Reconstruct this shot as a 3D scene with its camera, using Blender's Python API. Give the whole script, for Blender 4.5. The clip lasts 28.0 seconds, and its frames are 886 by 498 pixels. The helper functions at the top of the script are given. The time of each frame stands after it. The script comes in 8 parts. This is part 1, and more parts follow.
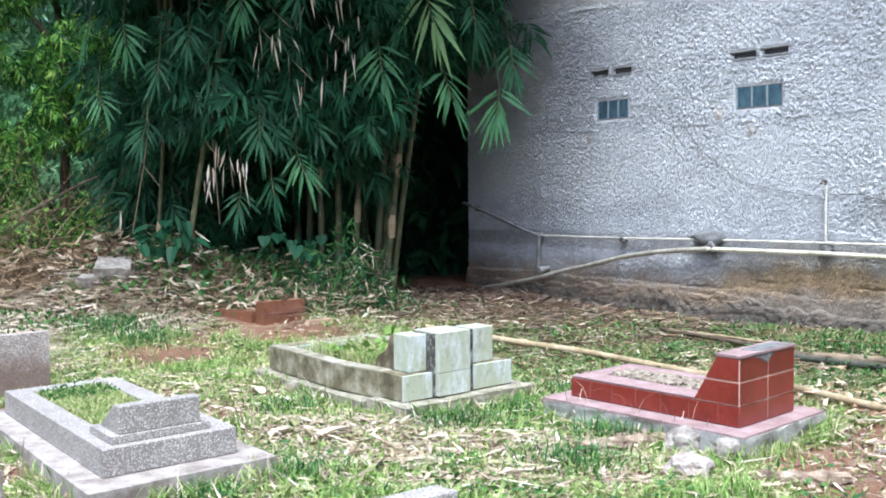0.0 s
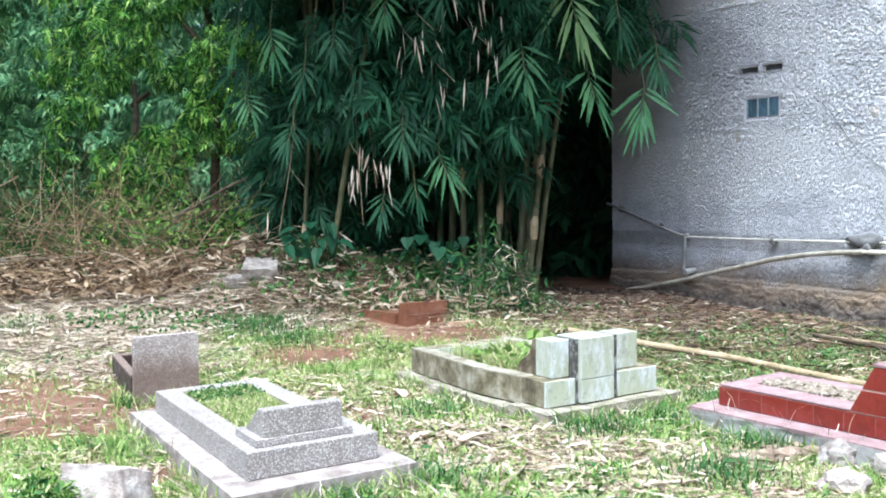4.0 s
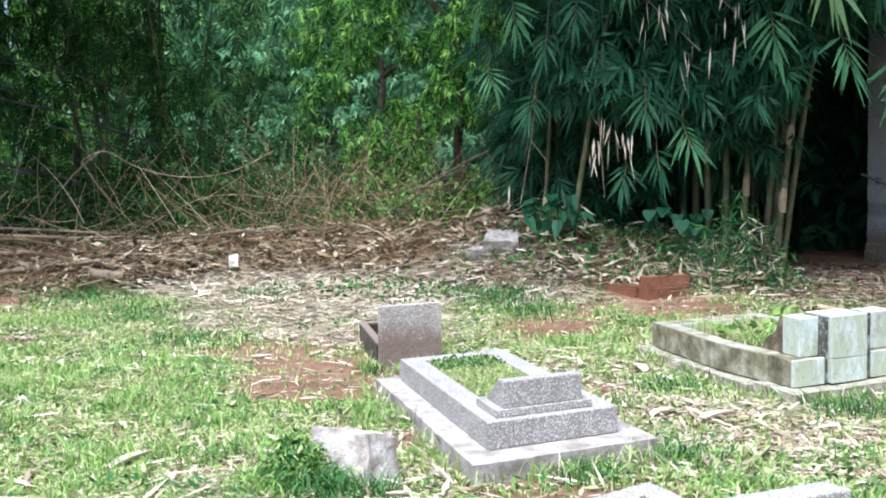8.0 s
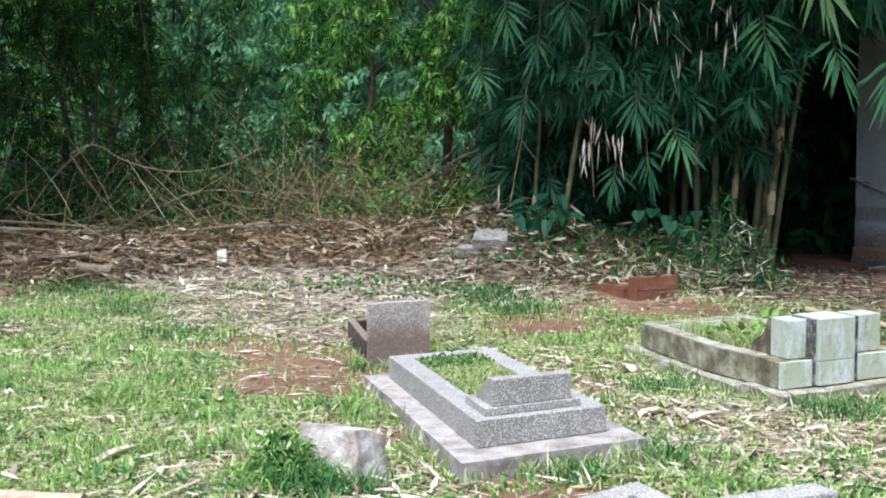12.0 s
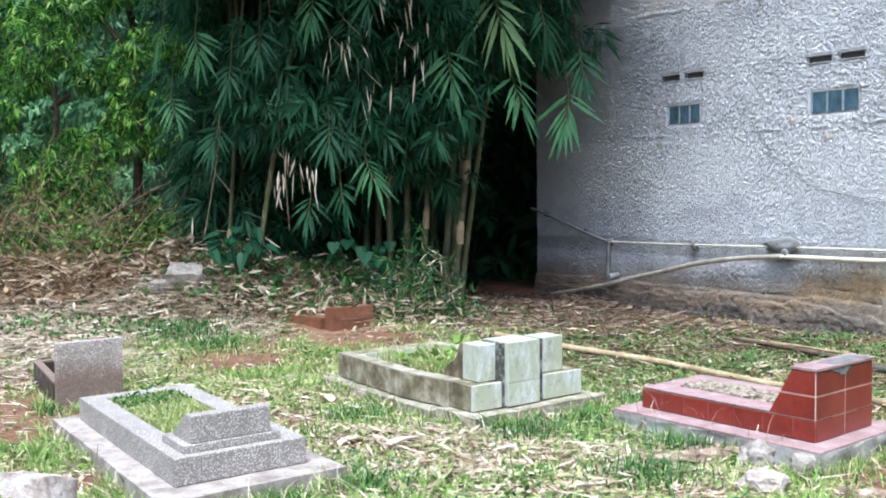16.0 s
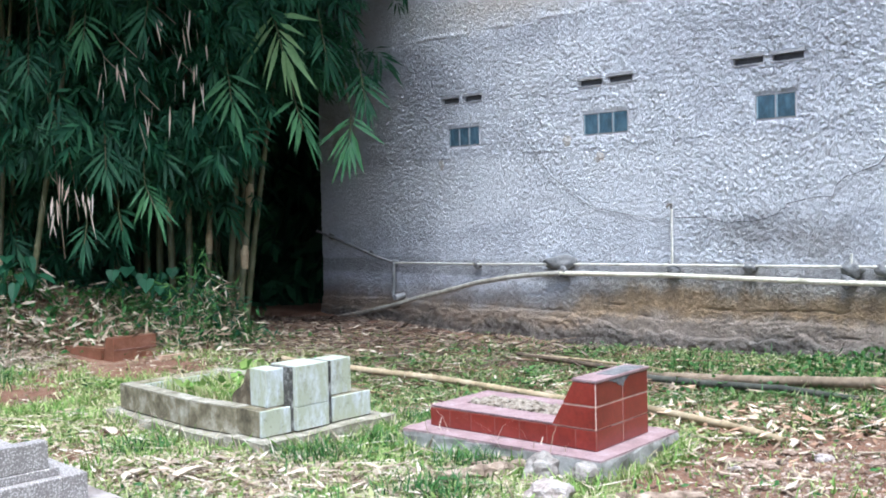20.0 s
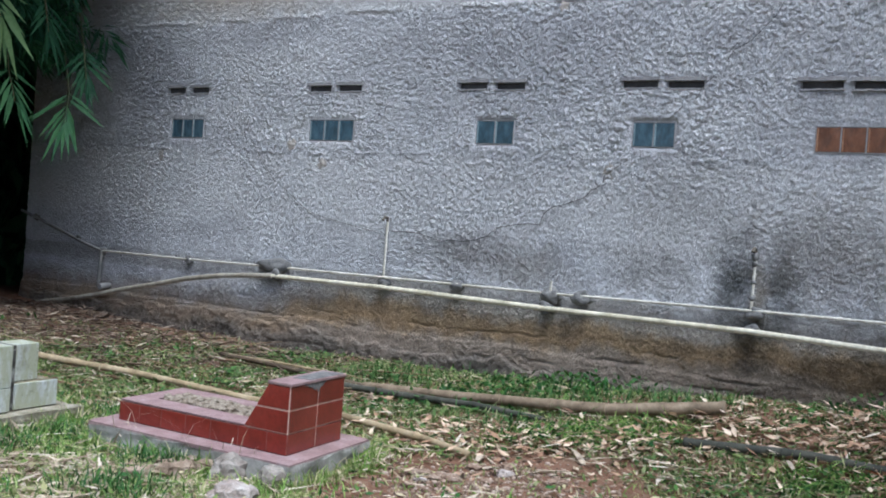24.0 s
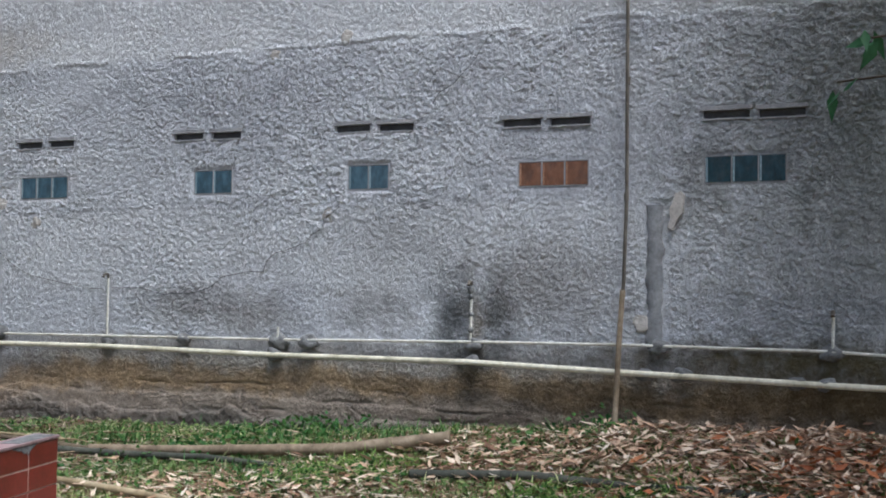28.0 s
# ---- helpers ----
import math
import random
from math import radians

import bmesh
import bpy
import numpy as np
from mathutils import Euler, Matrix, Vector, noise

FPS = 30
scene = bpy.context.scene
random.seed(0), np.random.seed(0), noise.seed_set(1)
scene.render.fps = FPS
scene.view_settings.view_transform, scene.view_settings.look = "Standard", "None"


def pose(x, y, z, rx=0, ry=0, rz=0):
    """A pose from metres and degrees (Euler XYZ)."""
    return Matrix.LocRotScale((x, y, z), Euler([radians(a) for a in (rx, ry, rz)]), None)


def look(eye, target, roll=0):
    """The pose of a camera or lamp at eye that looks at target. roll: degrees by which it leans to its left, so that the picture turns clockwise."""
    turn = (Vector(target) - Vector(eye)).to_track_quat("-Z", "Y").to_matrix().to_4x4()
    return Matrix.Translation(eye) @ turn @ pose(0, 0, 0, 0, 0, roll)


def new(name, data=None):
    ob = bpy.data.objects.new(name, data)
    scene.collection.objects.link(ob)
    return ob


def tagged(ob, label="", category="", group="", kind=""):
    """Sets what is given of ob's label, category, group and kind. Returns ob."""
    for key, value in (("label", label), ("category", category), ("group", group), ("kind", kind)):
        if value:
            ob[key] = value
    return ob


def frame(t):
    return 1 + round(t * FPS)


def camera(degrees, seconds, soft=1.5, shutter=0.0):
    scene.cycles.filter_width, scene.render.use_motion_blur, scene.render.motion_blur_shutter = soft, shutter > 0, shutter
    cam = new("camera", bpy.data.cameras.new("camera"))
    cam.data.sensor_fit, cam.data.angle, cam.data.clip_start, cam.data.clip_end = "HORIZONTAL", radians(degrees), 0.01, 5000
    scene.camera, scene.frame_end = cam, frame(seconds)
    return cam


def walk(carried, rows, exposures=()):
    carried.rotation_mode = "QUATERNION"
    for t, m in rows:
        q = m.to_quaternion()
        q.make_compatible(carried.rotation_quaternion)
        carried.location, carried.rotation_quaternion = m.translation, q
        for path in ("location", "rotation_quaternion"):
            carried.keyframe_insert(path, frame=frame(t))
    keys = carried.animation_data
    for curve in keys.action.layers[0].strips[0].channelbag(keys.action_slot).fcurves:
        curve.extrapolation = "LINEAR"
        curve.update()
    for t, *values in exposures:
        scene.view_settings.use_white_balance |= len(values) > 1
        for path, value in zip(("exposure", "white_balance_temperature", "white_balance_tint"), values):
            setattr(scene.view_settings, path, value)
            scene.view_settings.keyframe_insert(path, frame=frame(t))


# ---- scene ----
# ---- camera ----
cam = camera(40.0, 28.0, soft=1.9)
# seconds, place, turn to the left, tilt up and lean in degrees
PATH = [
    (0, -0.027, -0.038, 1.420, -0.43, -2.61, -0.30),
    (0.5, -0.017, -0.039, 1.424, 1.66, -2.88, -0.41),
    (1, -0.010, -0.029, 1.417, 3.08, -2.91, -0.51),
    (1.5, -0.018, 0.010, 1.426, 3.48, -2.55, -0.73),
    (2, -0.015, 0.008, 1.445, 2.79, -2.42, -0.83),
    (2.5, -0.019, 0.008, 1.461, 2.62, -2.47, -0.76),
    (4.5, -0.027, 0.054, 1.455, 7.78, -2.92, -0.25),
    (5, -0.023, 0.065, 1.458, 8.96, -3.47, -0.06),
    (5.5, -0.027, 0.078, 1.458, 10.75, -3.78, -0.19),
    (6, -0.032, 0.090, 1.454, 12.42, -3.74, -0.18),
    (6.5, -0.036, 0.081, 1.455, 13.91, -3.71, -0.18),
    (7, -0.026, 0.053, 1.456, 15.21, -3.69, -0.27),
    (7.5, -0.026, 0.044, 1.463, 16.43, -3.83, -0.64),
    (8, -0.025, 0.036, 1.463, 17.61, -3.87, -0.74),
    (8.5, -0.022, 0.016, 1.467, 18.99, -4.03, -0.27),
    (9, -0.023, 0.008, 1.468, 20.31, -4.15, -0.36),
    (9.5, -0.023, -0.001, 1.467, 21.79, -4.30, -0.42),
    (10, -0.028, -0.002, 1.468, 22.60, -4.45, -0.40),
    (10.5, -0.033, 0.008, 1.467, 22.12, -4.43, -0.24),
    (11, -0.032, 0.009, 1.466, 20.32, -4.25, -0.02),
    (11.5, -0.037, 0.020, 1.462, 18.52, -4.05, 0.03),
    (13.5, -0.050, 0.040, 1.457, 12.11, -3.63, 0.03),
    (14, -0.048, 0.014, 1.462, 9.78, -3.29, -0.02),
    (14.5, -0.050, 0.019, 1.460, 7.66, -2.96, 0.01),
    (15, -0.045, 0.012, 1.458, 6.05, -2.81, 0.04),
    (15.5, -0.039, 0.000, 1.460, 4.36, -2.62, -0.21),
    (16, -0.041, -0.003, 1.460, 2.74, -2.47, -0.31),
    (16.5, -0.037, 0.005, 1.456, 0.83, -2.31, -0.38),
    (17, -0.044, 0.008, 1.454, -0.88, -2.22, -0.55),
    (17.5, -0.046, 0.016, 1.453, -2.06, -2.14, -0.56),
    (18, -0.043, 0.017, 1.453, -3.05, -2.03, -0.82),
    (18.5, -0.045, 0.015, 1.453, -4.05, -1.98, -0.77),
    (19, -0.046, 0.008, 1.453, -4.84, -1.88, -0.78),
    (19.5, -0.045, 0.006, 1.455, -5.81, -1.75, -1.00),
    (20, -0.043, -0.006, 1.454, -7.35, -1.53, -1.29),
    (20.5, -0.034, -0.022, 1.457, -8.76, -1.37, -1.53),
    (21, -0.012, -0.022, 1.452, -10.38, -1.14, -1.46),
    (21.5, 0.002, -0.004, 1.442, -11.96, -0.84, -1.82),
    (23.5, 0.026, -0.012, 1.436, -18.68, -0.03, -1.87),
    (23.6, 0.014, 0.023, 1.436, -19.78, 0.69, -0.03),
    (23.7, 0.019, 0.035, 1.455, -19.29, -0.91, 2.02),
    (23.8, 0.015, 0.033, 1.449, -19.63, -1.39, 3.27),
    (23.9, 0.021, 0.035, 1.441, -20.01, -1.10, 4.05),
    (24, 0.040, 0.003, 1.432, -20.33, -0.85, 4.28),
    (24.5, 0.061, -0.013, 1.434, -21.92, -0.61, 4.45),
    (25, 0.078, -0.043, 1.428, -22.73, -0.24, 4.02),
    (25.5, 0.107, -0.057, 1.425, -23.96, 0.10, 3.07),
    (26, 0.133, -0.088, 1.426, -25.38, 0.34, 2.82),
    (26.5, 0.136, -0.101, 1.427, -26.92, 0.63, 2.07),
    (27, 0.152, -0.126, 1.429, -28.96, 1.04, 1.18),
    (27.5, 0.156, -0.140, 1.428, -30.87, 1.46, 0.74),
    (28, 0.202, -0.181, 1.386, -31.96, 2.05, 0.70),
]


def heading(x, y, z, left, up, lean):
    left, up = radians(left), radians(up)
    ahead = Vector((-math.sin(left) * math.cos(up), math.cos(left) * math.cos(up), math.sin(up)))
    return look((x, y, z), Vector((x, y, z)) + ahead, lean)


walk(cam, [(t, heading(*rest)) for t, *rest in PATH], exposures=[(0.0, 0.97, 5450, 5), (5.0, 1.18, 5450, 4), (7.0, 1.15, 5450, 4), (9.0, 1.04, 5450, 4), (11.5, 0.8, 5500, 3), (14.0, 0.76, 5500, 3), (16.0, 0.93, 5500, 5), (18.0, 1.06, 5450, 6), (21.0, 0.68, 5350, 7), (24.0, 0.06, 5500, 6), (28.0, 0.0, 5700, 6)])

# ---- light ----
world = bpy.data.worlds.new("sky")
scene.world = world
world.use_nodes = True
wt = world.node_tree
wt.nodes.clear()
sky = wt.nodes.new("ShaderNodeTexSky")
sky.sky_type, sky.sun_disc = "NISHITA", False
sky.sun_elevation, sky.sun_rotation = radians(64), radians(186)
sky.air_density, sky.dust_density, sky.ozone_density = 1.0, 6.0, 1.0
bg = wt.nodes.new("ShaderNodeBackground")
bg.inputs["Strength"].default_value = 0.15
wout = wt.nodes.new("ShaderNodeOutputWorld")
wt.links.new(sky.outputs[0], bg.inputs[0])
wt.links.new(bg.outputs[0], wout.inputs[0])
sun_data = bpy.data.lights.new("sun", "SUN")
sun_data.energy, sun_data.angle, sun_data.color = 3.4, radians(24), (1.0, 0.97, 0.92)
sun = new("sun", sun_data)
sun.matrix_world = look((-1.0, -9.0, 19), (0, 0, 0))

# ---- plan ----
WN, WT, WD = Vector((0.8413, 0.5405, 0)), Vector((0.5405, -0.8413, 0)), 8.99


def wp(s, d, z):
    """A place by the wall: s metres along it, d metres out of its face, z up."""
    return WN * (WD - d) + WT * s + Vector((0, 0, z))


def smooth(t):
    t = np.clip(t, 0.0, 1.0)
    return t * t * (3 - 2 * t)


_lat = np.random.RandomState(7).rand(256, 256)


def vnoise(x, y, scale, seed=0):
    """Smooth value noise, 0 to 1, over arrays of places."""
    x, y = np.asarray(x) / scale + 31.7 * seed + 100, np.asarray(y) / scale + 17.3 * seed + 100
    i, j = np.floor(x).astype(int), np.floor(y).astype(int)
    u, v = x - i, y - j
    u, v = u * u * (3 - 2 * u), v * v * (3 - 2 * v)
    g = lambda a, b: _lat[a % 256, b % 256]
    return (g(i, j) * (1 - u) + g(i + 1, j) * u) * (1 - v) + (g(i, j + 1) * (1 - u) + g(i + 1, j + 1) * u) * v


def heap_edge(x):
    """Where the brush heap begins."""
    return np.interp(x, [-13, -9.4, -7.9, -7.36, -6.8, -5, -3], [9.6, 10.75, 11.4, 12.1, 12.8, 13.15, 13.2])


def lift(x, y):
    """Height of the ground."""
    x, y = np.asarray(x, float), np.asarray(y, float)
    dw, s = WD - (WN.x * x + WN.y * y), WT.x * x + WT.y * y
    foot = np.interp(s, [-16, -13.2, -10.6, -8.8, -6, -4.7, -3.2, 0, 4], [0.28, 0.25, 0.15, 0.12, 0.18, 0.24, 0.36, 0.4, 0.4])
    near = smooth(1 - dw / 2.6)
    far = 0.25 * smooth((y - 9.5) / 5) + 0.30 * smooth((y - heap_edge(x) + 0.6) / 1.6) * smooth((-x - 1.6) / 1.6)
    # the debris mound at the foot of the bamboo
    far = far + (0.34 + 0.16 * (vnoise(x, y, 0.5, 13) - 0.5)) * smooth((y - 12.7 + 0.5 * smooth((-x - 2.5) / 0.6)) / 0.85) * smooth((-x - 0.75) / 0.7) * smooth((x + 4.5) / 0.9)
    rough = 0.05 * (vnoise(x, y, 0.9, 3) - 0.5) + 0.025 * (vnoise(x, y, 0.25, 4) - 0.5)
    rough = rough - 0.07 * np.exp(-((x + 3.05) ** 2 + (y - 8.35) ** 2) / 0.35)
    calm = 1 - smooth((np.hypot(x, y - 8) - 40) / 40)
    return near * foot + (1 - near) * far + rough * calm


def gz(x, y):
    return float(lift(x, y))


# ---- materials ----
def material(name):
    m = bpy.data.materials.new(name)
    m.use_nodes = True
    t = m.node_tree
    b = t.nodes["Principled BSDF"]
    return m, t, b


def node(t, kind, **values):
    n = t.nodes.new(kind)
    for k, v in values.items():
        n.inputs[k].default_value = v
    return n


def ramp(t, fac, stops):
    r = t.nodes.new("ShaderNodeValToRGB")
    while len(r.color_ramp.elements) < len(stops):
        r.color_ramp.elements.new(0.5)
    for e, (p, c) in zip(r.color_ramp.elements, stops):
        e.position, e.color = p, (*c, 1)
    t.links.new(fac, r.inputs[0])
    return r.outputs[0]


def mixc(t, fac, a, b, blend="MIX"):
    m = t.nodes.new("ShaderNodeMix")
    m.data_type, m.blend_type = "RGBA", blend
    for sock, v in ((m.inputs[0], fac), (m.inputs[6], a), (m.inputs[7], b)):
        if isinstance(v, (int, float)):
            sock.default_value = v
        elif isinstance(v, tuple):
            sock.default_value = (*v, 1)
        else:
            t.links.new(v, sock)
    return m.outputs[2]


def noise_of(t, coord, scale, detail=4, rough=0.6, vor=False):
    n = t.nodes.new("ShaderNodeTexVoronoi" if vor else "ShaderNodeTexNoise")
    n.inputs["Scale"].default_value = scale
    if not vor:
        n.inputs["Detail"].default_value, n.inputs["Roughness"].default_value = detail, rough
    t.links.new(coord, n.inputs["Vector"])
    return n.outputs[0]


def place_of(t):
    return t.nodes.new("ShaderNodeNewGeometry").outputs["Position"]


def bumped(t, b, height, strength, distance):
    n = t.nodes.new("ShaderNodeBump")
    n.inputs["Strength"].default_value, n.inputs["Distance"].default_value = strength, distance
    t.links.new(height, n.inputs["Height"])
    t.links.new(n.outputs[0], b.inputs["Normal"])


def surface(name, dark, mid, light, scale=3.0, fine=40.0, rough=0.85, bump=0.3, depth=0.01, metal=0.0, vary=0.0, spec=0.3):
    """A worn surface: broad stains, fine grain and relief."""
    m, t, b = material(name)
    p = place_of(t)
    broad, grain = noise_of(t, p, scale, 5, 0.65), noise_of(t, p, fine, 4, 0.7)
    c = ramp(t, broad, [(0.3, dark), (0.5, mid), (0.72, light)])
    g = ramp(t, grain, [(0.25, (0.62, 0.62, 0.62)), (0.75, (1.25, 1.25, 1.25))])
    c = mixc(t, 0.8, c, g, "MULTIPLY")
    if vary:
        r = t.nodes.new("ShaderNodeObjectInfo").outputs["Random"]
        c = mixc(t, 1.0, c, ramp(t, r, [(0.0, (1 - vary,) * 3), (1.0, (1 + vary,) * 3)]), "MULTIPLY")
    t.links.new(c, b.inputs["Base Color"])
    b.inputs["Roughness"].default_value, b.inputs["Metallic"].default_value = rough, metal
    b.inputs["Specular IOR Level"].default_value = spec
    bumped(t, b, grain, bump, depth)
    return m


def leafy(name, stops, rough=0.45, through_=0.35, spec=0.3):
    """Leaves: a colour of its own for each, some light let through."""
    m, t, b = material(name)
    geo = t.nodes.new("ShaderNodeNewGeometry")
    c = ramp(t, geo.outputs["Random Per Island"], stops)
    streak = noise_of(t, geo.outputs["Position"], 30, 2)
    c = mixc(t, 0.5, c, ramp(t, streak, [(0.3, (0.7, 0.7, 0.7)), (0.7, (1.2, 1.2, 1.2))]), "MULTIPLY")
    t.links.new(c, b.inputs["Base Color"])
    b.inputs["Roughness"].default_value, b.inputs["Specular IOR Level"].default_value = rough, spec
    if through_:
        tr = t.nodes.new("ShaderNodeBsdfTranslucent")
        t.links.new(c, tr.inputs[0])
        mx = t.nodes.new("ShaderNodeMixShader")
        mx.inputs[0].default_value = through_
        t.links.new(b.outputs[0], mx.inputs[1])
        t.links.new(tr.outputs[0], mx.inputs[2])
        t.links.new(mx.outputs[0], t.nodes["Material Output"].inputs[0])
    return m


def wall_plaster():
    m, t, b = material("rough_cast_plaster")
    tc = t.nodes.new("ShaderNodeTexCoord").outputs["Object"]
    xyz = t.nodes.new("ShaderNodeSeparateXYZ")
    t.links.new(tc, xyz.inputs[0])
    bands = t.nodes.new("ShaderNodeMapping")
    bands.inputs["Scale"].default_value = (0.5, 1.0, 1.3)
    t.links.new(tc, bands.inputs[0])
    broad, mid_, fine = noise_of(t, bands.outputs[0], 0.8, 5, 0.6), noise_of(t, tc, 6, 6, 0.7), noise_of(t, tc, 48, 6, 0.75)
    c = ramp(t, broad, [(0.36, (0.44, 0.452, 0.5)), (0.5, (0.55, 0.565, 0.615)), (0.64, (0.66, 0.675, 0.72))])
    c = mixc(t, 0.7, c, ramp(t, mid_, [(0.3, (0.72, 0.72, 0.72)), (0.7, (1.24, 1.24, 1.24))]), "MULTIPLY")
    c = mixc(t, 0.6, c, ramp(t, fine, [(0.3, (0.74, 0.74, 0.74)), (0.7, (1.22, 1.22, 1.22))]), "MULTIPLY")
    # a paler coat above the beam
    coat = t.nodes.new("ShaderNodeMath")
    coat.operation = "MULTIPLY_ADD"
    coat.inputs[1].default_value = 0.16
    t.links.new(noise_of(t, tc, 2, 6, 0.7), coat.inputs[0])
    t.links.new(xyz.outputs[2], coat.inputs[2])
    high = t.nodes.new("ShaderNodeMapRange")
    high.inputs["From Min"].default_value, high.inputs["From Max"].default_value, high.inputs["To Max"].default_value = 3.54, 3.6, 0.4
    t.links.new(coat.outputs[0], high.inputs["Value"])
    c = mixc(t, high.outputs[0], c, (0.72, 0.725, 0.745))
    # a paler newer coat between the windows and the damp foot, with ragged edges
    level = t.nodes.new("ShaderNodeMath")
    level.operation = "MULTIPLY_ADD"
    level.inputs[1].default_value = 0.55
    t.links.new(noise_of(t, bands.outputs[0], 1.6, 6, 0.7), level.inputs[0])
    t.links.new(xyz.outputs[2], level.inputs[2])
    fifth = t.nodes.new("ShaderNodeMath")
    fifth.operation = "MULTIPLY"
    fifth.inputs[1].default_value = 0.2
    t.links.new(level.outputs[0], fifth.inputs[0])
    c = mixc(t, ramp(t, fifth.outputs[0], [(0.31, (0.0,) * 3), (0.345, (0.5,) * 3), (0.468, (0.5,) * 3), (0.476, (0.0,) * 3)]), c, (0.7, 0.71, 0.745))
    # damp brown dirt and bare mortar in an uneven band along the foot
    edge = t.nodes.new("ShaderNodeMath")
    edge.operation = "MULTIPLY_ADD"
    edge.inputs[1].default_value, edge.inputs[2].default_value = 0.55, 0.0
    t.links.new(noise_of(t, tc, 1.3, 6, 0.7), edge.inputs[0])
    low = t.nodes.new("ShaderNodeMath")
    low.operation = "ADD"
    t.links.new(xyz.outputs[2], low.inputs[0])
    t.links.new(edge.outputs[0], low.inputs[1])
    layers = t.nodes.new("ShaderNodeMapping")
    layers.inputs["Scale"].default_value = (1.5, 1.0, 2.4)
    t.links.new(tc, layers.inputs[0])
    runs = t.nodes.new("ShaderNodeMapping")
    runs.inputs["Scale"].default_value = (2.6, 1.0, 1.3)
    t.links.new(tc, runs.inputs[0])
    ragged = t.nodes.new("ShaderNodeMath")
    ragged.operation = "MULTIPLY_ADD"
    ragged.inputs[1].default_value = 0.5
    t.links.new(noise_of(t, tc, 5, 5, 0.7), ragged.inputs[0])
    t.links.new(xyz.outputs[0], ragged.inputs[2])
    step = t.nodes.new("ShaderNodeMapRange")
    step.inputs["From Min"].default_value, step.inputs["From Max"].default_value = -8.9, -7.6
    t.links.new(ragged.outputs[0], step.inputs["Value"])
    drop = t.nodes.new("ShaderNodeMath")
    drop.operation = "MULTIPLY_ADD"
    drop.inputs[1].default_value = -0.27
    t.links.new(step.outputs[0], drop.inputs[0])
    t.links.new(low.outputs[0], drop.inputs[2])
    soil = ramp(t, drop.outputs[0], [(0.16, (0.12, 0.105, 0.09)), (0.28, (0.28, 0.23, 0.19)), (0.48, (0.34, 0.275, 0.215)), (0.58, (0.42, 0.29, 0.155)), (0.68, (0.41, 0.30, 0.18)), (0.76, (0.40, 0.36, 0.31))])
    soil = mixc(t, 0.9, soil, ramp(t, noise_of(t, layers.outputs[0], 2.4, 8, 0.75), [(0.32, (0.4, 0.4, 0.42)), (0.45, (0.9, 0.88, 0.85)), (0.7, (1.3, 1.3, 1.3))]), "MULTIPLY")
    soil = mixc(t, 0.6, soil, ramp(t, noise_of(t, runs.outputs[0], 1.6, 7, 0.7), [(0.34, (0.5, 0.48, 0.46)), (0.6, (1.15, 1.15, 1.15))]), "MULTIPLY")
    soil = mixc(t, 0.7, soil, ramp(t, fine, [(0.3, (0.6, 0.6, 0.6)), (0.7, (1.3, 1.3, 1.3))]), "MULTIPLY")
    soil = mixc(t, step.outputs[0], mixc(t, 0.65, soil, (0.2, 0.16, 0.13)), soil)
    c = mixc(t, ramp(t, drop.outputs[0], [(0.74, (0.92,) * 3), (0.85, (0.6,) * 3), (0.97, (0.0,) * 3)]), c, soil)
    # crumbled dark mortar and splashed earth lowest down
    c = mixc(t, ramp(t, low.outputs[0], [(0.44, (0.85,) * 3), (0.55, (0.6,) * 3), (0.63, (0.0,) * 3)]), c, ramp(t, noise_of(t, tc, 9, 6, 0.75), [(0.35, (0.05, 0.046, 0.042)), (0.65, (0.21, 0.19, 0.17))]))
    # a smooth darker cement band where the pipes run
    band = t.nodes.new("ShaderNodeMath")
    band.operation = "MULTIPLY_ADD"
    band.inputs[1].default_value = 0.07
    t.links.new(noise_of(t, tc, 4, 5, 0.7), band.inputs[0])
    t.links.new(xyz.outputs[2], band.inputs[2])
    c = mixc(t, ramp(t, band.outputs[0], [(0.80, (0.0,) * 3), (0.84, (0.6,) * 3), (0.98, (0.6,) * 3), (1.0, (0.0,) * 3)]), c, ramp(t, mid_, [(0.35, (0.17, 0.165, 0.165)), (0.65, (0.3, 0.295, 0.3))]))
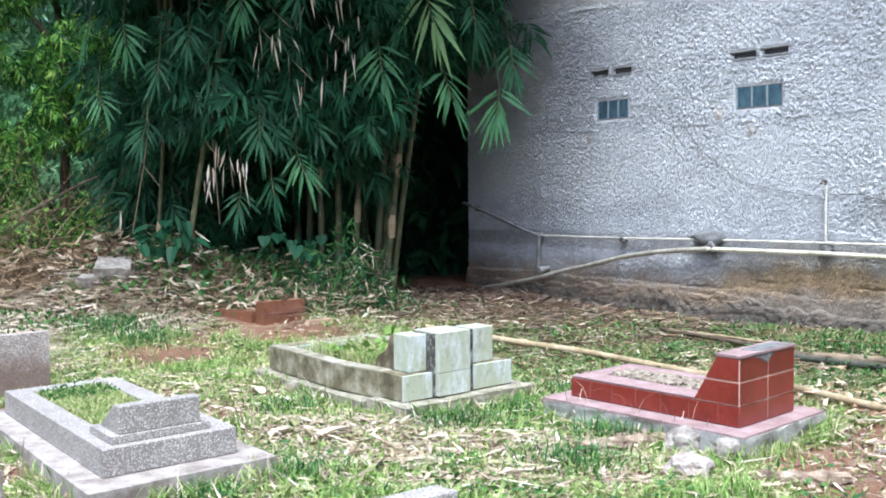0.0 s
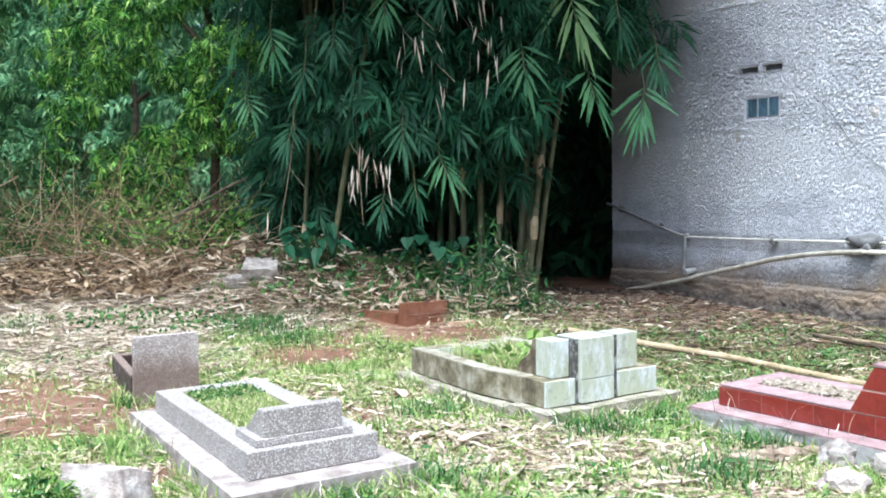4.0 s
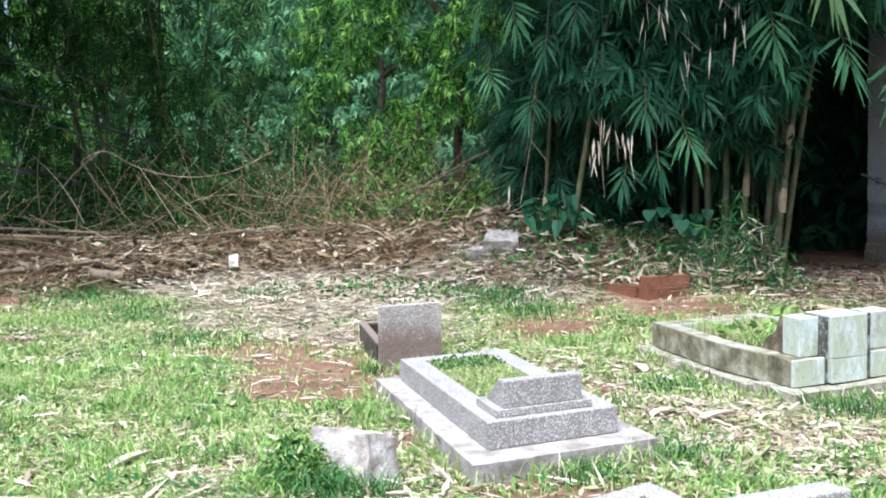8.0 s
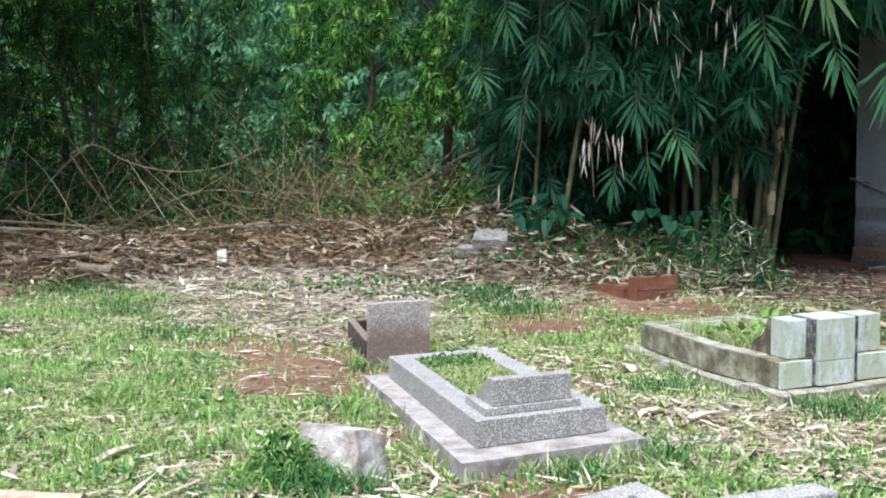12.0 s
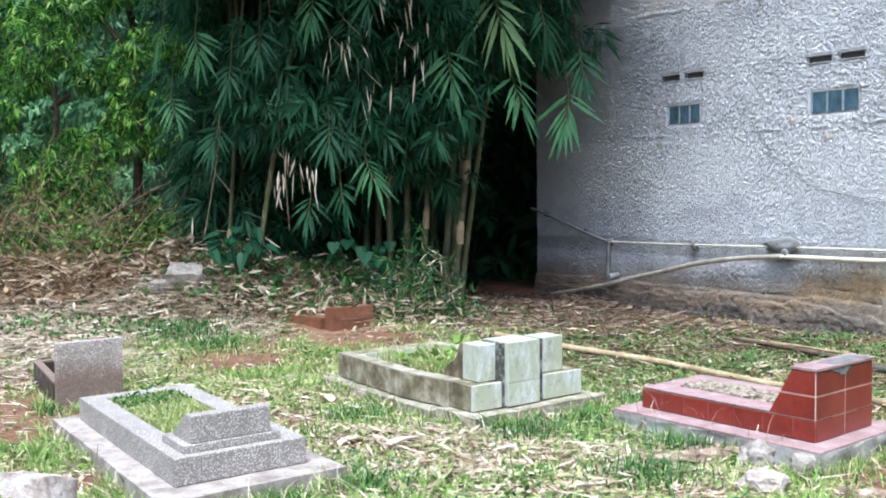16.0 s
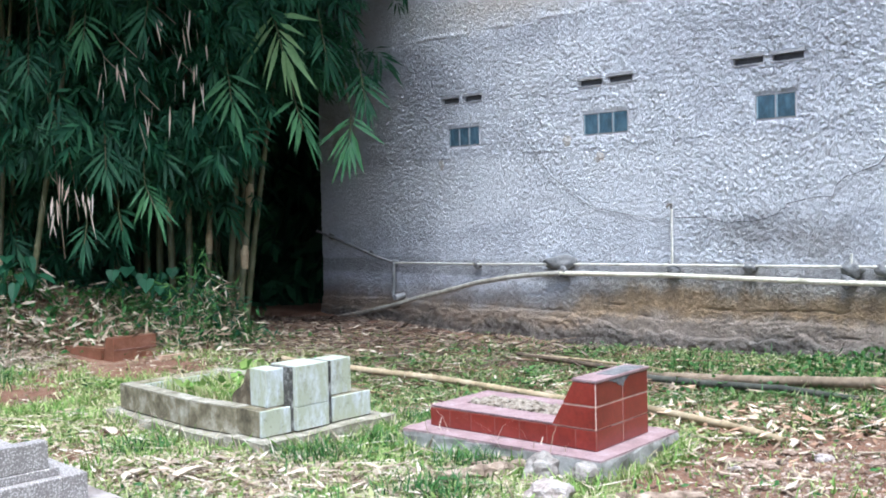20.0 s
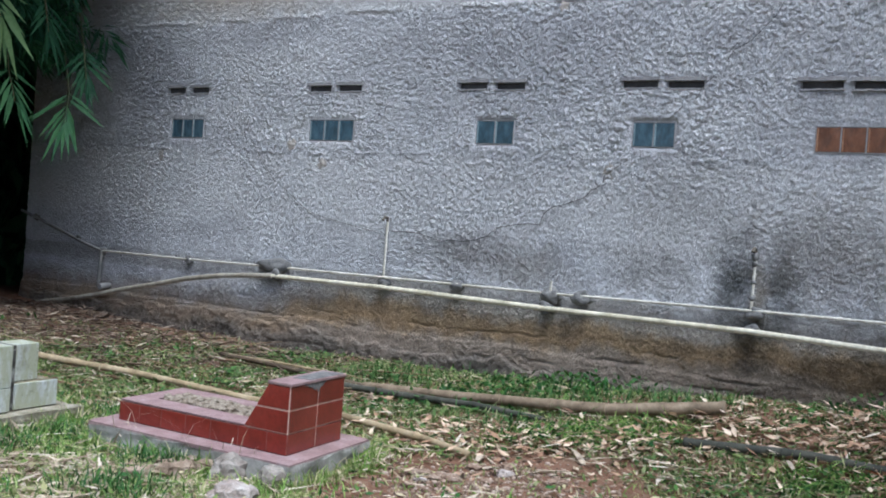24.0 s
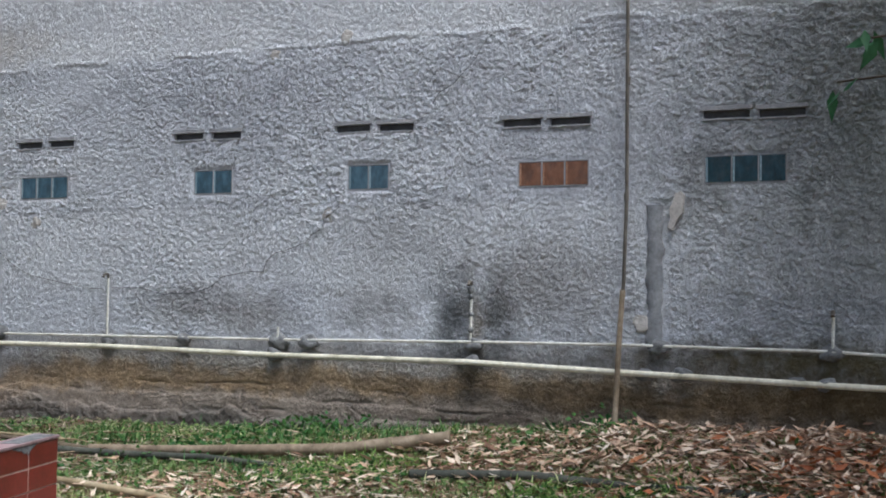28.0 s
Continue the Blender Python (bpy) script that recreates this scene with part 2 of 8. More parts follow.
    # damp and mossy stains, each an uneven blot of its own; the widest also has tree shade painted in
    for (cx, cz), (wx, wz), col, amount in (((-9.7, 3.75), (1.7, 0.3), (0.5, 0.44, 0.37), 0.7), ((-3.86, 1.2), (0.26, 0.5), (0.055, 0.06, 0.062), 1.0), ((-3.48, 1.22), (0.22, 0.46), (0.055, 0.06, 0.062), 1.0), ((-3.66, 1.12), (0.1, 0.3), (0.32, 0.27, 0.2), 0.6), ((-0.1, 2.7), (2.0, 2.6), (0.17, 0.185, 0.165), 0.98), ((-4.3, 1.75), (0.9, 0.5), (0.3, 0.3, 0.31), 0.5), ((-1.9, 2.2), (0.35, 0.3), (0.2, 0.2, 0.19), 0.6), ((-3.1, 1.45), (0.75, 0.5), (0.25, 0.235, 0.225), 0.75), ((-6.4, 1.24), (0.8, 0.24), (0.22, 0.21, 0.21), 0.85), ((-5.75, 1.15), (0.5, 0.25), (0.24, 0.225, 0.21), 0.7),
                                           ((-4.6, 1.25), (0.5, 0.25), (0.22, 0.21, 0.2), 0.6), ((-0.6, 0.66), (2.3, 0.42), (0.07, 0.048, 0.02), 1.0), ((-3.0, 0.5), (1.6, 0.3), (0.05, 0.042, 0.03), 0.7), ((-0.9, 0.94), (1.9, 0.17), (0.1, 0.083, 0.038), 0.9), ((-3.68, 0.75), (0.25, 0.3), (0.05, 0.05, 0.045), 0.7)):
        mp = t.nodes.new("ShaderNodeMapping")
        mp.inputs["Location"].default_value = (-cx / wx, 0, -cz / wz)
        mp.inputs["Scale"].default_value = (1 / wx, 0, 1 / wz)
        t.links.new(tc, mp.inputs[0])
        ln = t.nodes.new("ShaderNodeVectorMath")
        ln.operation = "LENGTH"
        t.links.new(mp.outputs[0], ln.inputs[0])
        wob = t.nodes.new("ShaderNodeMath")
        wob.operation = "MULTIPLY_ADD"
        wob.inputs[1].default_value = 1.3
        t.links.new(noise_of(t, tc, 6, 5, 0.7), wob.inputs[0])
        t.links.new(ln.outputs["Value"], wob.inputs[2])
        near = t.nodes.new("ShaderNodeMath")
        near.operation = "MULTIPLY"
        near.inputs[1].default_value = 0.4
        t.links.new(wob.outputs[0], near.inputs[0])
        c = mixc(t, ramp(t, near.outputs[0], [(0.32, (amount * 0.85,) * 3), (0.48, (amount * 0.5,) * 3), (0.7, (0.0,) * 3)]), c, col)
    t.links.new(c, b.inputs["Base Color"])
    b.inputs["Roughness"].default_value = 0.92
    b.inputs["Specular IOR Level"].default_value = 0.15
    pebbled = t.nodes.new("ShaderNodeMath")
    pebbled.operation = "MULTIPLY_ADD"
    pebbled.inputs[1].default_value = 0.8
    t.links.new(fine, pebbled.inputs[0])
    t.links.new(noise_of(t, tc, 21, 3, 0.65), pebbled.inputs[2])
    bumped(t, b, pebbled.outputs[0], 1.0, 0.04)
    return m


def mossy_tile():
    """Pale bluish glazed cement, grown over with patchy moss and dark specks."""
    m, t, b = material("pale_mossy_tile")
    p = place_of(t)
    c = ramp(t, noise_of(t, p, 3, 4, 0.6), [(0.35, (0.46, 0.495, 0.48)), (0.65, (0.60, 0.645, 0.68))])
    run = t.nodes.new("ShaderNodeMapping")
    run.inputs["Scale"].default_value = (1.0, 1.0, 0.35)
    t.links.new(p, run.inputs[0])
    c = mixc(t, ramp(t, noise_of(t, run.outputs[0], 11, 8, 0.75), [(0.37, (0.0,) * 3), (0.53, (0.75,) * 3)]), c, (0.33, 0.345, 0.21))
    c = mixc(t, ramp(t, noise_of(t, p, 26, 6, 0.8), [(0.55, (0.0,) * 3), (0.66, (0.6,) * 3)]), c, (0.14, 0.135, 0.095))
    c = mixc(t, ramp(t, noise_of(t, p, 5, 6, 0.75), [(0.57, (0.0,) * 3), (0.7, (0.4,) * 3)]), c, (0.17, 0.15, 0.1))
    t.links.new(c, b.inputs["Base Color"])
    b.inputs["Roughness"].default_value, b.inputs["Specular IOR Level"].default_value = 0.55, 0.3
    bumped(t, b, noise_of(t, p, 40, 5, 0.7), 0.35, 0.006)
    return m


def terrazzo(name, ground_, chips):
    """Washed pebble finish: pale chips in a grey binder."""
    m, t, b = material(name)
    p = place_of(t)
    v = t.nodes.new("ShaderNodeTexVoronoi")
    v.inputs["Scale"].default_value = 108
    t.links.new(p, v.inputs["Vector"])
    chip = ramp(t, v.outputs["Color"], [(0.15, chips[0]), (0.5, chips[1]), (0.8, chips[2])])
    fac = ramp(t, v.outputs["Distance"], [(0.38, (1,) * 3), (0.55, (0,) * 3)])
    c = mixc(t, fac, ground_, chip)
    c = mixc(t, 0.6, c, ramp(t, noise_of(t, p, 4, 6, 0.7), [(0.3, (0.62, 0.6, 0.57)), (0.65, (1.1,) * 3)]), "MULTIPLY")
    t.links.new(c, b.inputs["Base Color"])
    b.inputs["Roughness"].default_value = 0.6
    bumped(t, b, v.outputs["Distance"], 0.35, 0.004)
    return m


def splashed(m, level, wide):
    """Red soil splashed up from the ground in an uneven edge."""
    t, b = m.node_tree, m.node_tree.nodes["Principled BSDF"]
    old = b.inputs["Base Color"].links[0].from_socket
    p = place_of(t)
    xyz = t.nodes.new("ShaderNodeSeparateXYZ")
    t.links.new(p, xyz.inputs[0])
    up = t.nodes.new("ShaderNodeMath")
    up.operation = "MULTIPLY_ADD"
    up.inputs[1].default_value = 0.3
    t.links.new(noise_of(t, p, 9, 5, 0.7), up.inputs[0])
    t.links.new(xyz.outputs[2], up.inputs[2])
    fac = ramp(t, up.outputs[0], [(level, (0.75,) * 3), (level + wide, (0.0,) * 3)])
    t.links.new(mixc(t, fac, old, (0.125, 0.075, 0.055)), b.inputs["Base Color"])
    return m


def ground_soil():
    m, t, b = material("red_soil")
    p = place_of(t)
    broad, fine, crumbs = noise_of(t, p, 0.7, 6, 0.65), noise_of(t, p, 22, 5, 0.75), noise_of(t, p, 70, 3, 0.7)
    c = ramp(t, broad, [(0.3, (0.1, 0.054, 0.037)), (0.5, (0.165, 0.087, 0.057)), (0.7, (0.22, 0.14, 0.098))])
    c = mixc(t, ramp(t, fine, [(0.5, (0,) * 3), (0.68, (0.6,) * 3)]), c, (0.26, 0.22, 0.16))
    c = mixc(t, 0.6, c, ramp(t, crumbs, [(0.3, (0.6,) * 3), (0.7, (1.25,) * 3)]), "MULTIPLY")
    t.links.new(c, b.inputs["Base Color"])
    b.inputs["Roughness"].default_value, b.inputs["Specular IOR Level"].default_value = 0.95, 0.1
    bumped(t, b, fine, 0.6, 0.03)
    return m


def glass_block(name, tint):
    m, t, b = material(name)
    p = place_of(t)
    streaks = t.nodes.new("ShaderNodeMapping")
    streaks.inputs["Scale"].default_value = (1.0, 1.0, 0.55)
    t.links.new(p, streaks.inputs[0])
    ribs, cloudy = noise_of(t, streaks.outputs[0], 13, 4, 0.6), noise_of(t, p, 13, 4, 0.65)
    c = ramp(t, ribs, [(0.36, tuple(0.6 * q for q in tint)), (0.52, tint), (0.68, tuple(min(1.0, 1.35 * q + 0.01) for q in tint))])
    c = mixc(t, ramp(t, cloudy, [(0.46, (0.0,) * 3), (0.68, (0.6,) * 3)]), c, tuple(0.5 * q + 0.035 for q in tint))
    t.links.new(c, b.inputs["Base Color"])
    b.inputs["Roughness"].default_value, b.inputs["IOR"].default_value = 0.16, 1.5
    b.inputs["Transmission Weight"].default_value = 0.15
    bumped(t, b, ribs, 0.3, 0.01)
    return m


M = dict(
    plaster=wall_plaster(),
    smooth_plaster=surface("smooth_cement", (0.22, 0.22, 0.23), (0.30, 0.30, 0.32), (0.38, 0.38, 0.39), 5, 60, 0.9, 0.3, 0.006),
    slot=surface("dark_slot_grey", (0.05, 0.05, 0.053), (0.075, 0.075, 0.079), (0.1, 0.1, 0.104), 6, 60, 0.9, 0.2, 0.003),
    cement_strip=surface("smooth_cement", (0.16, 0.16, 0.172), (0.235, 0.24, 0.255), (0.33, 0.335, 0.355), 7, 40, 0.9, 0.35, 0.004),
    mortar=surface("mortar_lump", (0.09, 0.09, 0.092), (0.16, 0.16, 0.163), (0.24, 0.24, 0.24), 14, 60, 0.95, 0.5, 0.01),
    pale_patch=surface("pale_lime_mortar", (0.32, 0.30, 0.28), (0.46, 0.43, 0.405), (0.56, 0.53, 0.5), 12, 60, 0.9, 0.4, 0.006),
    soil=ground_soil(),
    pvc=surface("weathered_white_pvc", (0.36, 0.34, 0.28), (0.62, 0.60, 0.54), (0.78, 0.77, 0.73), 5, 30, 0.5, 0.1, 0.002, spec=0.4),
    cream_pvc=surface("yellowed_pvc", (0.38, 0.35, 0.25), (0.64, 0.60, 0.48), (0.8, 0.77, 0.66), 5, 30, 0.5, 0.1, 0.002, spec=0.4),
    beige_pvc=surface("beige_grey_pvc", (0.22, 0.20, 0.165), (0.36, 0.335, 0.28), (0.50, 0.47, 0.41), 6, 40, 0.6, 0.2, 0.003),
    grey_pvc=surface("grey_pvc", (0.12, 0.12, 0.12), (0.24, 0.24, 0.24), (0.38, 0.38, 0.38), 6, 40, 0.6, 0.2, 0.003),
    rust=surface("rusty_iron", (0.065, 0.058, 0.05), (0.115, 0.1, 0.085), (0.19, 0.17, 0.145), 8, 60, 0.85, 0.4, 0.004),
    brown_grout=surface("brown_grout", (0.14, 0.07, 0.055), (0.22, 0.12, 0.1), (0.3, 0.19, 0.16), 10, 70, 0.9, 0.2, 0.003),
    red_tile=surface("red_glazed_tile", (0.13, 0.015, 0.011), (0.18, 0.021, 0.015), (0.215, 0.035, 0.026), 5, 50, 0.28, 0.05, 0.002, vary=0.12, spec=0.5),
    pink=surface("pink_cement", (0.20, 0.14, 0.14), (0.28, 0.19, 0.195), (0.36, 0.28, 0.285), 7, 50, 0.8, 0.2, 0.004),
    grout=surface("pale_grout", (0.42, 0.30, 0.25), (0.52, 0.40, 0.34), (0.6, 0.5, 0.44), 10, 70, 0.9, 0.2, 0.003),
    concrete=surface("weathered_concrete", (0.17, 0.165, 0.15), (0.30, 0.295, 0.28), (0.42, 0.42, 0.40), 6, 50, 0.92, 0.45, 0.008),
    pale_concrete=surface("pale_concrete", (0.17, 0.142, 0.128), (0.295, 0.26, 0.245), (0.39, 0.36, 0.35), 8, 50, 0.9, 0.35, 0.006),
    terrazzo=terrazzo("grey_terrazzo", (0.22, 0.202, 0.195), [(0.27, 0.245, 0.235), (0.42, 0.39, 0.375), (0.62, 0.59, 0.575)]),
    terrazzo_pink=splashed(terrazzo("brownish_terrazzo", (0.25, 0.215, 0.2), [(0.33, 0.285, 0.27), (0.5, 0.45, 0.43), (0.74, 0.7, 0.68)]), 0.30, 0.17),
    moss_slab=surface("mossy_beige_cement", (0.12, 0.108, 0.072), (0.26, 0.24, 0.185), (0.43, 0.41, 0.35), 9, 60, 0.92, 0.5, 0.008),
    buttress=surface("brown_weathered_render", (0.035, 0.028, 0.02), (0.11, 0.088, 0.055), (0.26, 0.225, 0.16), 10, 60, 0.92, 0.5, 0.008),
    # brown cement darkened to carry the shadow side of a kerb
    shade_kerb=surface("shade_side_cement", (0.025, 0.019, 0.016), (0.06, 0.044, 0.036), (0.15, 0.13, 0.12), 8, 60, 0.92, 0.4, 0.006),
    pale_tile=mossy_tile(),
    moss_stone=surface("mossy_dark_stone", (0.06, 0.052, 0.032), (0.19, 0.165, 0.105), (0.44, 0.42, 0.345), 7, 60, 0.92, 0.45, 0.008),
    black=surface("black_tile", (0.03, 0.03, 0.03), (0.075, 0.072, 0.066), (0.42, 0.42, 0.4), 22, 60, 0.6, 0.2, 0.003),
    brown_tile=surface("brown_glazed_tile", (0.115, 0.047, 0.027), (0.18, 0.074, 0.043), (0.24, 0.115, 0.08), 6, 50, 0.35, 0.1, 0.003, vary=0.1, spec=0.4),
    bamboo_dry=surface("dry_bamboo", (0.19, 0.145, 0.085), (0.35, 0.275, 0.17), (0.47, 0.39, 0.27), 4, 30, 0.55, 0.15, 0.003, vary=0.15),
    bamboo_pale=surface("bleached_bamboo", (0.24, 0.15, 0.095), (0.40, 0.275, 0.19), (0.5, 0.375, 0.28), 5, 30, 0.55, 0.12, 0.003, vary=0.1),
    bamboo_brown=surface("brown_bamboo", (0.10, 0.075, 0.05), (0.21, 0.16, 0.11), (0.34, 0.28, 0.21), 5, 30, 0.7, 0.2, 0.004, vary=0.15),
    bamboo_rot=surface("dark_rotting_bamboo", (0.045, 0.032, 0.024), (0.10, 0.075, 0.052), (0.2, 0.155, 0.105), 5, 30, 0.75, 0.25, 0.004, vary=0.1),
    bamboo_dark=surface("mouldy_bamboo", (0.022, 0.024, 0.02), (0.05, 0.052, 0.042), (0.10, 0.10, 0.08), 4, 30, 0.75, 0.25, 0.004, vary=0.1),
    culm=surface("green_bamboo_culm", (0.04, 0.045, 0.02), (0.08, 0.088, 0.038), (0.15, 0.14, 0.075), 2, 30, 0.5, 0.12, 0.003, vary=0.3),
    culm_pale=surface("pale_green_culm", (0.04, 0.045, 0.02), (0.085, 0.088, 0.042), (0.16, 0.145, 0.085), 5, 30, 0.5, 0.15, 0.003, vary=0.25),
    rotten=surface("rotten_wood", (0.10, 0.07, 0.05), (0.29, 0.22, 0.165), (0.5, 0.43, 0.36), 9, 50, 0.95, 0.7, 0.012),
    bark=surface("bark", (0.05, 0.04, 0.03), (0.10, 0.08, 0.06), (0.17, 0.14, 0.11), 6, 30, 0.95, 0.6, 0.02),
    pebble=surface("river_pebbles", (0.12, 0.095, 0.07), (0.22, 0.185, 0.145), (0.34, 0.31, 0.265), 30, 60, 0.85, 0.3, 0.004),
    pebble_pale=leafy("pale_rubble_crumbs", [(0.0, (0.11, 0.07, 0.05)), (0.5, (0.23, 0.165, 0.125)), (1.0, (0.46, 0.38, 0.32))], 0.9, 0.0),
    rock=surface("pale_rubble_stone", (0.12, 0.10, 0.085), (0.23, 0.205, 0.185), (0.38, 0.36, 0.335), 11, 40, 0.9, 0.5, 0.01),
    warm_rock=surface("dusty_rubble", (0.13, 0.085, 0.06), (0.26, 0.19, 0.145), (0.46, 0.385, 0.32), 14, 50, 0.92, 0.5, 0.01),
    white_rock=surface("lime_washed_stone", (0.2, 0.15, 0.13), (0.38, 0.33, 0.305), (0.57, 0.54, 0.525), 9, 40, 0.9, 0.8, 0.02),
    blue_glass=glass_block("blue_glass_block", (0.075, 0.135, 0.185)),
    teal_glass=glass_block("dark_teal_glass_block", (0.010, 0.04, 0.06)),
    glass_edge=surface("bright_glass_edge", (0.14, 0.22, 0.27), (0.24, 0.34, 0.39), (0.36, 0.45, 0.5), 20, 60, 0.4, 0.1, 0.002, spec=0.5),
    amber_edge=surface("bright_amber_edge", (0.2, 0.09, 0.05), (0.32, 0.16, 0.09), (0.42, 0.26, 0.17), 20, 60, 0.4, 0.1, 0.002, spec=0.5),
    orange_glass=glass_block("amber_glass_block", (0.21, 0.095, 0.055)),
    grass=leafy("grass_blades", [(0.0, (0.13, 0.21, 0.05)), (0.35, (0.22, 0.32, 0.09)), (0.6, (0.34, 0.42, 0.16)), (0.8, (0.49, 0.49, 0.25)), (1.0, (0.66, 0.57, 0.42))], 0.6, 0.42, 0.15),
    lush_grass=leafy("lush_grass", [(0.0, (0.10, 0.19, 0.04)), (0.4, (0.17, 0.31, 0.07)), (0.75, (0.30, 0.43, 0.12)), (1.0, (0.55, 0.56, 0.3))], 0.55, 0.42, 0.18),
    # litter darkened for the shade near the house corner
    shade_litter=leafy("dark_shade_litter", [(0.0, (0.05, 0.034, 0.026)), (0.5, (0.12, 0.085, 0.065)), (0.85, (0.22, 0.17, 0.135)), (1.0, (0.42, 0.35, 0.28))], 0.8, 0.1),
    heap_leaf=leafy("curled_heap_leaves", [(0.0, (0.07, 0.043, 0.025)), (0.4, (0.18, 0.115, 0.065)), (0.75, (0.33, 0.245, 0.155)), (1.0, (0.5, 0.42, 0.32))], 0.75, 0.1),
    red_litter=leafy("rust_red_dead_leaves", [(0.0, (0.28, 0.09, 0.04)), (0.5, (0.42, 0.15, 0.06)), (1.0, (0.5, 0.24, 0.12))], 0.7, 0.15),
    # grass darkened for the shade along the wall and at the corner
    shade_grass=leafy("shade_grass", [(0.0, (0.05, 0.09, 0.03)), (0.5, (0.11, 0.18, 0.055)), (0.8, (0.2, 0.27, 0.10)), (1.0, (0.42, 0.38, 0.26))], 0.6, 0.3, 0.15),
    weed=leafy("weed_leaves", [(0.0, (0.022, 0.075, 0.022)), (0.6, (0.055, 0.145, 0.038)), (1.0, (0.11, 0.21, 0.055))], 0.5, 0.25, 0.18),
    bamboo_leaf=leafy("bamboo_leaves", [(0.0, (0.011, 0.05, 0.027)), (0.6, (0.024, 0.092, 0.046)), (1.0, (0.05, 0.15, 0.07))], 0.5, 0.38, 0.2),
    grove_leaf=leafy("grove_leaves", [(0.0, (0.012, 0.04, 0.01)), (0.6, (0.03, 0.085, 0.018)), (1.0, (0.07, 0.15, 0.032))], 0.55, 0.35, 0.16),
    # brighter copies of bamboo_leaf: sunlight on the outer fans put into the greens
    bright_leaf=leafy("bright_bamboo_leaves", [(0.0, (0.033, 0.11, 0.052)), (0.6, (0.056, 0.16, 0.07)), (1.0, (0.09, 0.22, 0.09))], 0.5, 0.3, 0.2),
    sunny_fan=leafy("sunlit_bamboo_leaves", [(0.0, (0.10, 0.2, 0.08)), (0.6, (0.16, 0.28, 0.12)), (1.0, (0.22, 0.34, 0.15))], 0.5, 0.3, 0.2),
    # the crown's sunlit points and dark pockets are put into these greens
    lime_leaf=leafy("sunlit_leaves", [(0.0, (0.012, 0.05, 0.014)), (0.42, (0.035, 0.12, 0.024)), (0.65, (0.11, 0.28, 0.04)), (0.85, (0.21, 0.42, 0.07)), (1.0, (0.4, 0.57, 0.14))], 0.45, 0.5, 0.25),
    # lighter greens that put the haze of distance into the leaves
    far_leaf=leafy("far_leaves", [(0.0, (0.035, 0.10, 0.045)), (0.6, (0.09, 0.215, 0.10)), (1.0, (0.22, 0.38, 0.18))], 0.6, 0.35, 0.15),
    dry_leaf=leafy("dry_leaves", [(0.0, (0.28, 0.21, 0.15)), (0.5, (0.49, 0.41, 0.32)), (1.0, (0.72, 0.65, 0.56))], 0.7, 0.15),
    litter=leafy("bamboo_litter", [(0.0, (0.13, 0.09, 0.06)), (0.3, (0.28, 0.21, 0.14)), (0.7, (0.44, 0.36, 0.26)), (1.0, (0.60, 0.53, 0.42))], 0.75, 0.1),
    brown_litter=leafy("brown_leaf_litter", [(0.0, (0.14, 0.075, 0.048)), (0.3, (0.36, 0.22, 0.14)), (0.6, (0.57, 0.42, 0.30)), (1.0, (0.76, 0.64, 0.51))], 0.75, 0.1),
    twig=leafy("dry_twigs", [(0.0, (0.055, 0.035, 0.022)), (0.5, (0.17, 0.11, 0.062)), (0.85, (0.31, 0.215, 0.125)), (1.0, (0.45, 0.36, 0.27))], 0.8, 0.0),
)


# ---- building helpers ----
def mesh_np(name, verts, faces):
    """A mesh from arrays: verts (n, 3), faces (m, 3) or (m, 4)."""
    verts, faces = np.asarray(verts, np.float32), np.asarray(faces, np.int32)
    me, k = bpy.data.meshes.new(name), faces.shape[1]
    me.vertices.add(len(verts))
    me.vertices.foreach_set("co", verts.ravel())
    me.loops.add(faces.size)
    me.loops.foreach_set("vertex_index", faces.ravel())
    me.polygons.add(len(faces))
    me.polygons.foreach_set("loop_start", np.arange(0, faces.size, k, dtype=np.int32))
    me.polygons.foreach_set("loop_total", np.full(len(faces), k, np.int32))
    me.update(calc_edges=True)
    me.validate()
    return me


def thing(name, base, label, category, group="", kind=""):
    ob = new(name)
    ob.location = base
    return tagged(ob, label, category, group, kind)


def root_of(ob):
    at = Vector(ob.location)
    while ob.parent:
        ob = ob.parent
        at += ob.location
    return at


def part(name, shape, mat, parent=None, label="", shade=False):
    """Links a bmesh or mesh, given in world places, as one mesh object under a thing or a part; a list gives one each."""
    if isinstance(shape, list):
        return [part(name, q, mat, parent, label, shade) for q in shape]
    if isinstance(shape, bmesh.types.BMesh):
        me = bpy.data.meshes.new(name)
        bmesh.ops.recalc_face_normals(shape, faces=shape.faces)
        shape.to_mesh(me)
        shape.free()
    else:
        me = shape
    if shade:
        me.polygons.foreach_set("use_smooth", np.ones(len(me.polygons), bool))
    me.materials.append(mat)
    ob = new(name, me)
    if parent is not None:
        me.transform(Matrix.Translation(-root_of(parent)))
        ob.parent = parent
    if label:
        tagged(ob, label)
    return ob


def hexa(bm, corners, bevel=0.0):
    """A block from eight corners: four below, four above, both turning the same way."""
    v = [bm.verts.new(c) for c in corners]
    fs = [bm.faces.new([v[i] for i in q]) for q in ((3, 2, 1, 0), (4, 5, 6, 7), (0, 1, 5, 4), (1, 2, 6, 5), (2, 3, 7, 6), (3, 0, 4, 7))]
    if bevel:
        bmesh.ops.bevel(bm, geom=list({e for f in fs for e in f.edges}), offset=bevel, segments=2, affect="EDGES", profile=0.6)
    return bm


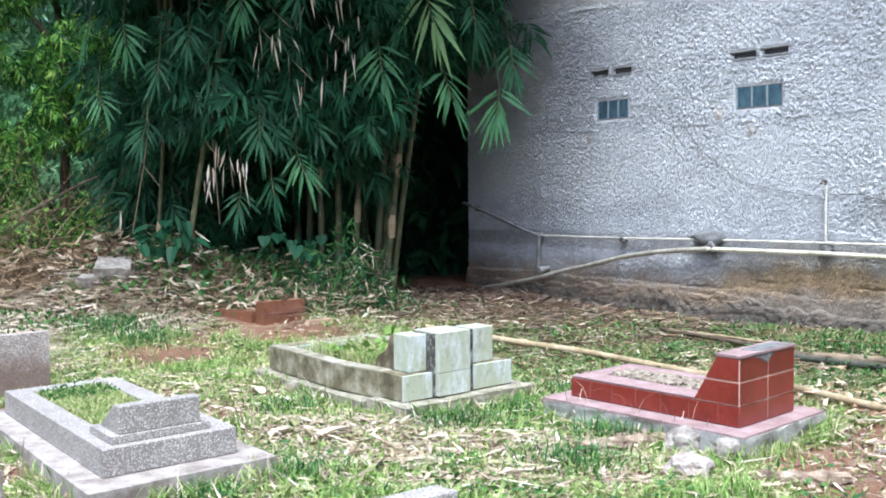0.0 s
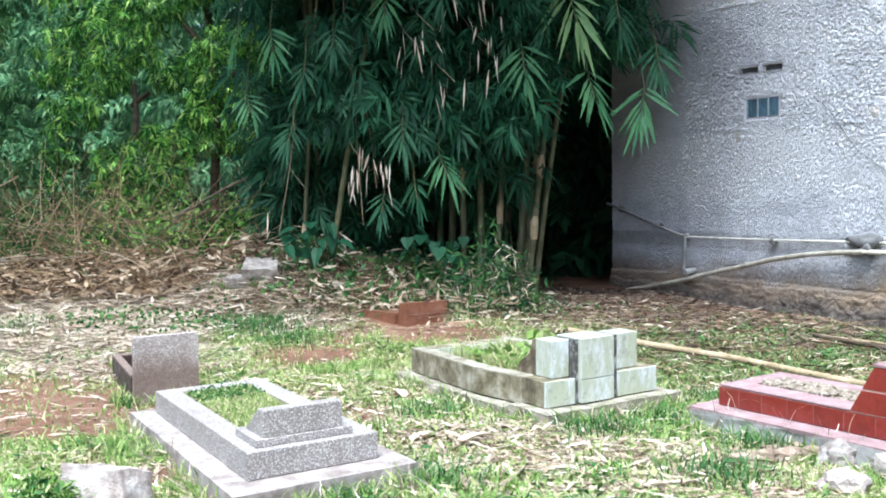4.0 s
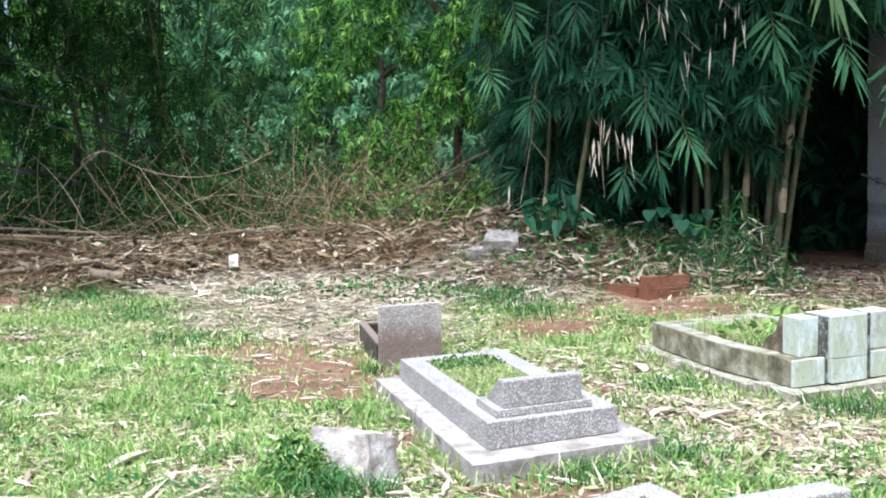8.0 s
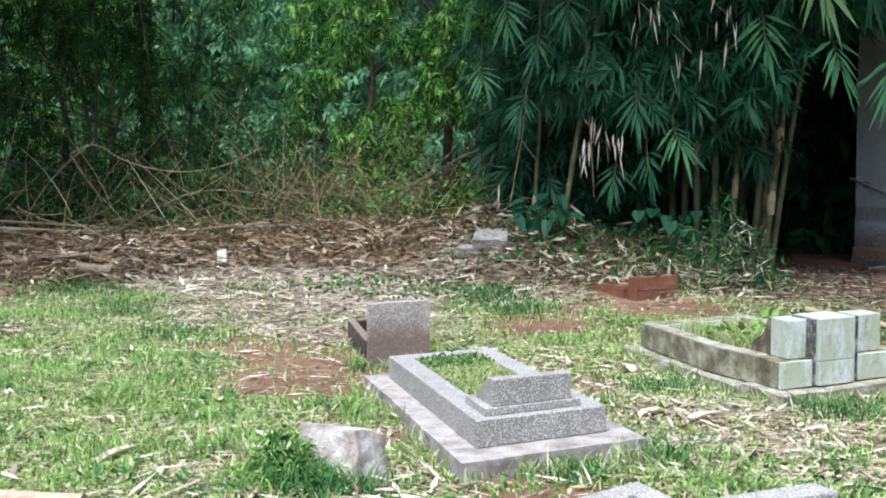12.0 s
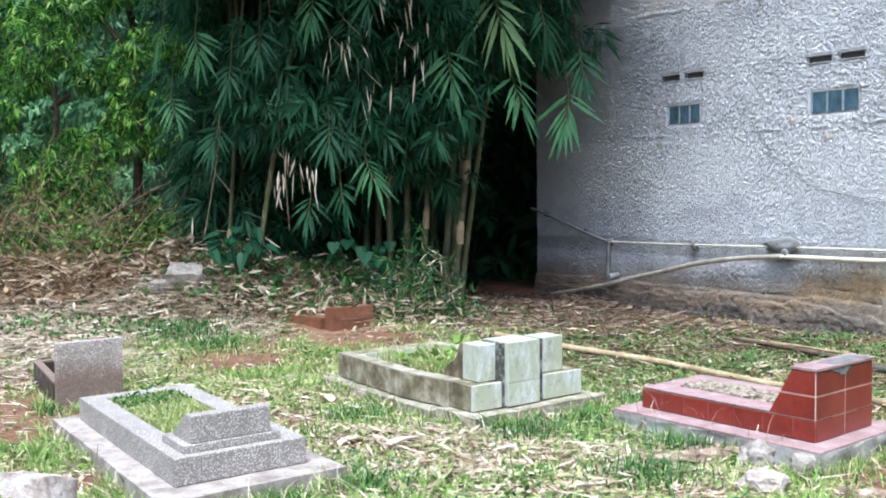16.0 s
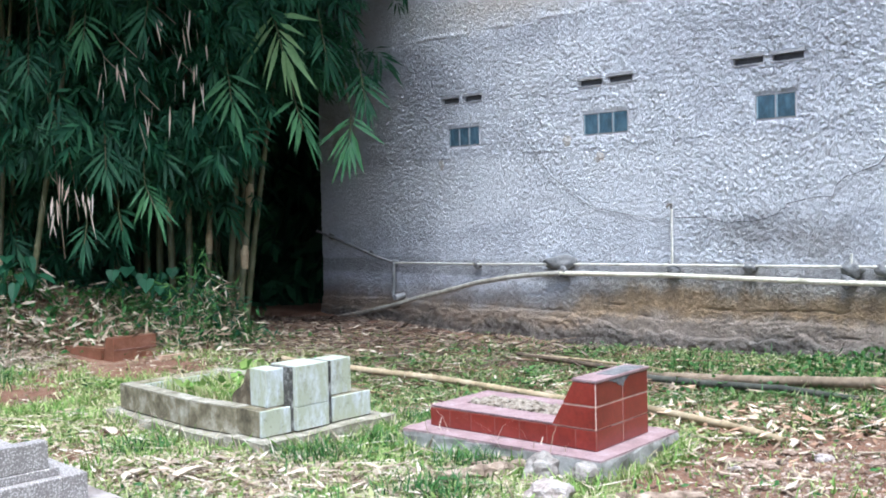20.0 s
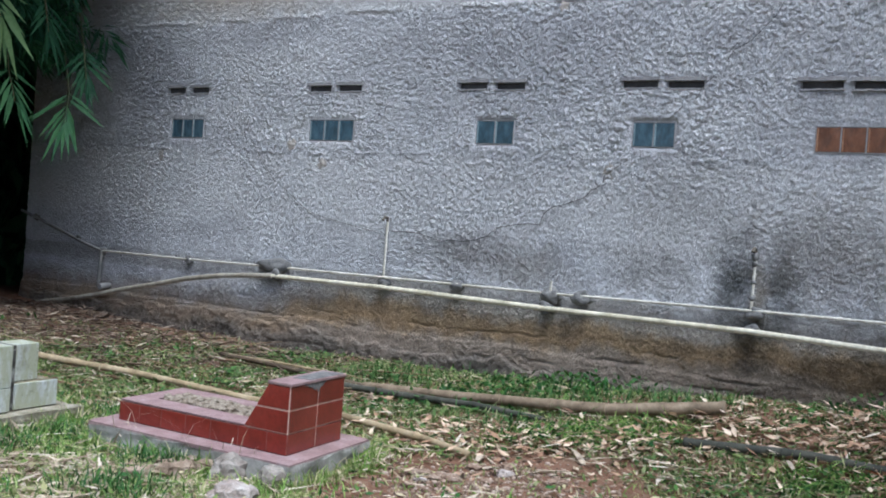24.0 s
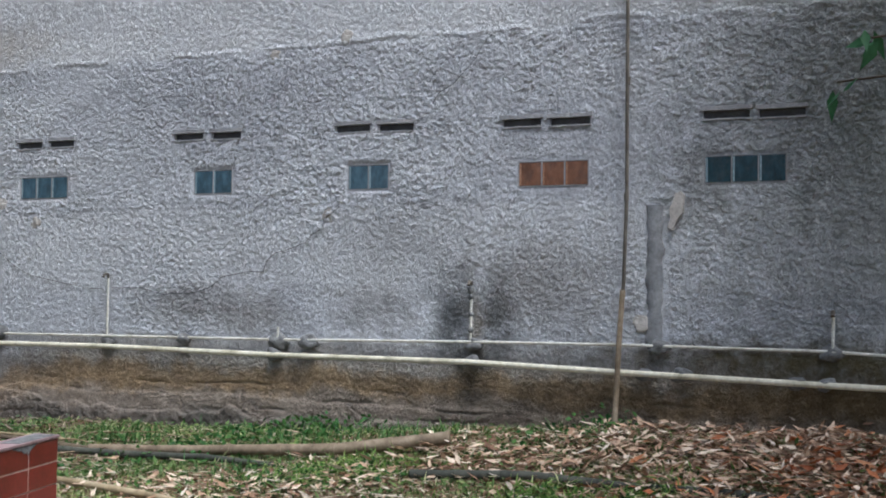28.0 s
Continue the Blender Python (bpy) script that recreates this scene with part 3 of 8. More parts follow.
class Plot:
    """Places on a grave: a across its front, b back from it, both as shares of its size."""

    def __init__(self, o, u, v):
        self.o, self.u, self.v = Vector((*o, 0)), Vector((*u, 0)), Vector((*v, 0))

    def at(self, a, b, z):
        return self.o + self.u * a + self.v * b + Vector((0, 0, z))

    def block(self, a0, a1, b0, b1, z0, z1, bevel=0.008, bm=None, back=0.0):
        """back: how far its rear leans forward at the top, as a share of the length."""
        q = [self.at(a, b, z) for z, lean in ((z0, 0), (z1, back)) for a, b in ((a0, b0), (a1, b0), (a1, b1 - lean), (a0, b1 - lean))]
        return hexa(bm or bmesh.new(), q, bevel)

    def kerb(self, a0, a1, b0, b1, i0, i1, j0, j1, z0, z1, bevel=0.008):
        """A kerb round an open bed."""
        return [self.block(*q, z0, z1, bevel) for q in ((a0, i0, b0, b1), (i1, a1, b0, b1), (i0, i1, b0, j0), (i0, i1, j1, b1))]


def tube(points, radii, sides=8, cap=True):
    """Arrays of a tube along points."""
    p = np.array([list(q) for q in points], float)
    r = np.broadcast_to(np.asarray(radii, float), len(p))
    d = np.gradient(p, axis=0)
    d /= np.linalg.norm(d, axis=1)[:, None] + 1e-9
    ref = np.where(np.abs(d[:, 2:]) > 0.9, [[1.0, 0, 0]], [[0, 0, 1.0]])
    e1 = np.cross(d, ref)
    e1 /= np.linalg.norm(e1, axis=1)[:, None]
    e2 = np.cross(d, e1)
    a = np.arange(sides) * 2 * np.pi / sides
    ring = e1[:, None] * np.cos(a)[None, :, None] + e2[:, None] * np.sin(a)[None, :, None]
    v = (p[:, None] + ring * r[:, None, None]).reshape(-1, 3)
    n = len(p)
    i, j = np.meshgrid(np.arange(n - 1), np.arange(sides), indexing="ij")
    k = (j + 1) % sides
    f = np.stack([i * sides + j, i * sides + k, (i + 1) * sides + k, (i + 1) * sides + j], -1).reshape(-1, 4)
    if cap:
        v = np.vstack([v, p[:1], p[-1:]])
        c0, c1 = len(v) - 2, len(v) - 1
        caps = [(c0, (q + 1) % sides, q) for q in range(sides)] + [(c1, (n - 1) * sides + q, (n - 1) * sides + (q + 1) % sides) for q in range(sides)]
        f = [tuple(q) for q in f] + caps
    return v, f


def mesh_any(name, v, f):
    me = bpy.data.meshes.new(name)
    me.from_pydata([tuple(q) for q in v], [], [tuple(int(i) for i in q) for q in f])
    me.update()
    return me


def pipe(points, radius, sides=10):
    v, f = tube(points, radius, sides)
    return mesh_any("pipe", v, f)


def lump(center, size, seed, rough=0.25, sub=2, squash=(1, 1, 1)):
    """An uneven stone."""
    bm = bmesh.new()
    bmesh.ops.create_icosphere(bm, subdivisions=sub, radius=1)
    for v in bm.verts:
        k = 1 + rough * (noise.noise(v.co * 1.3 + Vector((seed, 0, 0))) + 0.5 * noise.noise(v.co * 3.1 + Vector((0, seed, 0))))
        v.co = Vector(center) + Vector((v.co.x * squash[0], v.co.y * squash[1], v.co.z * squash[2])) * k * size
    return bm


# ---- ground ----
def spread(lo, hi, step, far):
    """Grid lines: close between lo and hi, wider and wider outside."""
    mid = list(np.arange(lo, hi + step / 2, step))
    out, k = [], step
    while k < far:
        k *= 1.35
        out.append(k)
    run = np.cumsum(out)
    return np.array(sorted([lo - r for r in run] + mid + [hi + r for r in run]))


def grid_mesh(name, xs, ys, height):
    gx, gy = np.meshgrid(xs, ys, indexing="ij")
    v = np.stack([gx, gy, height(gx, gy)], -1).reshape(-1, 3)
    i, j = np.meshgrid(np.arange(len(xs) - 1), np.arange(len(ys) - 1), indexing="ij")
    a = i * len(ys) + j
    f = np.stack([a, a + len(ys), a + len(ys) + 1, a + 1], -1).reshape(-1, 4)
    return mesh_np(name, v, f)


ground = part("ground", grid_mesh("ground", spread(-9.5, 7.6, 0.08, 300), spread(3.4, 16.4, 0.08, 300), lift), M["soil"], shade=True)
tagged(ground, "bare reddish-brown soil ground with crumbs and litter", "ground", kind="structure")


# ---- the house wall ----
WINDOWS = [(-10.607, -10.09, 3, 2.243, 2.452, "blue_glass"), (-8.514, -7.924, 3, 2.24, 2.453, "blue_glass"), (-6.447, -6.035, 2, 2.24, 2.456, "blue_glass"),
           (-4.855, -4.467, 2, 2.24, 2.45, "blue_glass"), (-3.311, -2.727, 3, 2.226, 2.427, "orange_glass"), (-1.834, -1.239, 3, 2.212, 2.42, "teal_glass")]
VENTS = [(-10.706, -10.429, 2.735), (-10.325, -10.047, 2.735), (-8.561, -8.26, 2.733), (-8.167, -7.862, 2.735), (-6.674, -6.363, 2.738), (-6.266, -5.955, 2.733),
         (-4.984, -4.656, 2.733), (-4.569, -4.245, 2.726), (-3.449, -3.125, 2.708), (-3.047, -2.72, 2.702), (-1.844, -1.505, 2.693), (-1.436, -1.11, 2.686)]
HOLES = [(a, b, z0, z1) for a, b, _, z0, z1, _ in WINDOWS] + [(a, b, z, z + 0.058) for a, b, z in VENTS]
WALL_M = Matrix(((WT.x, WN.x, 0, WN.x * WD), (WT.y, WN.y, 0, WN.y * WD), (0, 0, 1, 0), (0, 0, 0, 1)))
S0, S1, TOP, THICK = -13.2, 4.6, 6.2, 0.16


def clods(s, z, size, seed, slant=0.0):
    """Thrown clods of plaster side by side, each an uneven ellipse with a steep underside; 0 to 1."""
    a, b = (s + slant * z) / (size * 1.25), z / (size * 0.85)
    i, j = np.floor(a).astype(int), np.floor(b).astype(int)
    best = np.zeros_like(a)
    for di in (-1, 0, 1):
        for dj in (-1, 0, 1):
            p, q = (i + di + 37 * seed) % 256, (j + dj + 91 * seed) % 256
            jx, jy, hh, w = _lat[p, q], _lat[q, p], _lat[(p + 57) % 256, q], _lat[p, (q + 83) % 256]
            u, v = a - (i + di) - jx, b - (j + dj) - jy
            u = u + (w - 0.5) * 1.2 * v
            v = np.where(v < 0, v * 1.7, v * 0.9)
            best = np.maximum(best, (0.3 + 0.7 * hh) * np.clip(1 - (u * u + v * v) / (0.22 + 0.42 * w), 0, 1) ** 0.55)
    return best


def relief(s, z):
    """Lumps of thrown plaster, lower above the beam and near the openings."""
    a, b = 0.8 * s - 0.6 * z, 0.6 * s + 0.8 * z
    a, b = a + 0.02 * vnoise(s, z, 0.06, 8), b + 0.02 * vnoise(s, z, 0.05, 7)
    w1, w2 = s + 0.02 * (vnoise(s, z, 0.05, 8) - 0.5), z + 0.02 * (vnoise(s, z, 0.045, 7) - 0.5)
    lumps = 0.15 * vnoise(a, b, 0.07, 1) + 0.85 * clods(w1, w2, 0.032, 1, 0.25) + 0.5 * clods(w1, w2, 0.021, 2, -0.2) + 0.2 * vnoise(0.3 * s - 0.95 * z, 0.95 * s + 0.3 * z, 0.019, 12)
    amount = np.where(z > 3.47, 0.55, 1.0) * (0.6 + 0.6 * smooth((vnoise(s, z, 1.1, 6) - 0.25) / 0.5))
    amount = np.where(z < 0.97, 0.4 + 0.5 * smooth((0.86 - z) / 0.08) * smooth((vnoise(s, z, 0.5, 14) - 0.2) / 0.4), amount)
    crumbly = np.where(z < 0.8, 0.6 * clods(w1, w2, 0.055, 5, 0.1) * smooth((0.8 - z) / 0.15), 0)
    stones = 0.018 * clods(w1, w2, 0.1, 6) * smooth((0.29 + 0.16 * (vnoise(s, z, 0.6, 15) - 0.5) - z) / 0.03)
    grit = 0.35 * np.random.RandomState(3).rand(*s.shape) ** 1.5
    clear = np.ones_like(s)
    for a, b, z0, z1 in HOLES:
        off = np.maximum(np.maximum(a - s, s - b), np.maximum(z0 - z, z - z1))
        clear = np.minimum(clear, smooth((off - 0.004) / 0.03))
    clear = np.minimum(clear, smooth(np.maximum(np.maximum(-2.25 - s, s + 2.09), np.maximum(1.05 - z, z - 1.92)) / 0.03))
    line = s * 0 + 0.5
    broken = smooth((vnoise(s, line, 0.35, 31) - 0.3) / 0.35)
    beam = 0.011 * broken * smooth(1 - np.abs(z - 3.49 - 0.09 * (vnoise(s, line, 0.6, 9) - 0.5) - 0.02 * (vnoise(s, line, 0.07, 10) - 0.5)) / 0.035)
    beam = beam + 0.010 * smooth((vnoise(s, line, 0.3, 47) - 0.52) / 0.15) * smooth(1 - np.abs(z - 2.12 - 0.05 * (vnoise(s, line, 0.7, 48) - 0.5) - 0.025 * (vnoise(s, line, 0.06, 49) - 0.5)) / 0.016)
    hump = 0.012 * (vnoise(s, z, 1.6, 11) - 0.5)
    column = 0.008 * smooth((0.07 - np.abs(s + 11.64)) / 0.05) * smooth((vnoise(z, line, 0.2, 35) - 0.1) / 0.4)
    for at, lo, hi in ((-8.93, 2.1, 3.45), (-5.38, 2.2, 2.95), (-3.57, 3.05, 3.8)):
        column = column + 0.007 * smooth((0.02 - np.abs(s - at - 0.03 * (vnoise(z, line, 0.25, 33) - 0.5))) / 0.015) * smooth((z - lo) / 0.1) * smooth((hi - z) / 0.1) * smooth((vnoise(z, line, 0.12, 34) - 0.3) / 0.2)
    split = 0.0 * s
    for k, level in enumerate((0.57, 0.45, 0.36)):
        way = level + 0.06 * (vnoise(s, line, 0.9, 32 + k) - 0.5) + 0.03 * (vnoise(s, line, 0.09, 36 + k) - 0.5)
        split = np.maximum(split, 0.02 * smooth(1 - np.abs(z - way) / 0.014) * smooth((vnoise(s, line, 0.3, 40 + k) - 0.5) / 0.15))
    split = split - 0.02 * smooth((0.47 + 0.05 * (vnoise(s, line, 0.5, 44) - 0.5) - z) / 0.03)
    return split - stones - (0.0118 * (lumps + crumbly + grit) * amount * clear + beam * clear + column) + 0.011 + hump * clear


def wall_mesh():
    cuts_s, cuts_z = sorted({x for h in HOLES for x in h[:2]}), sorted({x for h in HOLES for x in h[2:]})

    def lines(lo, hi, step, cuts, fine_to):
        g = [x for x in np.arange(lo, fine_to, step) if all(abs(x - c) > step * 0.45 for c in cuts)]
        return np.array(sorted(g + [c for c in cuts if lo < c < hi] + list(np.arange(fine_to, hi, 0.3)) + [hi]))

    ss, zs = lines(S0, S1, 0.0115, cuts_s, 0.2), lines(-0.3, TOP, 0.0115, cuts_z, 4.0)
    gs, gzz = np.meshgrid(ss, zs, indexing="ij")
    d = relief(gs, gzz)
    front = np.stack([gs, d, gzz], -1).reshape(-1, 3)
    i, j = np.meshgrid(np.arange(len(ss) - 1), np.arange(len(zs) - 1), indexing="ij")
    ms, mz = (ss[i] + ss[i + 1]) / 2, (zs[j] + zs[j + 1]) / 2
    keep = np.ones_like(ms, bool)
    for a, b, z0, z1 in HOLES:
        keep &= ~((ms > a) & (ms < b) & (mz > z0) & (mz < z1))
    q = (i * len(zs) + j)[keep]
    faces = np.stack([q, q + len(zs), q + len(zs) + 1, q + 1], -1)
    # the rear face and the reveals
    cs, cz = np.array([S0, *cuts_s, S1]), np.array([-0.3, *cuts_z, TOP])
    bs, bz = np.meshgrid(cs, cz, indexing="ij")
    back = np.stack([bs, np.full_like(bs, THICK), bz], -1).reshape(-1, 3)
    i, j = np.meshgrid(np.arange(len(cs) - 1), np.arange(len(cz) - 1), indexing="ij")
    ms, mz = (cs[i] + cs[i + 1]) / 2, (cz[j] + cz[j + 1]) / 2
    keep = np.ones_like(ms, bool)
    for a, b, z0, z1 in HOLES:
        keep &= ~((ms > a) & (ms < b) & (mz > z0) & (mz < z1))
    q = (i * len(cz) + j)[keep] + len(front)
    faces = np.vstack([faces, np.stack([q, q + 1, q + len(cz) + 1, q + len(cz)], -1)])
    extra, n = [], len(front) + len(back)
    for a, b, z0, z1 in HOLES:
        ring = [(a, z0), (b, z0), (b, z1), (a, z1)]
        extra += [(s, float(relief(np.array([s]), np.array([z]))[0]), z) for s, z in ring] + [(s, THICK, z) for s, z in ring]
        faces = np.vstack([faces, [[n + k, n + (k + 1) % 4, n + 4 + (k + 1) % 4, n + 4 + k] for k in range(4)]])
        n += 8
    return mesh_np("wall", np.vstack([front, back, extra]), faces)


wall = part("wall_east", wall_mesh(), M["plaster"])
wall.matrix_world = WALL_M
tagged(wall, "tall grey rough-cast plastered house wall with dirty foot", "wall", kind="structure")


def shell(name, s0, s1, d0, d1, z0, z1, mat, label, category):
    bm = hexa(bmesh.new(), [(s, d, z) for z in (z0, z1) for s, d in ((s0, d0), (s1, d0), (s1, d1), (s0, d1))])
    ob = part(name, bm, mat)
    ob.matrix_world = WALL_M
    return tagged(ob, label, category, kind="structure")


shell("wall_north", S0, S0 + 0.16, THICK + 0.003, 6.0, -0.3, TOP, M["plaster"], "plain grey plastered side wall of the house", "wall")
# unseen end, rear and roof, added to keep the openings dark inside
shell("wall_south", S1 - 0.16, S1, THICK + 0.003, 6.0, -0.3, TOP, M["plaster"], "unseen plastered end wall added to darken the openings", "wall")
shell("wall_west", S0, S1, 6.003, 6.16, -0.3, TOP, M["plaster"], "unseen plastered rear wall added to darken the openings", "wall")
shell("roof", S0 - 0.05, S1 + 0.05, 0.02, 6.2, TOP + 0.003, TOP + 0.15, M["smooth_plaster"], "unseen flat roof slab added to darken the openings", "roof")


def foundation_mesh():
    """A crumbling footing of rough courses, hardly proud of the wall."""
    ss, zs = np.arange(S0, 0.6, 0.016), np.arange(-0.2, 0.56, 0.013)
    gs, gzz = np.meshgrid(ss, zs, indexing="ij")
    line = gs * 0 + 0.5
    top = 0.40 - 0.08 * smooth((gs + 8.4) / 0.5) + 0.12 * (vnoise(gs, line, 0.9, 21) - 0.5) + 0.09 * (vnoise(gs, line, 0.16, 22) - 0.5)
    step = gzz + 0.03 * (vnoise(gs, gzz, 0.5, 23) - 0.5) + 0.02 * (vnoise(gs, gzz, 0.07, 27) - 0.5)
    gap = smooth((np.abs(np.sin(np.pi * step / 0.105)) - 0.12) / 0.25) + (1 - smooth((vnoise(gs, gzz, 0.3, 28) - 0.3) / 0.2))
    out = 0.014 + 0.006 * np.clip(gap, 0, 1) + 0.02 * vnoise(gs, gzz, 0.045, 24) + 0.016 * vnoise(gs, gzz, 0.024, 26) + 0.008 * vnoise(gs, gzz, 0.35, 25)
    out = out * smooth((top - gzz) / 0.03) - 0.08 * smooth((gzz - top) / 0.02)
    v = np.stack([gs, -out, gzz], -1).reshape(-1, 3)
    i, j = np.meshgrid(np.arange(len(ss) - 1), np.arange(len(zs) - 1), indexing="ij")
    q = i * len(zs) + j
    return mesh_np("foundation", v, np.stack([q, q + len(zs), q + len(zs) + 1, q + 1], -1).reshape(-1, 4))


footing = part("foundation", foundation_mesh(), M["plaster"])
footing.matrix_world = WALL_M
tagged(footing, "dark crumbling mortar footing along the wall", "foundation", kind="structure")


def wblock(s0, s1, d0, d1, z0, z1, bevel=0.003, bm=None):
    q = [wp(s, d, z) for z in (z0, z1) for s, d in ((s0, d0), (s1, d0), (s1, d1), (s0, d1))]
    return hexa(bm or bmesh.new(), q, bevel)


for n, (a, b, count, z0, z1, glass) in enumerate(WINDOWS, 1):
    tint = {"blue_glass": "bluish", "orange_glass": "amber", "teal_glass": "dark teal"}[glass]
    win = thing(f"window_{n}", wp((a + b) / 2, 0, z0), f"small window of {count} {tint} glass blocks in the wall", "window", "glass block windows", "structure")
    e = 0.007
    for q in ((a + 0.001, b - 0.001, z0 + 0.001, z0 + e), (a + 0.001, b - 0.001, z1 - e, z1 - 0.001), (a + 0.001, a + e, z0 + e, z1 - e), (b - e, b - 0.001, z0 + e, z1 - e)):
        part("window_frame", wblock(q[0], q[1], -0.09, -0.004, q[2], q[3], 0), M["smooth_plaster"], win)
    w = (b - a - 2 * e) / count
    for k in range(1, count):
        part("mullion", wblock(a + e + k * w - 0.004, a + e + k * w + 0.004, -0.09, -0.0045, z0 + e, z1 - e, 0), M["smooth_plaster"], win)
    for k in range(count):
        x0 = a + e + k * w + (0.004 if k else 0)
        x1 = a + e + (k + 1) * w - (0.004 if k < count - 1 else 0)
        bm = wblock(x0 + 0.001, x1 - 0.001, -0.085, -0.007, z0 + e + 0.001, z1 - e - 0.001, 0.006)
        pane = part("pane", bm, M[glass], win)
        # light caught on the pane's left bevel, put into a pale strip
        part("rim", wblock(x0 + 0.006, x0 + 0.018, -0.03, -0.0055, z0 + e + 0.006, z1 - e - 0.006, 0), M["amber_edge" if glass == "orange_glass" else "glass_edge"], pane, "paler strip for the bright left bevel")

def rough_wall_block(s0, s1, out, z0, z1):
    """A thin trowelled strip with uneven edges."""
    n = max(6, int((s1 - s0) / 0.025))
    ring = []
    for i in range(n + 1):
        s = s0 + (s1 - s0) * i / n
        a, b, c = (float(vnoise(s, z0, 0.03, q)) - 0.5 for q in (51, 52, 53))
        ring.append([wp(s, -0.02, z0 + 0.008 * a), wp(s, out + 0.008 * c, z0 + 0.008 * a), wp(s, out + 0.008 * c, z1 + 0.014 * b), wp(s, -0.02, z1 + 0.014 * b)])
    bm = bmesh.new()
    ring = [[bm.verts.new(q) for q in r] for r in ring]
    for r, q in zip(ring, ring[1:]):
        for k in range(4):
            bm.faces.new((r[k], r[(k + 1) % 4], q[(k + 1) % 4], q[k]))
    bm.faces.new(ring[0]), bm.faces.new(ring[-1])
    return bm


for n in range(6):
    a, b = VENTS[2 * n][0], VENTS[2 * n + 1][1]
    z = VENTS[2 * n][2]
    vent = thing(f"vent_{n + 1}", wp((a + b) / 2, 0, z), "pair of dark slot vents under a cement lip", "vent", "wall vents", "structure")
    for k in (0, 1):
        c, d, zz = VENTS[2 * n + k]
        part("lip", rough_wall_block(c - 0.02, d + 0.02, 0.008, zz + 0.06, zz + 0.088), M["smooth_plaster"], vent)
        part("sill", rough_wall_block(c - 0.012, d + 0.012, 0.005, zz - 0.014, zz - 0.002), M["smooth_plaster"], vent)
        # plate added in each slot; its dark colour stands for the shade inside
        part("recess", wblock(c + 0.001, d - 0.001, -0.05, -0.035, zz + 0.001, zz + 0.057, 0), M["slot"], vent, "dark grey plate for the shade in the slot")

def flat_lump(at, size, seed, rough, sub_, squash):
    """A lump pressed flat against the wall."""
    bm = lump(at, size, seed, rough, sub_, squash)
    for v in bm.verts:
        v.co -= WN * ((v.co - Vector(at)).dot(WN) * 0.8)
    return bm


# smooth patches where the plaster was made good
bm = bmesh.new()
edge = [(-2.10, 1.89), (-2.055, 1.87), (-2.03, 1.95), (-1.985, 2.0), (-1.975, 2.13), (-2.0, 2.16), (-2.045, 2.145), (-2.06, 2.08), (-2.085, 2.03), (-2.08, 1.96)]
rings = [[bm.verts.new(wp(s, d, z)) for s, z in edge] for d in (-0.02, 0.028)]
for r in rings:
    bm.faces.new(r)
for k in range(len(edge)):
    bm.faces.new((rings[0][k], rings[0][(k + 1) % len(edge)], rings[1][(k + 1) % len(edge)], rings[1][k]))
tagged(part("mortar_patch", bm, M["pale_patch"]), "pale chipped mortar patch stuck on the wall", "mortar patch", kind="structure")
bm = flat_lump(wp(-2.3, 0.0, 1.17), 0.07, 9, 0.5, 2, (1.0, 1.0, 1.0))
tagged(part("mortar_patch", bm, M["pale_patch"]), "small pale mortar patch stuck on the wall", "mortar patch", kind="structure")
for k, (s, z) in enumerate([(-8.3, 2.02), (-5.04, 2.04), (-10.75, 2.05), (-8.75, 2.2), (-4.88, 3.55), (-5.6, 3.44)]):
    bm = flat_lump(wp(s, -0.005, z), 0.055, 11 + k, 0.6, 3, (1.0, 1.0, 1.1))
    tagged(part("mortar_patch", bm, M["pale_patch"]), "small pale mortar patch stuck on the wall", "mortar patch", "mortar patches", "structure")

# a smooth upright strip of cement over a chased groove
bm = bmesh.new()
rows = []
for k in range(45):
    z = 1.03 + 0.0235 * k
    left, right = -2.262 + 0.03 * noise.noise(Vector((z * 9, 0, 1))) + 0.012 * noise.noise(Vector((z * 31, 0, 1))), -2.145 + 0.03 * noise.noise(Vector((z * 9, 5, 1)))
    rows.append([bm.verts.new(wp(s, d + 0.003 * noise.noise(Vector((s * 12, z * 6, 2))), z)) for s, d in ((left - 0.004, -0.01), (left + 0.008, 0.009), (left * 0.5 + right * 0.5, 0.012), (right - 0.008, 0.009), (right + 0.004, -0.01))])
for a, b in zip(rows, rows[1:]):
    for k in range(4):
        bm.faces.new((a[k], a[k + 1], b[k + 1], b[k]))
tagged(part("mortar_strip", bm, M["cement_strip"], shade=True), "smooth grey upright cement strip on the wall", "mortar patch", kind="structure")

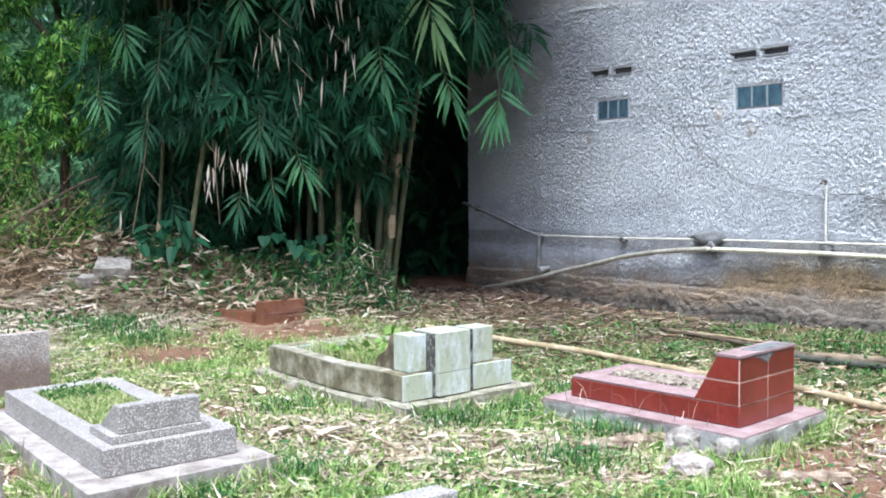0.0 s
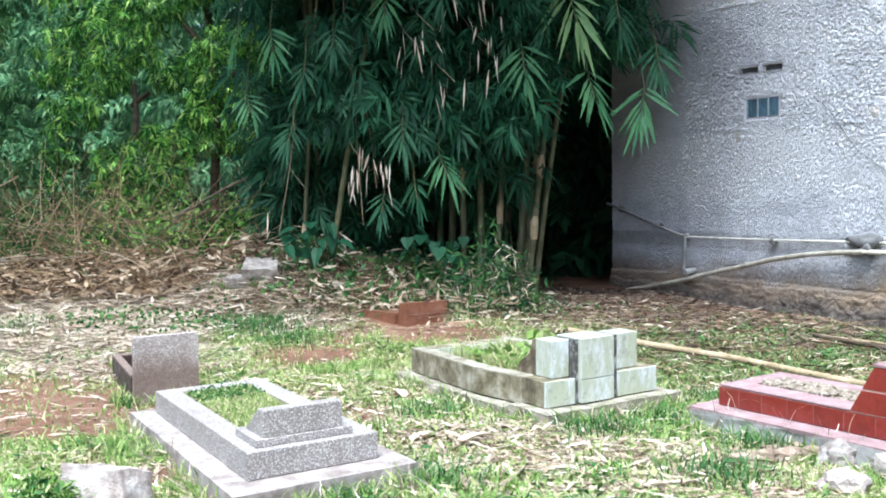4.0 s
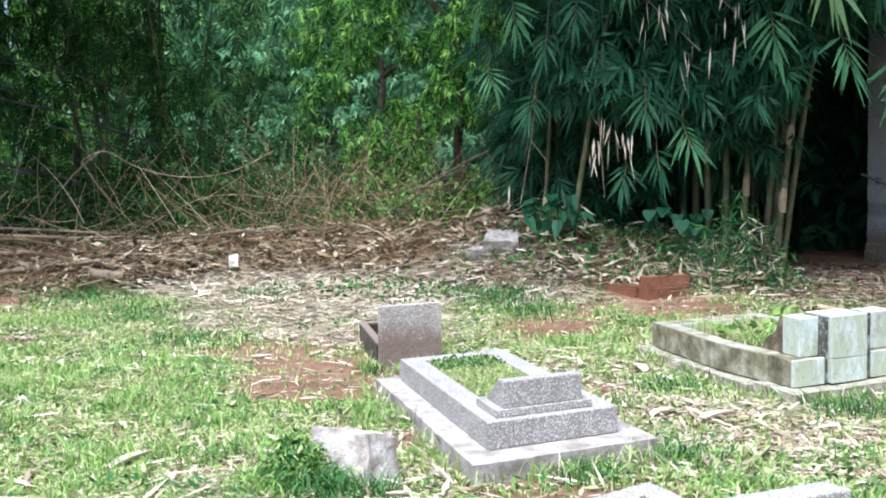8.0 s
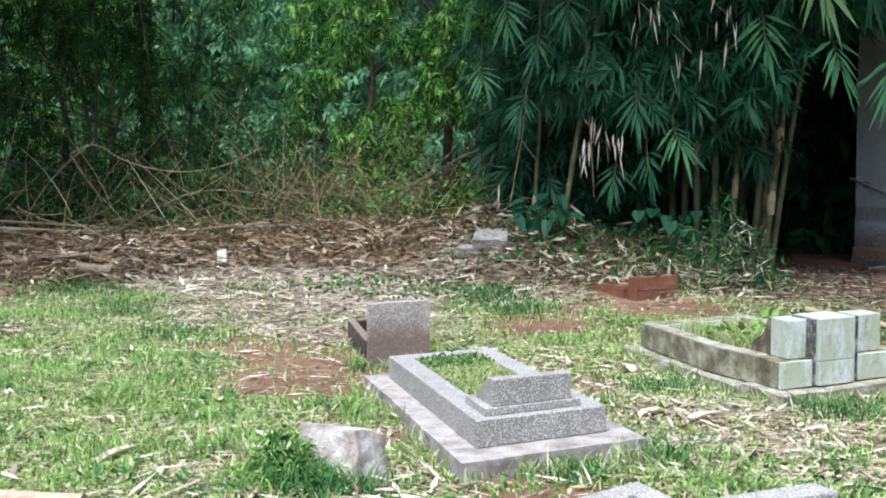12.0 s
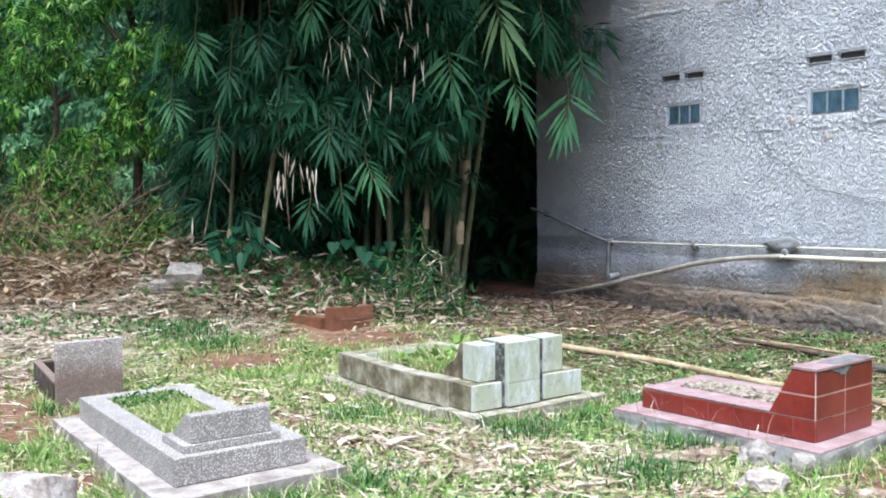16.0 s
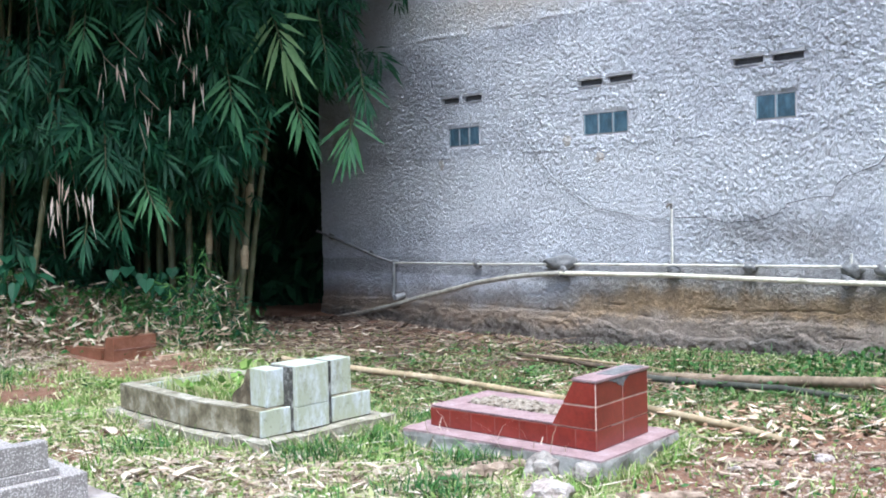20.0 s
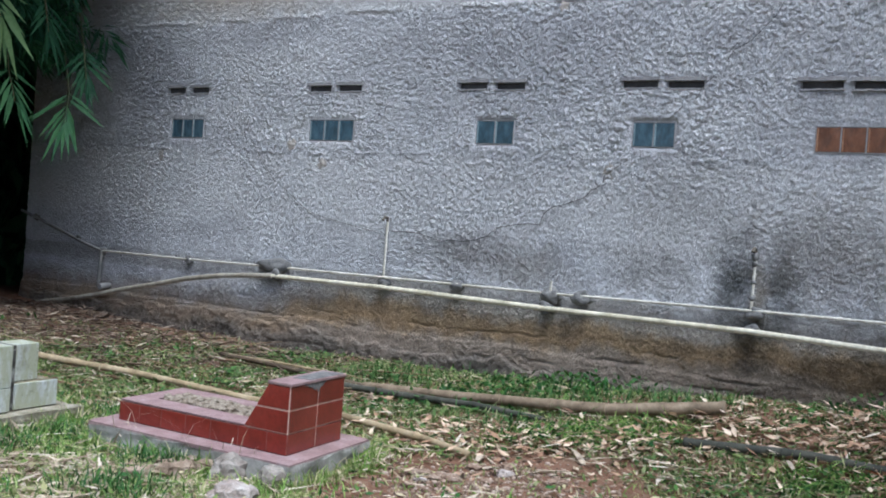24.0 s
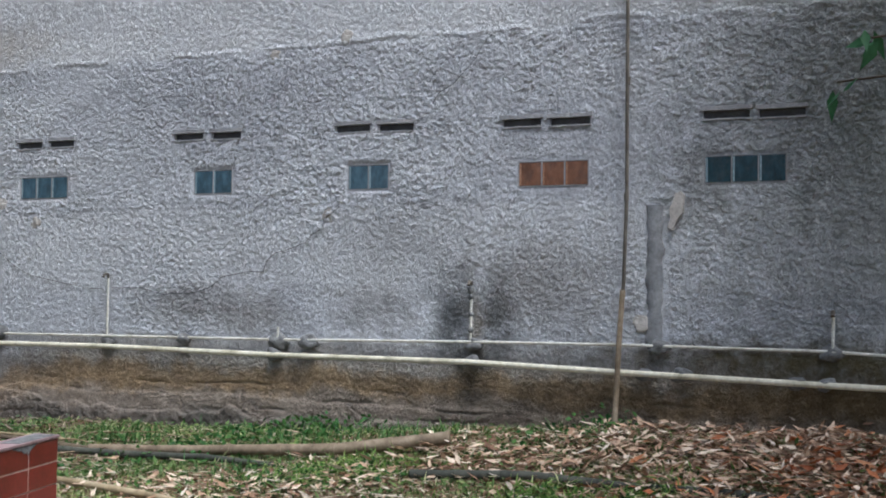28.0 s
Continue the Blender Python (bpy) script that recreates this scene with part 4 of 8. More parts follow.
# a long crack that climbs from the tap to the fourth window, and a fainter one above
for pts, r in (([(-7.36, 1.42), (-6.84, 1.35), (-6.65, 1.33), (-6.22, 1.41), (-6.13, 1.51), (-5.7, 1.57), (-5.57, 1.71), (-5.27, 1.79), (-5.14, 1.9), (-5.07, 2.0), (-4.91, 2.11)], 0.003),
               ([(-4.5, 2.5), (-4.3, 2.65), (-4.1, 2.9), (-3.75, 3.2), (-3.55, 3.45)], 0.0022),
               ([(-7.37, 1.35), (-7.72, 1.41), (-8.39, 1.51), (-8.94, 1.84), (-9.44, 2.31)], 0.0028)):
    fine = [np.array(pts[i]) * (1 - f) + np.array(pts[i + 1]) * f for i in range(len(pts) - 1) for f in (0, 0.33, 0.66)] + [np.array(pts[-1])]
    fine = [(s + 0.015 * math.sin(37 * s + 11 * z), z + 0.015 * math.sin(31 * s) + 0.012 * math.sin(83 * s)) for s, z in fine]
    me = pipe([wp(s, 0.007 + 0.006 * math.sin(19 * s + 7 * z), z) for s, z in fine], r, 5)
    tagged(part("wall_crack", me, M["slot"]), "thin dark crack winding across the plaster", "crack", "wall cracks", "structure")

# ---- pipes along the wall ----
upper = thing("water_pipe", wp(-7.4, 0.05, 0.95), "thin white plastic water pipe running along the wall", "pipe")
run = [(-13.25, 1.3), (-12.9, 1.22), (-12.34, 1.075), (-11.9, 0.965), (-11.62, 0.91), (-10.1, 0.918), (-8.8, 0.938), (-7.37, 0.95), (-5.5, 0.965), (-3.68, 0.996), (-2.48, 1.009), (-0.9, 1.005), (-0.5, 0.985), (1.5, 0.95), (4.0, 0.95)]
part("pipe_run", pipe([wp(s, 0.045, z) for s, z in run[4:]], 0.0115), M["pvc"], upper)
part("pipe_run", pipe([wp(s, 0.045, z) for s, z in run[:5]], 0.017), M["grey_pvc"], upper, "dark grey rising end of the pipe")
part("pipe_drop", pipe([wp(-11.62, 0.05, 0.91), wp(-11.64, 0.05, 0.5)], 0.022), M["grey_pvc"], upper, "grey downpipe")
for s, z, h in ((-7.366, 0.95, 0.53), (-5.5, 0.965, 0.11), (-3.685, 0.996, 0.44), (-0.915, 1.005, 0.24)):
    riser = part("riser", pipe([wp(s, 0.045, z), wp(s + 0.004, 0.045, z + h)], 0.011), M["pvc"], upper)
    if s == -3.685:
        riser_tap = riser
    if h > 0.2:
        part("tap", pipe([wp(s, 0.045, z + h), wp(s, 0.045, z + h + 0.035), wp(s + 0.01, 0.10, z + h + 0.04), wp(s + 0.01, 0.12, z + h + 0.01)], 0.014), M["rust"], riser)
for z, r in ((1.09, 0.022), (1.215, 0.019), (1.36, 0.023), (1.41, 0.028)):
    bm = lump(wp(-3.684, 0.045, z), r, int(100 * z), 0.4, 2, (1.0, 1.0, 1.3))
    part("mortar_collar", bm, M["mortar"], riser_tap, "grey mortar daub round the riser", shade=True)
lower = thing("drain_pipe", wp(-7.4, 0.08, 0.85), "thick white plastic drain pipe along the foot of the wall", "pipe")
run = [(-12.8, 0.2), (-12.2, 0.29), (-11.64, 0.395), (-11.1, 0.51), (-10.6, 0.606), (-10.1, 0.71), (-9.57, 0.786), (-9.2, 0.82), (-8.8, 0.845), (-7.36, 0.855), (-5.53, 0.834), (-3.68, 0.838), (-2.48, 0.805), (-0.92, 0.77), (-0.5, 0.763), (1.5, 0.72), (4.0, 0.7)]
part("pipe_run", pipe([wp(s, 0.075, z) for s, z in run[8:]], 0.023), M["cream_pvc"], lower)
part("pipe_run", pipe([wp(s, 0.08, z) for s, z in run[:9]], 0.026), M["beige_pvc"], lower, "beige grey weathered sloping end of the drain")
part("pipe_stub", pipe([wp(-11.5, 0.0, 0.52), wp(-11.5, 0.14, 0.5)], 0.035), M["grey_pvc"], lower)
for k, (s, z, r) in enumerate([(-12.95, 1.23, 0.05), (-11.62, 0.91, 0.055), (-10.13, 0.91, 0.06), (-8.86, 0.945, 0.105), (-8.78, 0.86, 0.075), (-7.36, 0.9, 0.07), (-6.5, 0.945, 0.07), (-5.5, 0.95, 0.09), (-5.52, 0.84, 0.07),
                              (-5.2, 0.95, 0.085), (-3.66, 0.975, 0.07), (-3.66, 0.85, 0.06), (-2.16, 1.0, 0.06), (-2.25, 0.79, 0.05), (-1.98, 0.8, 0.055), (-1.15, 0.775, 0.05), (-0.95, 0.775, 0.05), (-0.92, 0.99, 0.058), (-12.1, 1.03, 0.04)]):
    at = wp(s, 0.03 if z > 0.87 else 0.055, z)
    bm = lump(at, r * 0.95 + (0.012 if s > -2.5 else 0), 30 + k, 0.45, 3, (1.0, 1.0, 0.8))
    for v in bm.verts:
        v.co += WT * ((v.co - at).dot(WT) * (1.3 if r > 0.1 else 0.15)) - WN * ((v.co - at).dot(WN) * 0.5)
    tagged(part("mortar_clamp", bm, M["mortar"], shade=True), "grey mortar lump that holds the pipe to the wall", "mortar lump", "mortar lumps on the pipes")

pole = thing("iron_pole", wp(-2.44, 0.14, 0.3), "tall thin rusty iron pole leaning on the wall", "pole")
part("shaft", pipe([wp(-2.445, 0.22, 0.3), wp(-2.425, 0.16, 1.05), wp(-2.405, 0.12, 1.48), wp(-2.395, 0.09, 2.12), wp(-2.405, 0.06, 3.6), wp(-2.41, 0.05, 5.2)], 0.0145), M["rust"], pole)
part("sleeve", pipe([wp(-2.443, 0.215, 0.34), wp(-2.424, 0.155, 1.1), wp(-2.41, 0.125, 1.42)], 0.021), M["bamboo_brown"], pole, "paler brown lower sleeve")
for z in (2.12, 3.0):
    part("collar", pipe([wp(-2.397, 0.09 - 0.02 * (z > 2.5), z - 0.03), wp(-2.397, 0.09 - 0.02 * (z > 2.5), z + 0.03)], 0.019), M["rust"], pole)


# ---- graves ----
def chipped(bm, amount, top=0.006):
    """Breaks up the clean sides of a cast block: chips and dents in its edges."""
    bmesh.ops.subdivide_edges(bm, edges=bm.edges[:], cuts=11, use_grid_fill=True)
    bm.normal_update()
    high = max(v.co.z for v in bm.verts)
    mid = sum((v.co for v in bm.verts), Vector()) / len(bm.verts)
    for v in bm.verts:
        n = noise.noise(v.co * 7) + 0.6 * noise.noise(v.co * 19 + Vector((3, 0, 0)))
        flat = Vector((v.co.x - mid.x, v.co.y - mid.y, 0)).normalized()
        if v.co.z < high - 1e-4 or abs(v.normal.z) < 0.98:
            v.co -= flat * amount * max(0.0, n + 0.15)
        if v.co.z > high - 1e-4:
            v.co.z += top * noise.noise(v.co * 5) - (amount * 0.35 * max(0.0, n) if abs(v.normal.z) < 0.98 else 0)
    return bm


def red_grave():
    p = Plot((1.632, 6.534), (0.454, 0.528), (-0.789, 1.118))
    g = thing("grave", p.at(0.5, 0.5, 0), "red tiled grave with pink kerb top and pebble bed", "grave", "graves")
    part("slab", chipped(p.block(-0.26, 1.26, -0.105, 1.1, -0.06, 0.118, 0), 0.022), M["concrete"], g, "chipped grey concrete slab")
    part("slab_top", chipped(p.block(-0.255, 1.255, -0.1, 1.095, 0.108, 0.13, 0), 0.01, 0.0), M["pink"], g, "dusty pink cement skim")
    z = [0.13, 0.25, 0.38, 0.515]
    for k, bm in enumerate(p.kerb(0.0, 1.0, 0.0, 1.0, 0.3, 0.74, 0.26, 0.88, 0.131, 0.248)):
        part("kerb", bm, M["grout" if k == 2 else "brown_grout"], g, "grout core")
    part("kerb_top", p.kerb(0, 1, 0.24, 1.0, 0.3, 0.74, 0.26, 0.88, 0.25, 0.262), M["pink"], g, "dusty pink cement kerb top")
    part("headstone", hexa(bmesh.new(), [p.at(a, b, q) for q, rear in ((0.249, 0.24), (0.512, 0.115)) for a, b in ((0.0, 0.0), (1.0, 0.0), (1.0, rear), (0.0, rear))], 0.004), M["grout"], g, "pale grout core")
    part("cap", hexa(bmesh.new(), [p.at(a, b, q) for q in (0.513, 0.53) for a, b in ((-0.01, -0.008), (1.01, -0.008), (1.01, 0.125), (-0.01, 0.125))], 0.004), M["pink"], g, "pink cement cap with a grey scuff")
    part("scuff", hexa(bmesh.new(), [p.at(a, b, q) for q in (0.5305, 0.5325) for a, b in ((0.35, 0.0), (0.97, 0.0), (0.9, 0.1), (0.3, 0.085))], 0), M["mortar"], g, "grey cement scuff")
    bm = bmesh.new()
    edge = [(0.22, 0.512), (0.25, 0.503), (0.3, 0.499), (0.33, 0.488), (0.37, 0.491), (0.4, 0.474), (0.43, 0.467), (0.455, 0.48), (0.48, 0.456), (0.5, 0.46), (0.52, 0.482), (0.56, 0.49), (0.6, 0.502), (0.63, 0.512)]
    rings = [[bm.verts.new(p.at(a, b, q)) for a, q in edge] for b in (-0.005, -0.001)]
    for r in rings:
        bm.faces.new(r)
    for k in range(len(edge)):
        k2 = (k + 1) % len(edge)
        bm.faces.new((rings[0][k], rings[0][k2], rings[1][k2], rings[1][k]))
    part("scuff", bm, M["mortar"], g, "grey cement scuff")
    e = 0.008
    for row in range(3):
        for k in (0, 1):
            part("tile", p.block(k * 0.5 + e, k * 0.5 + 0.5 - e, -0.0025, 0.02, z[row] + 0.005, z[row + 1] - 0.005, 0.002), M["red_tile"], g)
    cuts = [0.0, 0.11, 0.27, 0.43, 0.58, 0.73, 0.87, 1.0]
    for a0, a1 in ((-0.005, 0.02), (0.98, 1.005)):
        for b0, b1 in zip(cuts, cuts[1:]):
            part("tile", p.block(a0, a1, b0 + 0.002, b1 - 0.002, z[0] + 0.005, z[1] - 0.005, 0.002), M["red_tile"], g)
        lean = lambda q: 0.24 - (0.24 - 0.115) * (q - 0.25) / 0.265
        for row in (1, 2):
            q0, q1 = z[row] + 0.005, z[row + 1] - 0.005
            part("tile", hexa(bmesh.new(), [p.at(a, b, q) for q in (q0, q1) for a, b in ((a0, 0.0035), (a1, 0.0035), (a1, lean(q)), (a0, lean(q)))], 0.002), M["red_tile"], g)
    for k in (0, 1):
        part("tile", p.block(k * 0.5 + e, k * 0.5 + 0.5 - e, 0.985, 1.004, z[0] + 0.004, z[1] - 0.004, 0.002), M["red_tile"], g)
        for row in (1, 2):
            q0, q1 = z[row] + 0.004, z[row + 1] - 0.004
            part("tile", hexa(bmesh.new(), [p.at(a, b, q) for q in (q0, q1) for a, b in ((k * 0.5 + e, lean(q) - 0.01), (k * 0.5 + 0.5 - e, lean(q) - 0.01), (k * 0.5 + 0.5 - e, lean(q) + 0.004), (k * 0.5 + e, lean(q) + 0.004))], 0.002), M["red_tile"], g)
    bm = p.block(0.29, 0.75, 0.25, 0.89, 0.12, 0.245, 0)
    part("bed", bm, M["soil"], g, "earth bed")
    rnd = np.random.RandomState(5)
    bm = bmesh.new()
    for k in range(300):
        a, b = rnd.uniform(0.32, 0.72), rnd.uniform(0.28, 0.86)
        one = lump(p.at(a, b, 0.248 + 0.02 * rnd.rand()), rnd.uniform(0.013, 0.03), k, 0.3, 1, (1.2, 1.0, 0.7))
        me = bpy.data.meshes.new("tmp")
        one.to_mesh(me), one.free()
        bm.from_mesh(me)
        bpy.data.meshes.remove(me)
    tagged(part("gravel", bm, M["pebble"], g, "small grey pebbles"), kind="stuff")
    return p


def grey_grave():
    p = Plot((-1.574, 5.587), (0.533, 0.558), (-1.069, 1.751))
    g = thing("grave", p.at(0.5, 0.5, 0), "grey terrazzo grave with grassy bed and wedge headstone", "grave", "graves")
    part("slab", chipped(p.block(-0.19, 1.19, -0.105, 1.07, -0.06, 0.098, 0), 0.012, 0.003), M["pale_concrete"], g, "pale cement base slab")
    part("kerb", p.kerb(0, 1, 0, 1, 0.19, 0.81, 0.3, 0.93, 0.1, 0.235, bevel=0.006), M["terrazzo"], g)
    part("step", p.block(0.09, 0.83, 0.03, 0.21, 0.236, 0.275, 0.005), M["terrazzo"], g)
    part("headstone", p.block(0.15, 0.755, 0.038, 0.19, 0.276, 0.41, 0.006, back=0.11), M["terrazzo"], g)
    part("bed", p.block(0.185, 0.815, 0.29, 0.935, 0.1, 0.215, 0), M["soil"], g, "earth bed")
    return p


def green_grave():
    p = Plot((-0.227, 7.62), (0.714, 0.778), (-1.072, 1.67))
    g = thing("grave", p.at(0.5, 0.5, 0), "pale mossy tiled grave with dark joints and weedy bed", "grave", "graves")
    part("slab", chipped(p.block(-0.09, 1.17, -0.075, 0.17, 0.02, 0.09, 0), 0.025), M["moss_slab"], g, "mossy broken concrete slab in front")
    part("slab", chipped(p.block(-0.13, 0.4, 0.172, 1.06, -0.03, 0.075, 0), 0.03), M["moss_slab"], g, "mossy broken concrete strip beside")
    part("slab", chipped(p.block(0.6, 1.1, 0.172, 1.02, -0.03, 0.075, 0), 0.03), M["moss_stone"], g, "mossy broken concrete strip beside")
    part("footing", p.kerb(0.015, 0.985, 0.01, 0.99, 0.12, 0.88, 0.15, 0.93, -0.03, 0.135, bevel=0), M["moss_stone"], g, "recessed footing")
    # the long kerb bows outwards on its way to the foot
    for side in (0, 1):
        pts = [(0.0, 0.142), (-0.055, 0.42), (-0.03, 0.7), (0.0, 1.0)]
        pts = pts if side == 0 else [(1 - a, b) for a, b in pts]
        w = 0.12 if side == 0 else -0.12
        for (a0, b0), (a1, b1) in zip(pts, pts[1:]):
            for name, z0, z1, mat in (("kerb", 0.085, 0.254, "moss_stone"), ("kerb_top", 0.2545, 0.264, "moss_slab")):
                q = [p.at(a, b, z) for z in (z0, z1) for a, b in ((a0, b0 + 0.002), (a0 + w, b0 + 0.002), (a1 + w, b1 - 0.002), (a1, b1 - 0.002))]
                part(name, hexa(bmesh.new(), q, 0.003), M[mat], g)
    part("kerb", p.block(0.125, 0.875, 0.92, 1.0, 0.13, 0.262, 0.006), M["moss_stone"], g)
    part("tile", p.block(0.13, 0.42, 0.905, 0.918, 0.15, 0.258, 0.003), M["pale_tile"], g)
    part("tile", p.block(0.43, 0.85, 0.905, 0.918, 0.15, 0.258, 0.003), M["pale_tile"], g)
    for a0, a1 in ((0.0, 0.25), (0.645, 1.02)):
        part("block", p.block(a0, a1, 0.006, 0.14, 0.098, 0.262, 0.005), M["moss_stone"], g, "weathered end block")
        part("tile", p.block(a0 - 0.002, a1 + 0.002, -0.006, 0.005, 0.1, 0.264, 0.003), M["pale_tile"], g, "pale mossy tile")
    for a0, a1 in ((0.10, 0.25), (0.645, 0.89)):
        part("panel", p.block(a0, a1, 0.03, 0.13, 0.266, 0.505, 0.005), M["pale_tile"], g, "pale bluish tiled headstone panel")
    for a0, a1 in ((0.25, 0.29), (0.585, 0.645)):
        part("joint", p.block(a0 + 0.001, a1 - 0.001, 0.0, 0.12, 0.098, 0.51, 0.003), M["black"], g, "black flaking joint strip")
    for z0, z1 in ((0.1, 0.25), (0.253, 0.515)):
        part("panel", p.block(0.29, 0.585, -0.02, 0.13, z0, z1, 0.004), M["pale_tile"], g, "mossy tiled middle panel")
    for a0, a1 in ((0.105, 0.24), (0.80, 0.885)):
        bm = bmesh.new()
        side = [(0.132, 0.263), (0.132, 0.502), (0.15, 0.495), (0.165, 0.455), (0.175, 0.405), (0.195, 0.372), (0.215, 0.355), (0.235, 0.335), (0.252, 0.30), (0.256, 0.263)]
        rings = [[bm.verts.new(p.at(a, b, z)) for b, z in side] for a in (a0, a1)]
        for r in rings:
            bm.faces.new(r)
        for k in range(len(side)):
            k2 = (k + 1) % len(side)
            bm.faces.new((rings[0][k], rings[0][k2], rings[1][k2], rings[1][k]))
        part("buttress", bm, M["buttress"], g, "dark weathered stepped buttress")
    part("bed", p.block(0.1, 0.9, 0.14, 0.92, 0.0, 0.17, 0), M["soil"], g, "earth bed")
    return p


def low_grave(label, o, u, v, height, mat, kerb, thick, lean, kerb_h, sink=0.03):
    p = Plot(o, u, v)
    z = gz(*p.at(0.5, 0.2, 0).xy) - sink
    g = thing("grave", p.at(0.5, 0.5, z), label, "grave", "graves")
    part("headstone", p.block(0, 1, 0, thick, z - 0.12, z + height, 0.006, back=lean), mat, g)
    part("joint", p.block(0.0, 1.0, -0.006, 0.0, z + height * 0.52, z + height * 0.52 + 0.007, 0), M["brown_grout"], g, "thin mortar joint") if sink > 0.05 else None
    for q in ((-0.02, 0.10, thick + 0.003, 1), (0.9, 1.02, thick + 0.003, 1), (0.102, 0.898, 0.93, 1)):
        part("kerb", p.block(*q, z - 0.05, z + kerb_h - 0.014, 0.004), kerb, g, "side darkened for its shadow" if kerb != mat else "")
        part("kerb_top", p.block(*q, z + kerb_h - 0.013, z + kerb_h, 0.004), mat, g)
    part("bed", p.block(0.102, 0.898, thick + 0.003, 0.929, z - 0.05, z + kerb_h - (0.008 if sink > 0.05 else 0.11), 0), kerb if sink > 0.05 else M["soil"], g, "tiled bed" if sink > 0.05 else "earth bed")
    return p


P_RED, P_GREY, P_GREEN = red_grave(), grey_grave(), green_grave()
P_PINK = low_grave("low grave with upright brownish terrazzo headstone", (-3.19, 8.42), (0.35, 0.42), (-0.62, 1.2), 0.51, M["terrazzo_pink"], M["shade_kerb"], 0.07, 0.02, 0.23)
P_BROWN = low_grave("low grave with reddish brown tiled headstone", (-1.715, 12.0), (0.365, 0.38), (-0.55, 0.58), 0.255, M["brown_tile"], M["brown_tile"], 0.24, 0.085, 0.145, 0.051)


def near_grave():
    p = Plot((-0.70, 4.84), (0.48, -0.6), (-0.55, -0.92))
    g = thing("grave", p.at(0.5, 0.5, 0), "pale grey terrazzo grave kerb sunk in grass", "grave", "graves")
    part("kerb", p.kerb(0, 1, 0, 1, 0.16, 0.84, 0.12, 0.88, -0.06, 0.2), M["terrazzo"], g)
    part("bed", p.block(0.155, 0.845, 0.115, 0.885, -0.06, 0.12, 0), M["soil"], g, "earth bed")
    return p


P_NEAR = near_grave()
P_STONE = Plot((-0.03, 5.03), (0.1, -0.11), (-0.62, -0.6))
tagged(part("headstone", P_STONE.block(0, 1, 0, 1, -0.06, 0.2, 0.01), M["terrazzo"]), "low pale terrazzo headstone in the grass", "headstone", "graves")


def edge_grave():
    p = Plot((-6.77, 7.59), (-0.62, -0.39), (0.85, -1.36))
    g = thing("grave", p.at(0.5, 0.5, 0), "pale low cement grave half hidden in grass", "grave", "graves")
    part("kerb", p.kerb(0, 1, 0, 1, 0.2, 0.8, 0.1, 0.9, -0.06, 0.155, bevel=0.01), M["pale_concrete"], g)
    part("headstone", p.block(0.25, 0.95, 0.01, 0.08, 0.156, 0.31, 0.01), M["pale_concrete"], g)
    part("bed", p.block(0.195, 0.805, 0.095, 0.905, -0.06, 0.1, 0), M["soil"], g, "earth bed")
    return p


P_EDGE = edge_grave()


bm = hexa(bmesh.new(), [Vector((-1.27 + q * 0.11 * 2 - w * 0.04, 11.98 + q * 0.1 * 2 + w * 0.05, gz(-1.2, 12.05) + up)) for up in (-0.01, 0.05) for q, w in ((0, 0), (1, 0), (1, 1), (0, 1))], 0.006)
tagged(part("plank", bm, M["bamboo_pale"]), "short pale weathered plank on bare soil", "plank")

# ---- lying bamboo poles ----
def lying(name, label, pts, radius, mat, taper=0.8, joint=0.3, group="", sides=10):
    """A pole that follows the ground through the given places."""
    q = [Vector((x, y, gz(x, y) + radius * 0.8 + up)) for x, y, up in pts]
    length = sum((b - a).length for a, b in zip(q, q[1:]))
    n = max(2, int(length / joint))
    at, run = [], 0.0
    cum = [0.0]
    for a, b in zip(q, q[1:]):
        cum.append(cum[-1] + (b - a).length)
    arr = np.array([list(v) for v in q])
    P, R = [], []
    for i in range(n):
        for f, r in ((0.0, 1.0), (0.04, 1.14), (0.08, 1.0), (0.5, 0.96), (0.95, 1.0)):
            t = (i + f) / n * cum[-1]
            P.append([np.interp(t, cum, arr[:, k]) for k in range(3)])
            R.append(radius * r * (1 - (1 - taper) * t / cum[-1]))
    P.append(list(arr[-1])), R.append(radius * taper)
    v, f = tube(P, R, sides)
    root = thing(name, tuple(arr[0]), label, "bamboo pole", group)
    part("shaft", mesh_any("shaft", v, f), mat, root, shade=sides < 20)
    for i in range(1, n):
        t = i / n * cum[-1]
        q = [Vector([np.interp(t + e, cum, arr[:, k]) for k in range(3)]) for e in (-0.008, 0.0, 0.008)]
        r = radius * (1 - (1 - taper) * t / cum[-1])
        v, f = tube(q, [r * 1.02, r * 1.13, r * 1.02], 10)
        part("node", mesh_any("node", v, f), mat, root, shade=True)
    return root


G = "lying bamboo poles"
lying("bamboo_pole", "long thin yellow bamboo pole lying across the grass", [(-0.1, 11.54, 0.03), (0.6, 11.0, 0.03), (1.25, 10.3, 0.03), (2.0, 9.15, 0.03), (2.44, 8.25, 0.03), (2.78, 7.45, 0.03), (2.9, 7.0, 0.02)], 0.03, M["bamboo_dry"], 0.8, 0.28, G)
lying("bamboo_pole", "thick brown bamboo pole lying before the wall", [(4.95, 7.3, 0.06), (4.28, 7.8, 0.035), (3.45, 8.75, 0.03), (2.95, 9.45, 0.02)], 0.05, M["bamboo_brown"], 0.62, 0.42, G)
lying("bamboo_pole", "split brown bamboo pole lying before the wall", [(3.4, 8.62, 0.02), (3.0, 9.35, 0.02), (2.6, 10.2, 0.03), (2.1, 11.3, 0.02)], 0.03, M["bamboo_rot"], 0.6, 0.35, G)
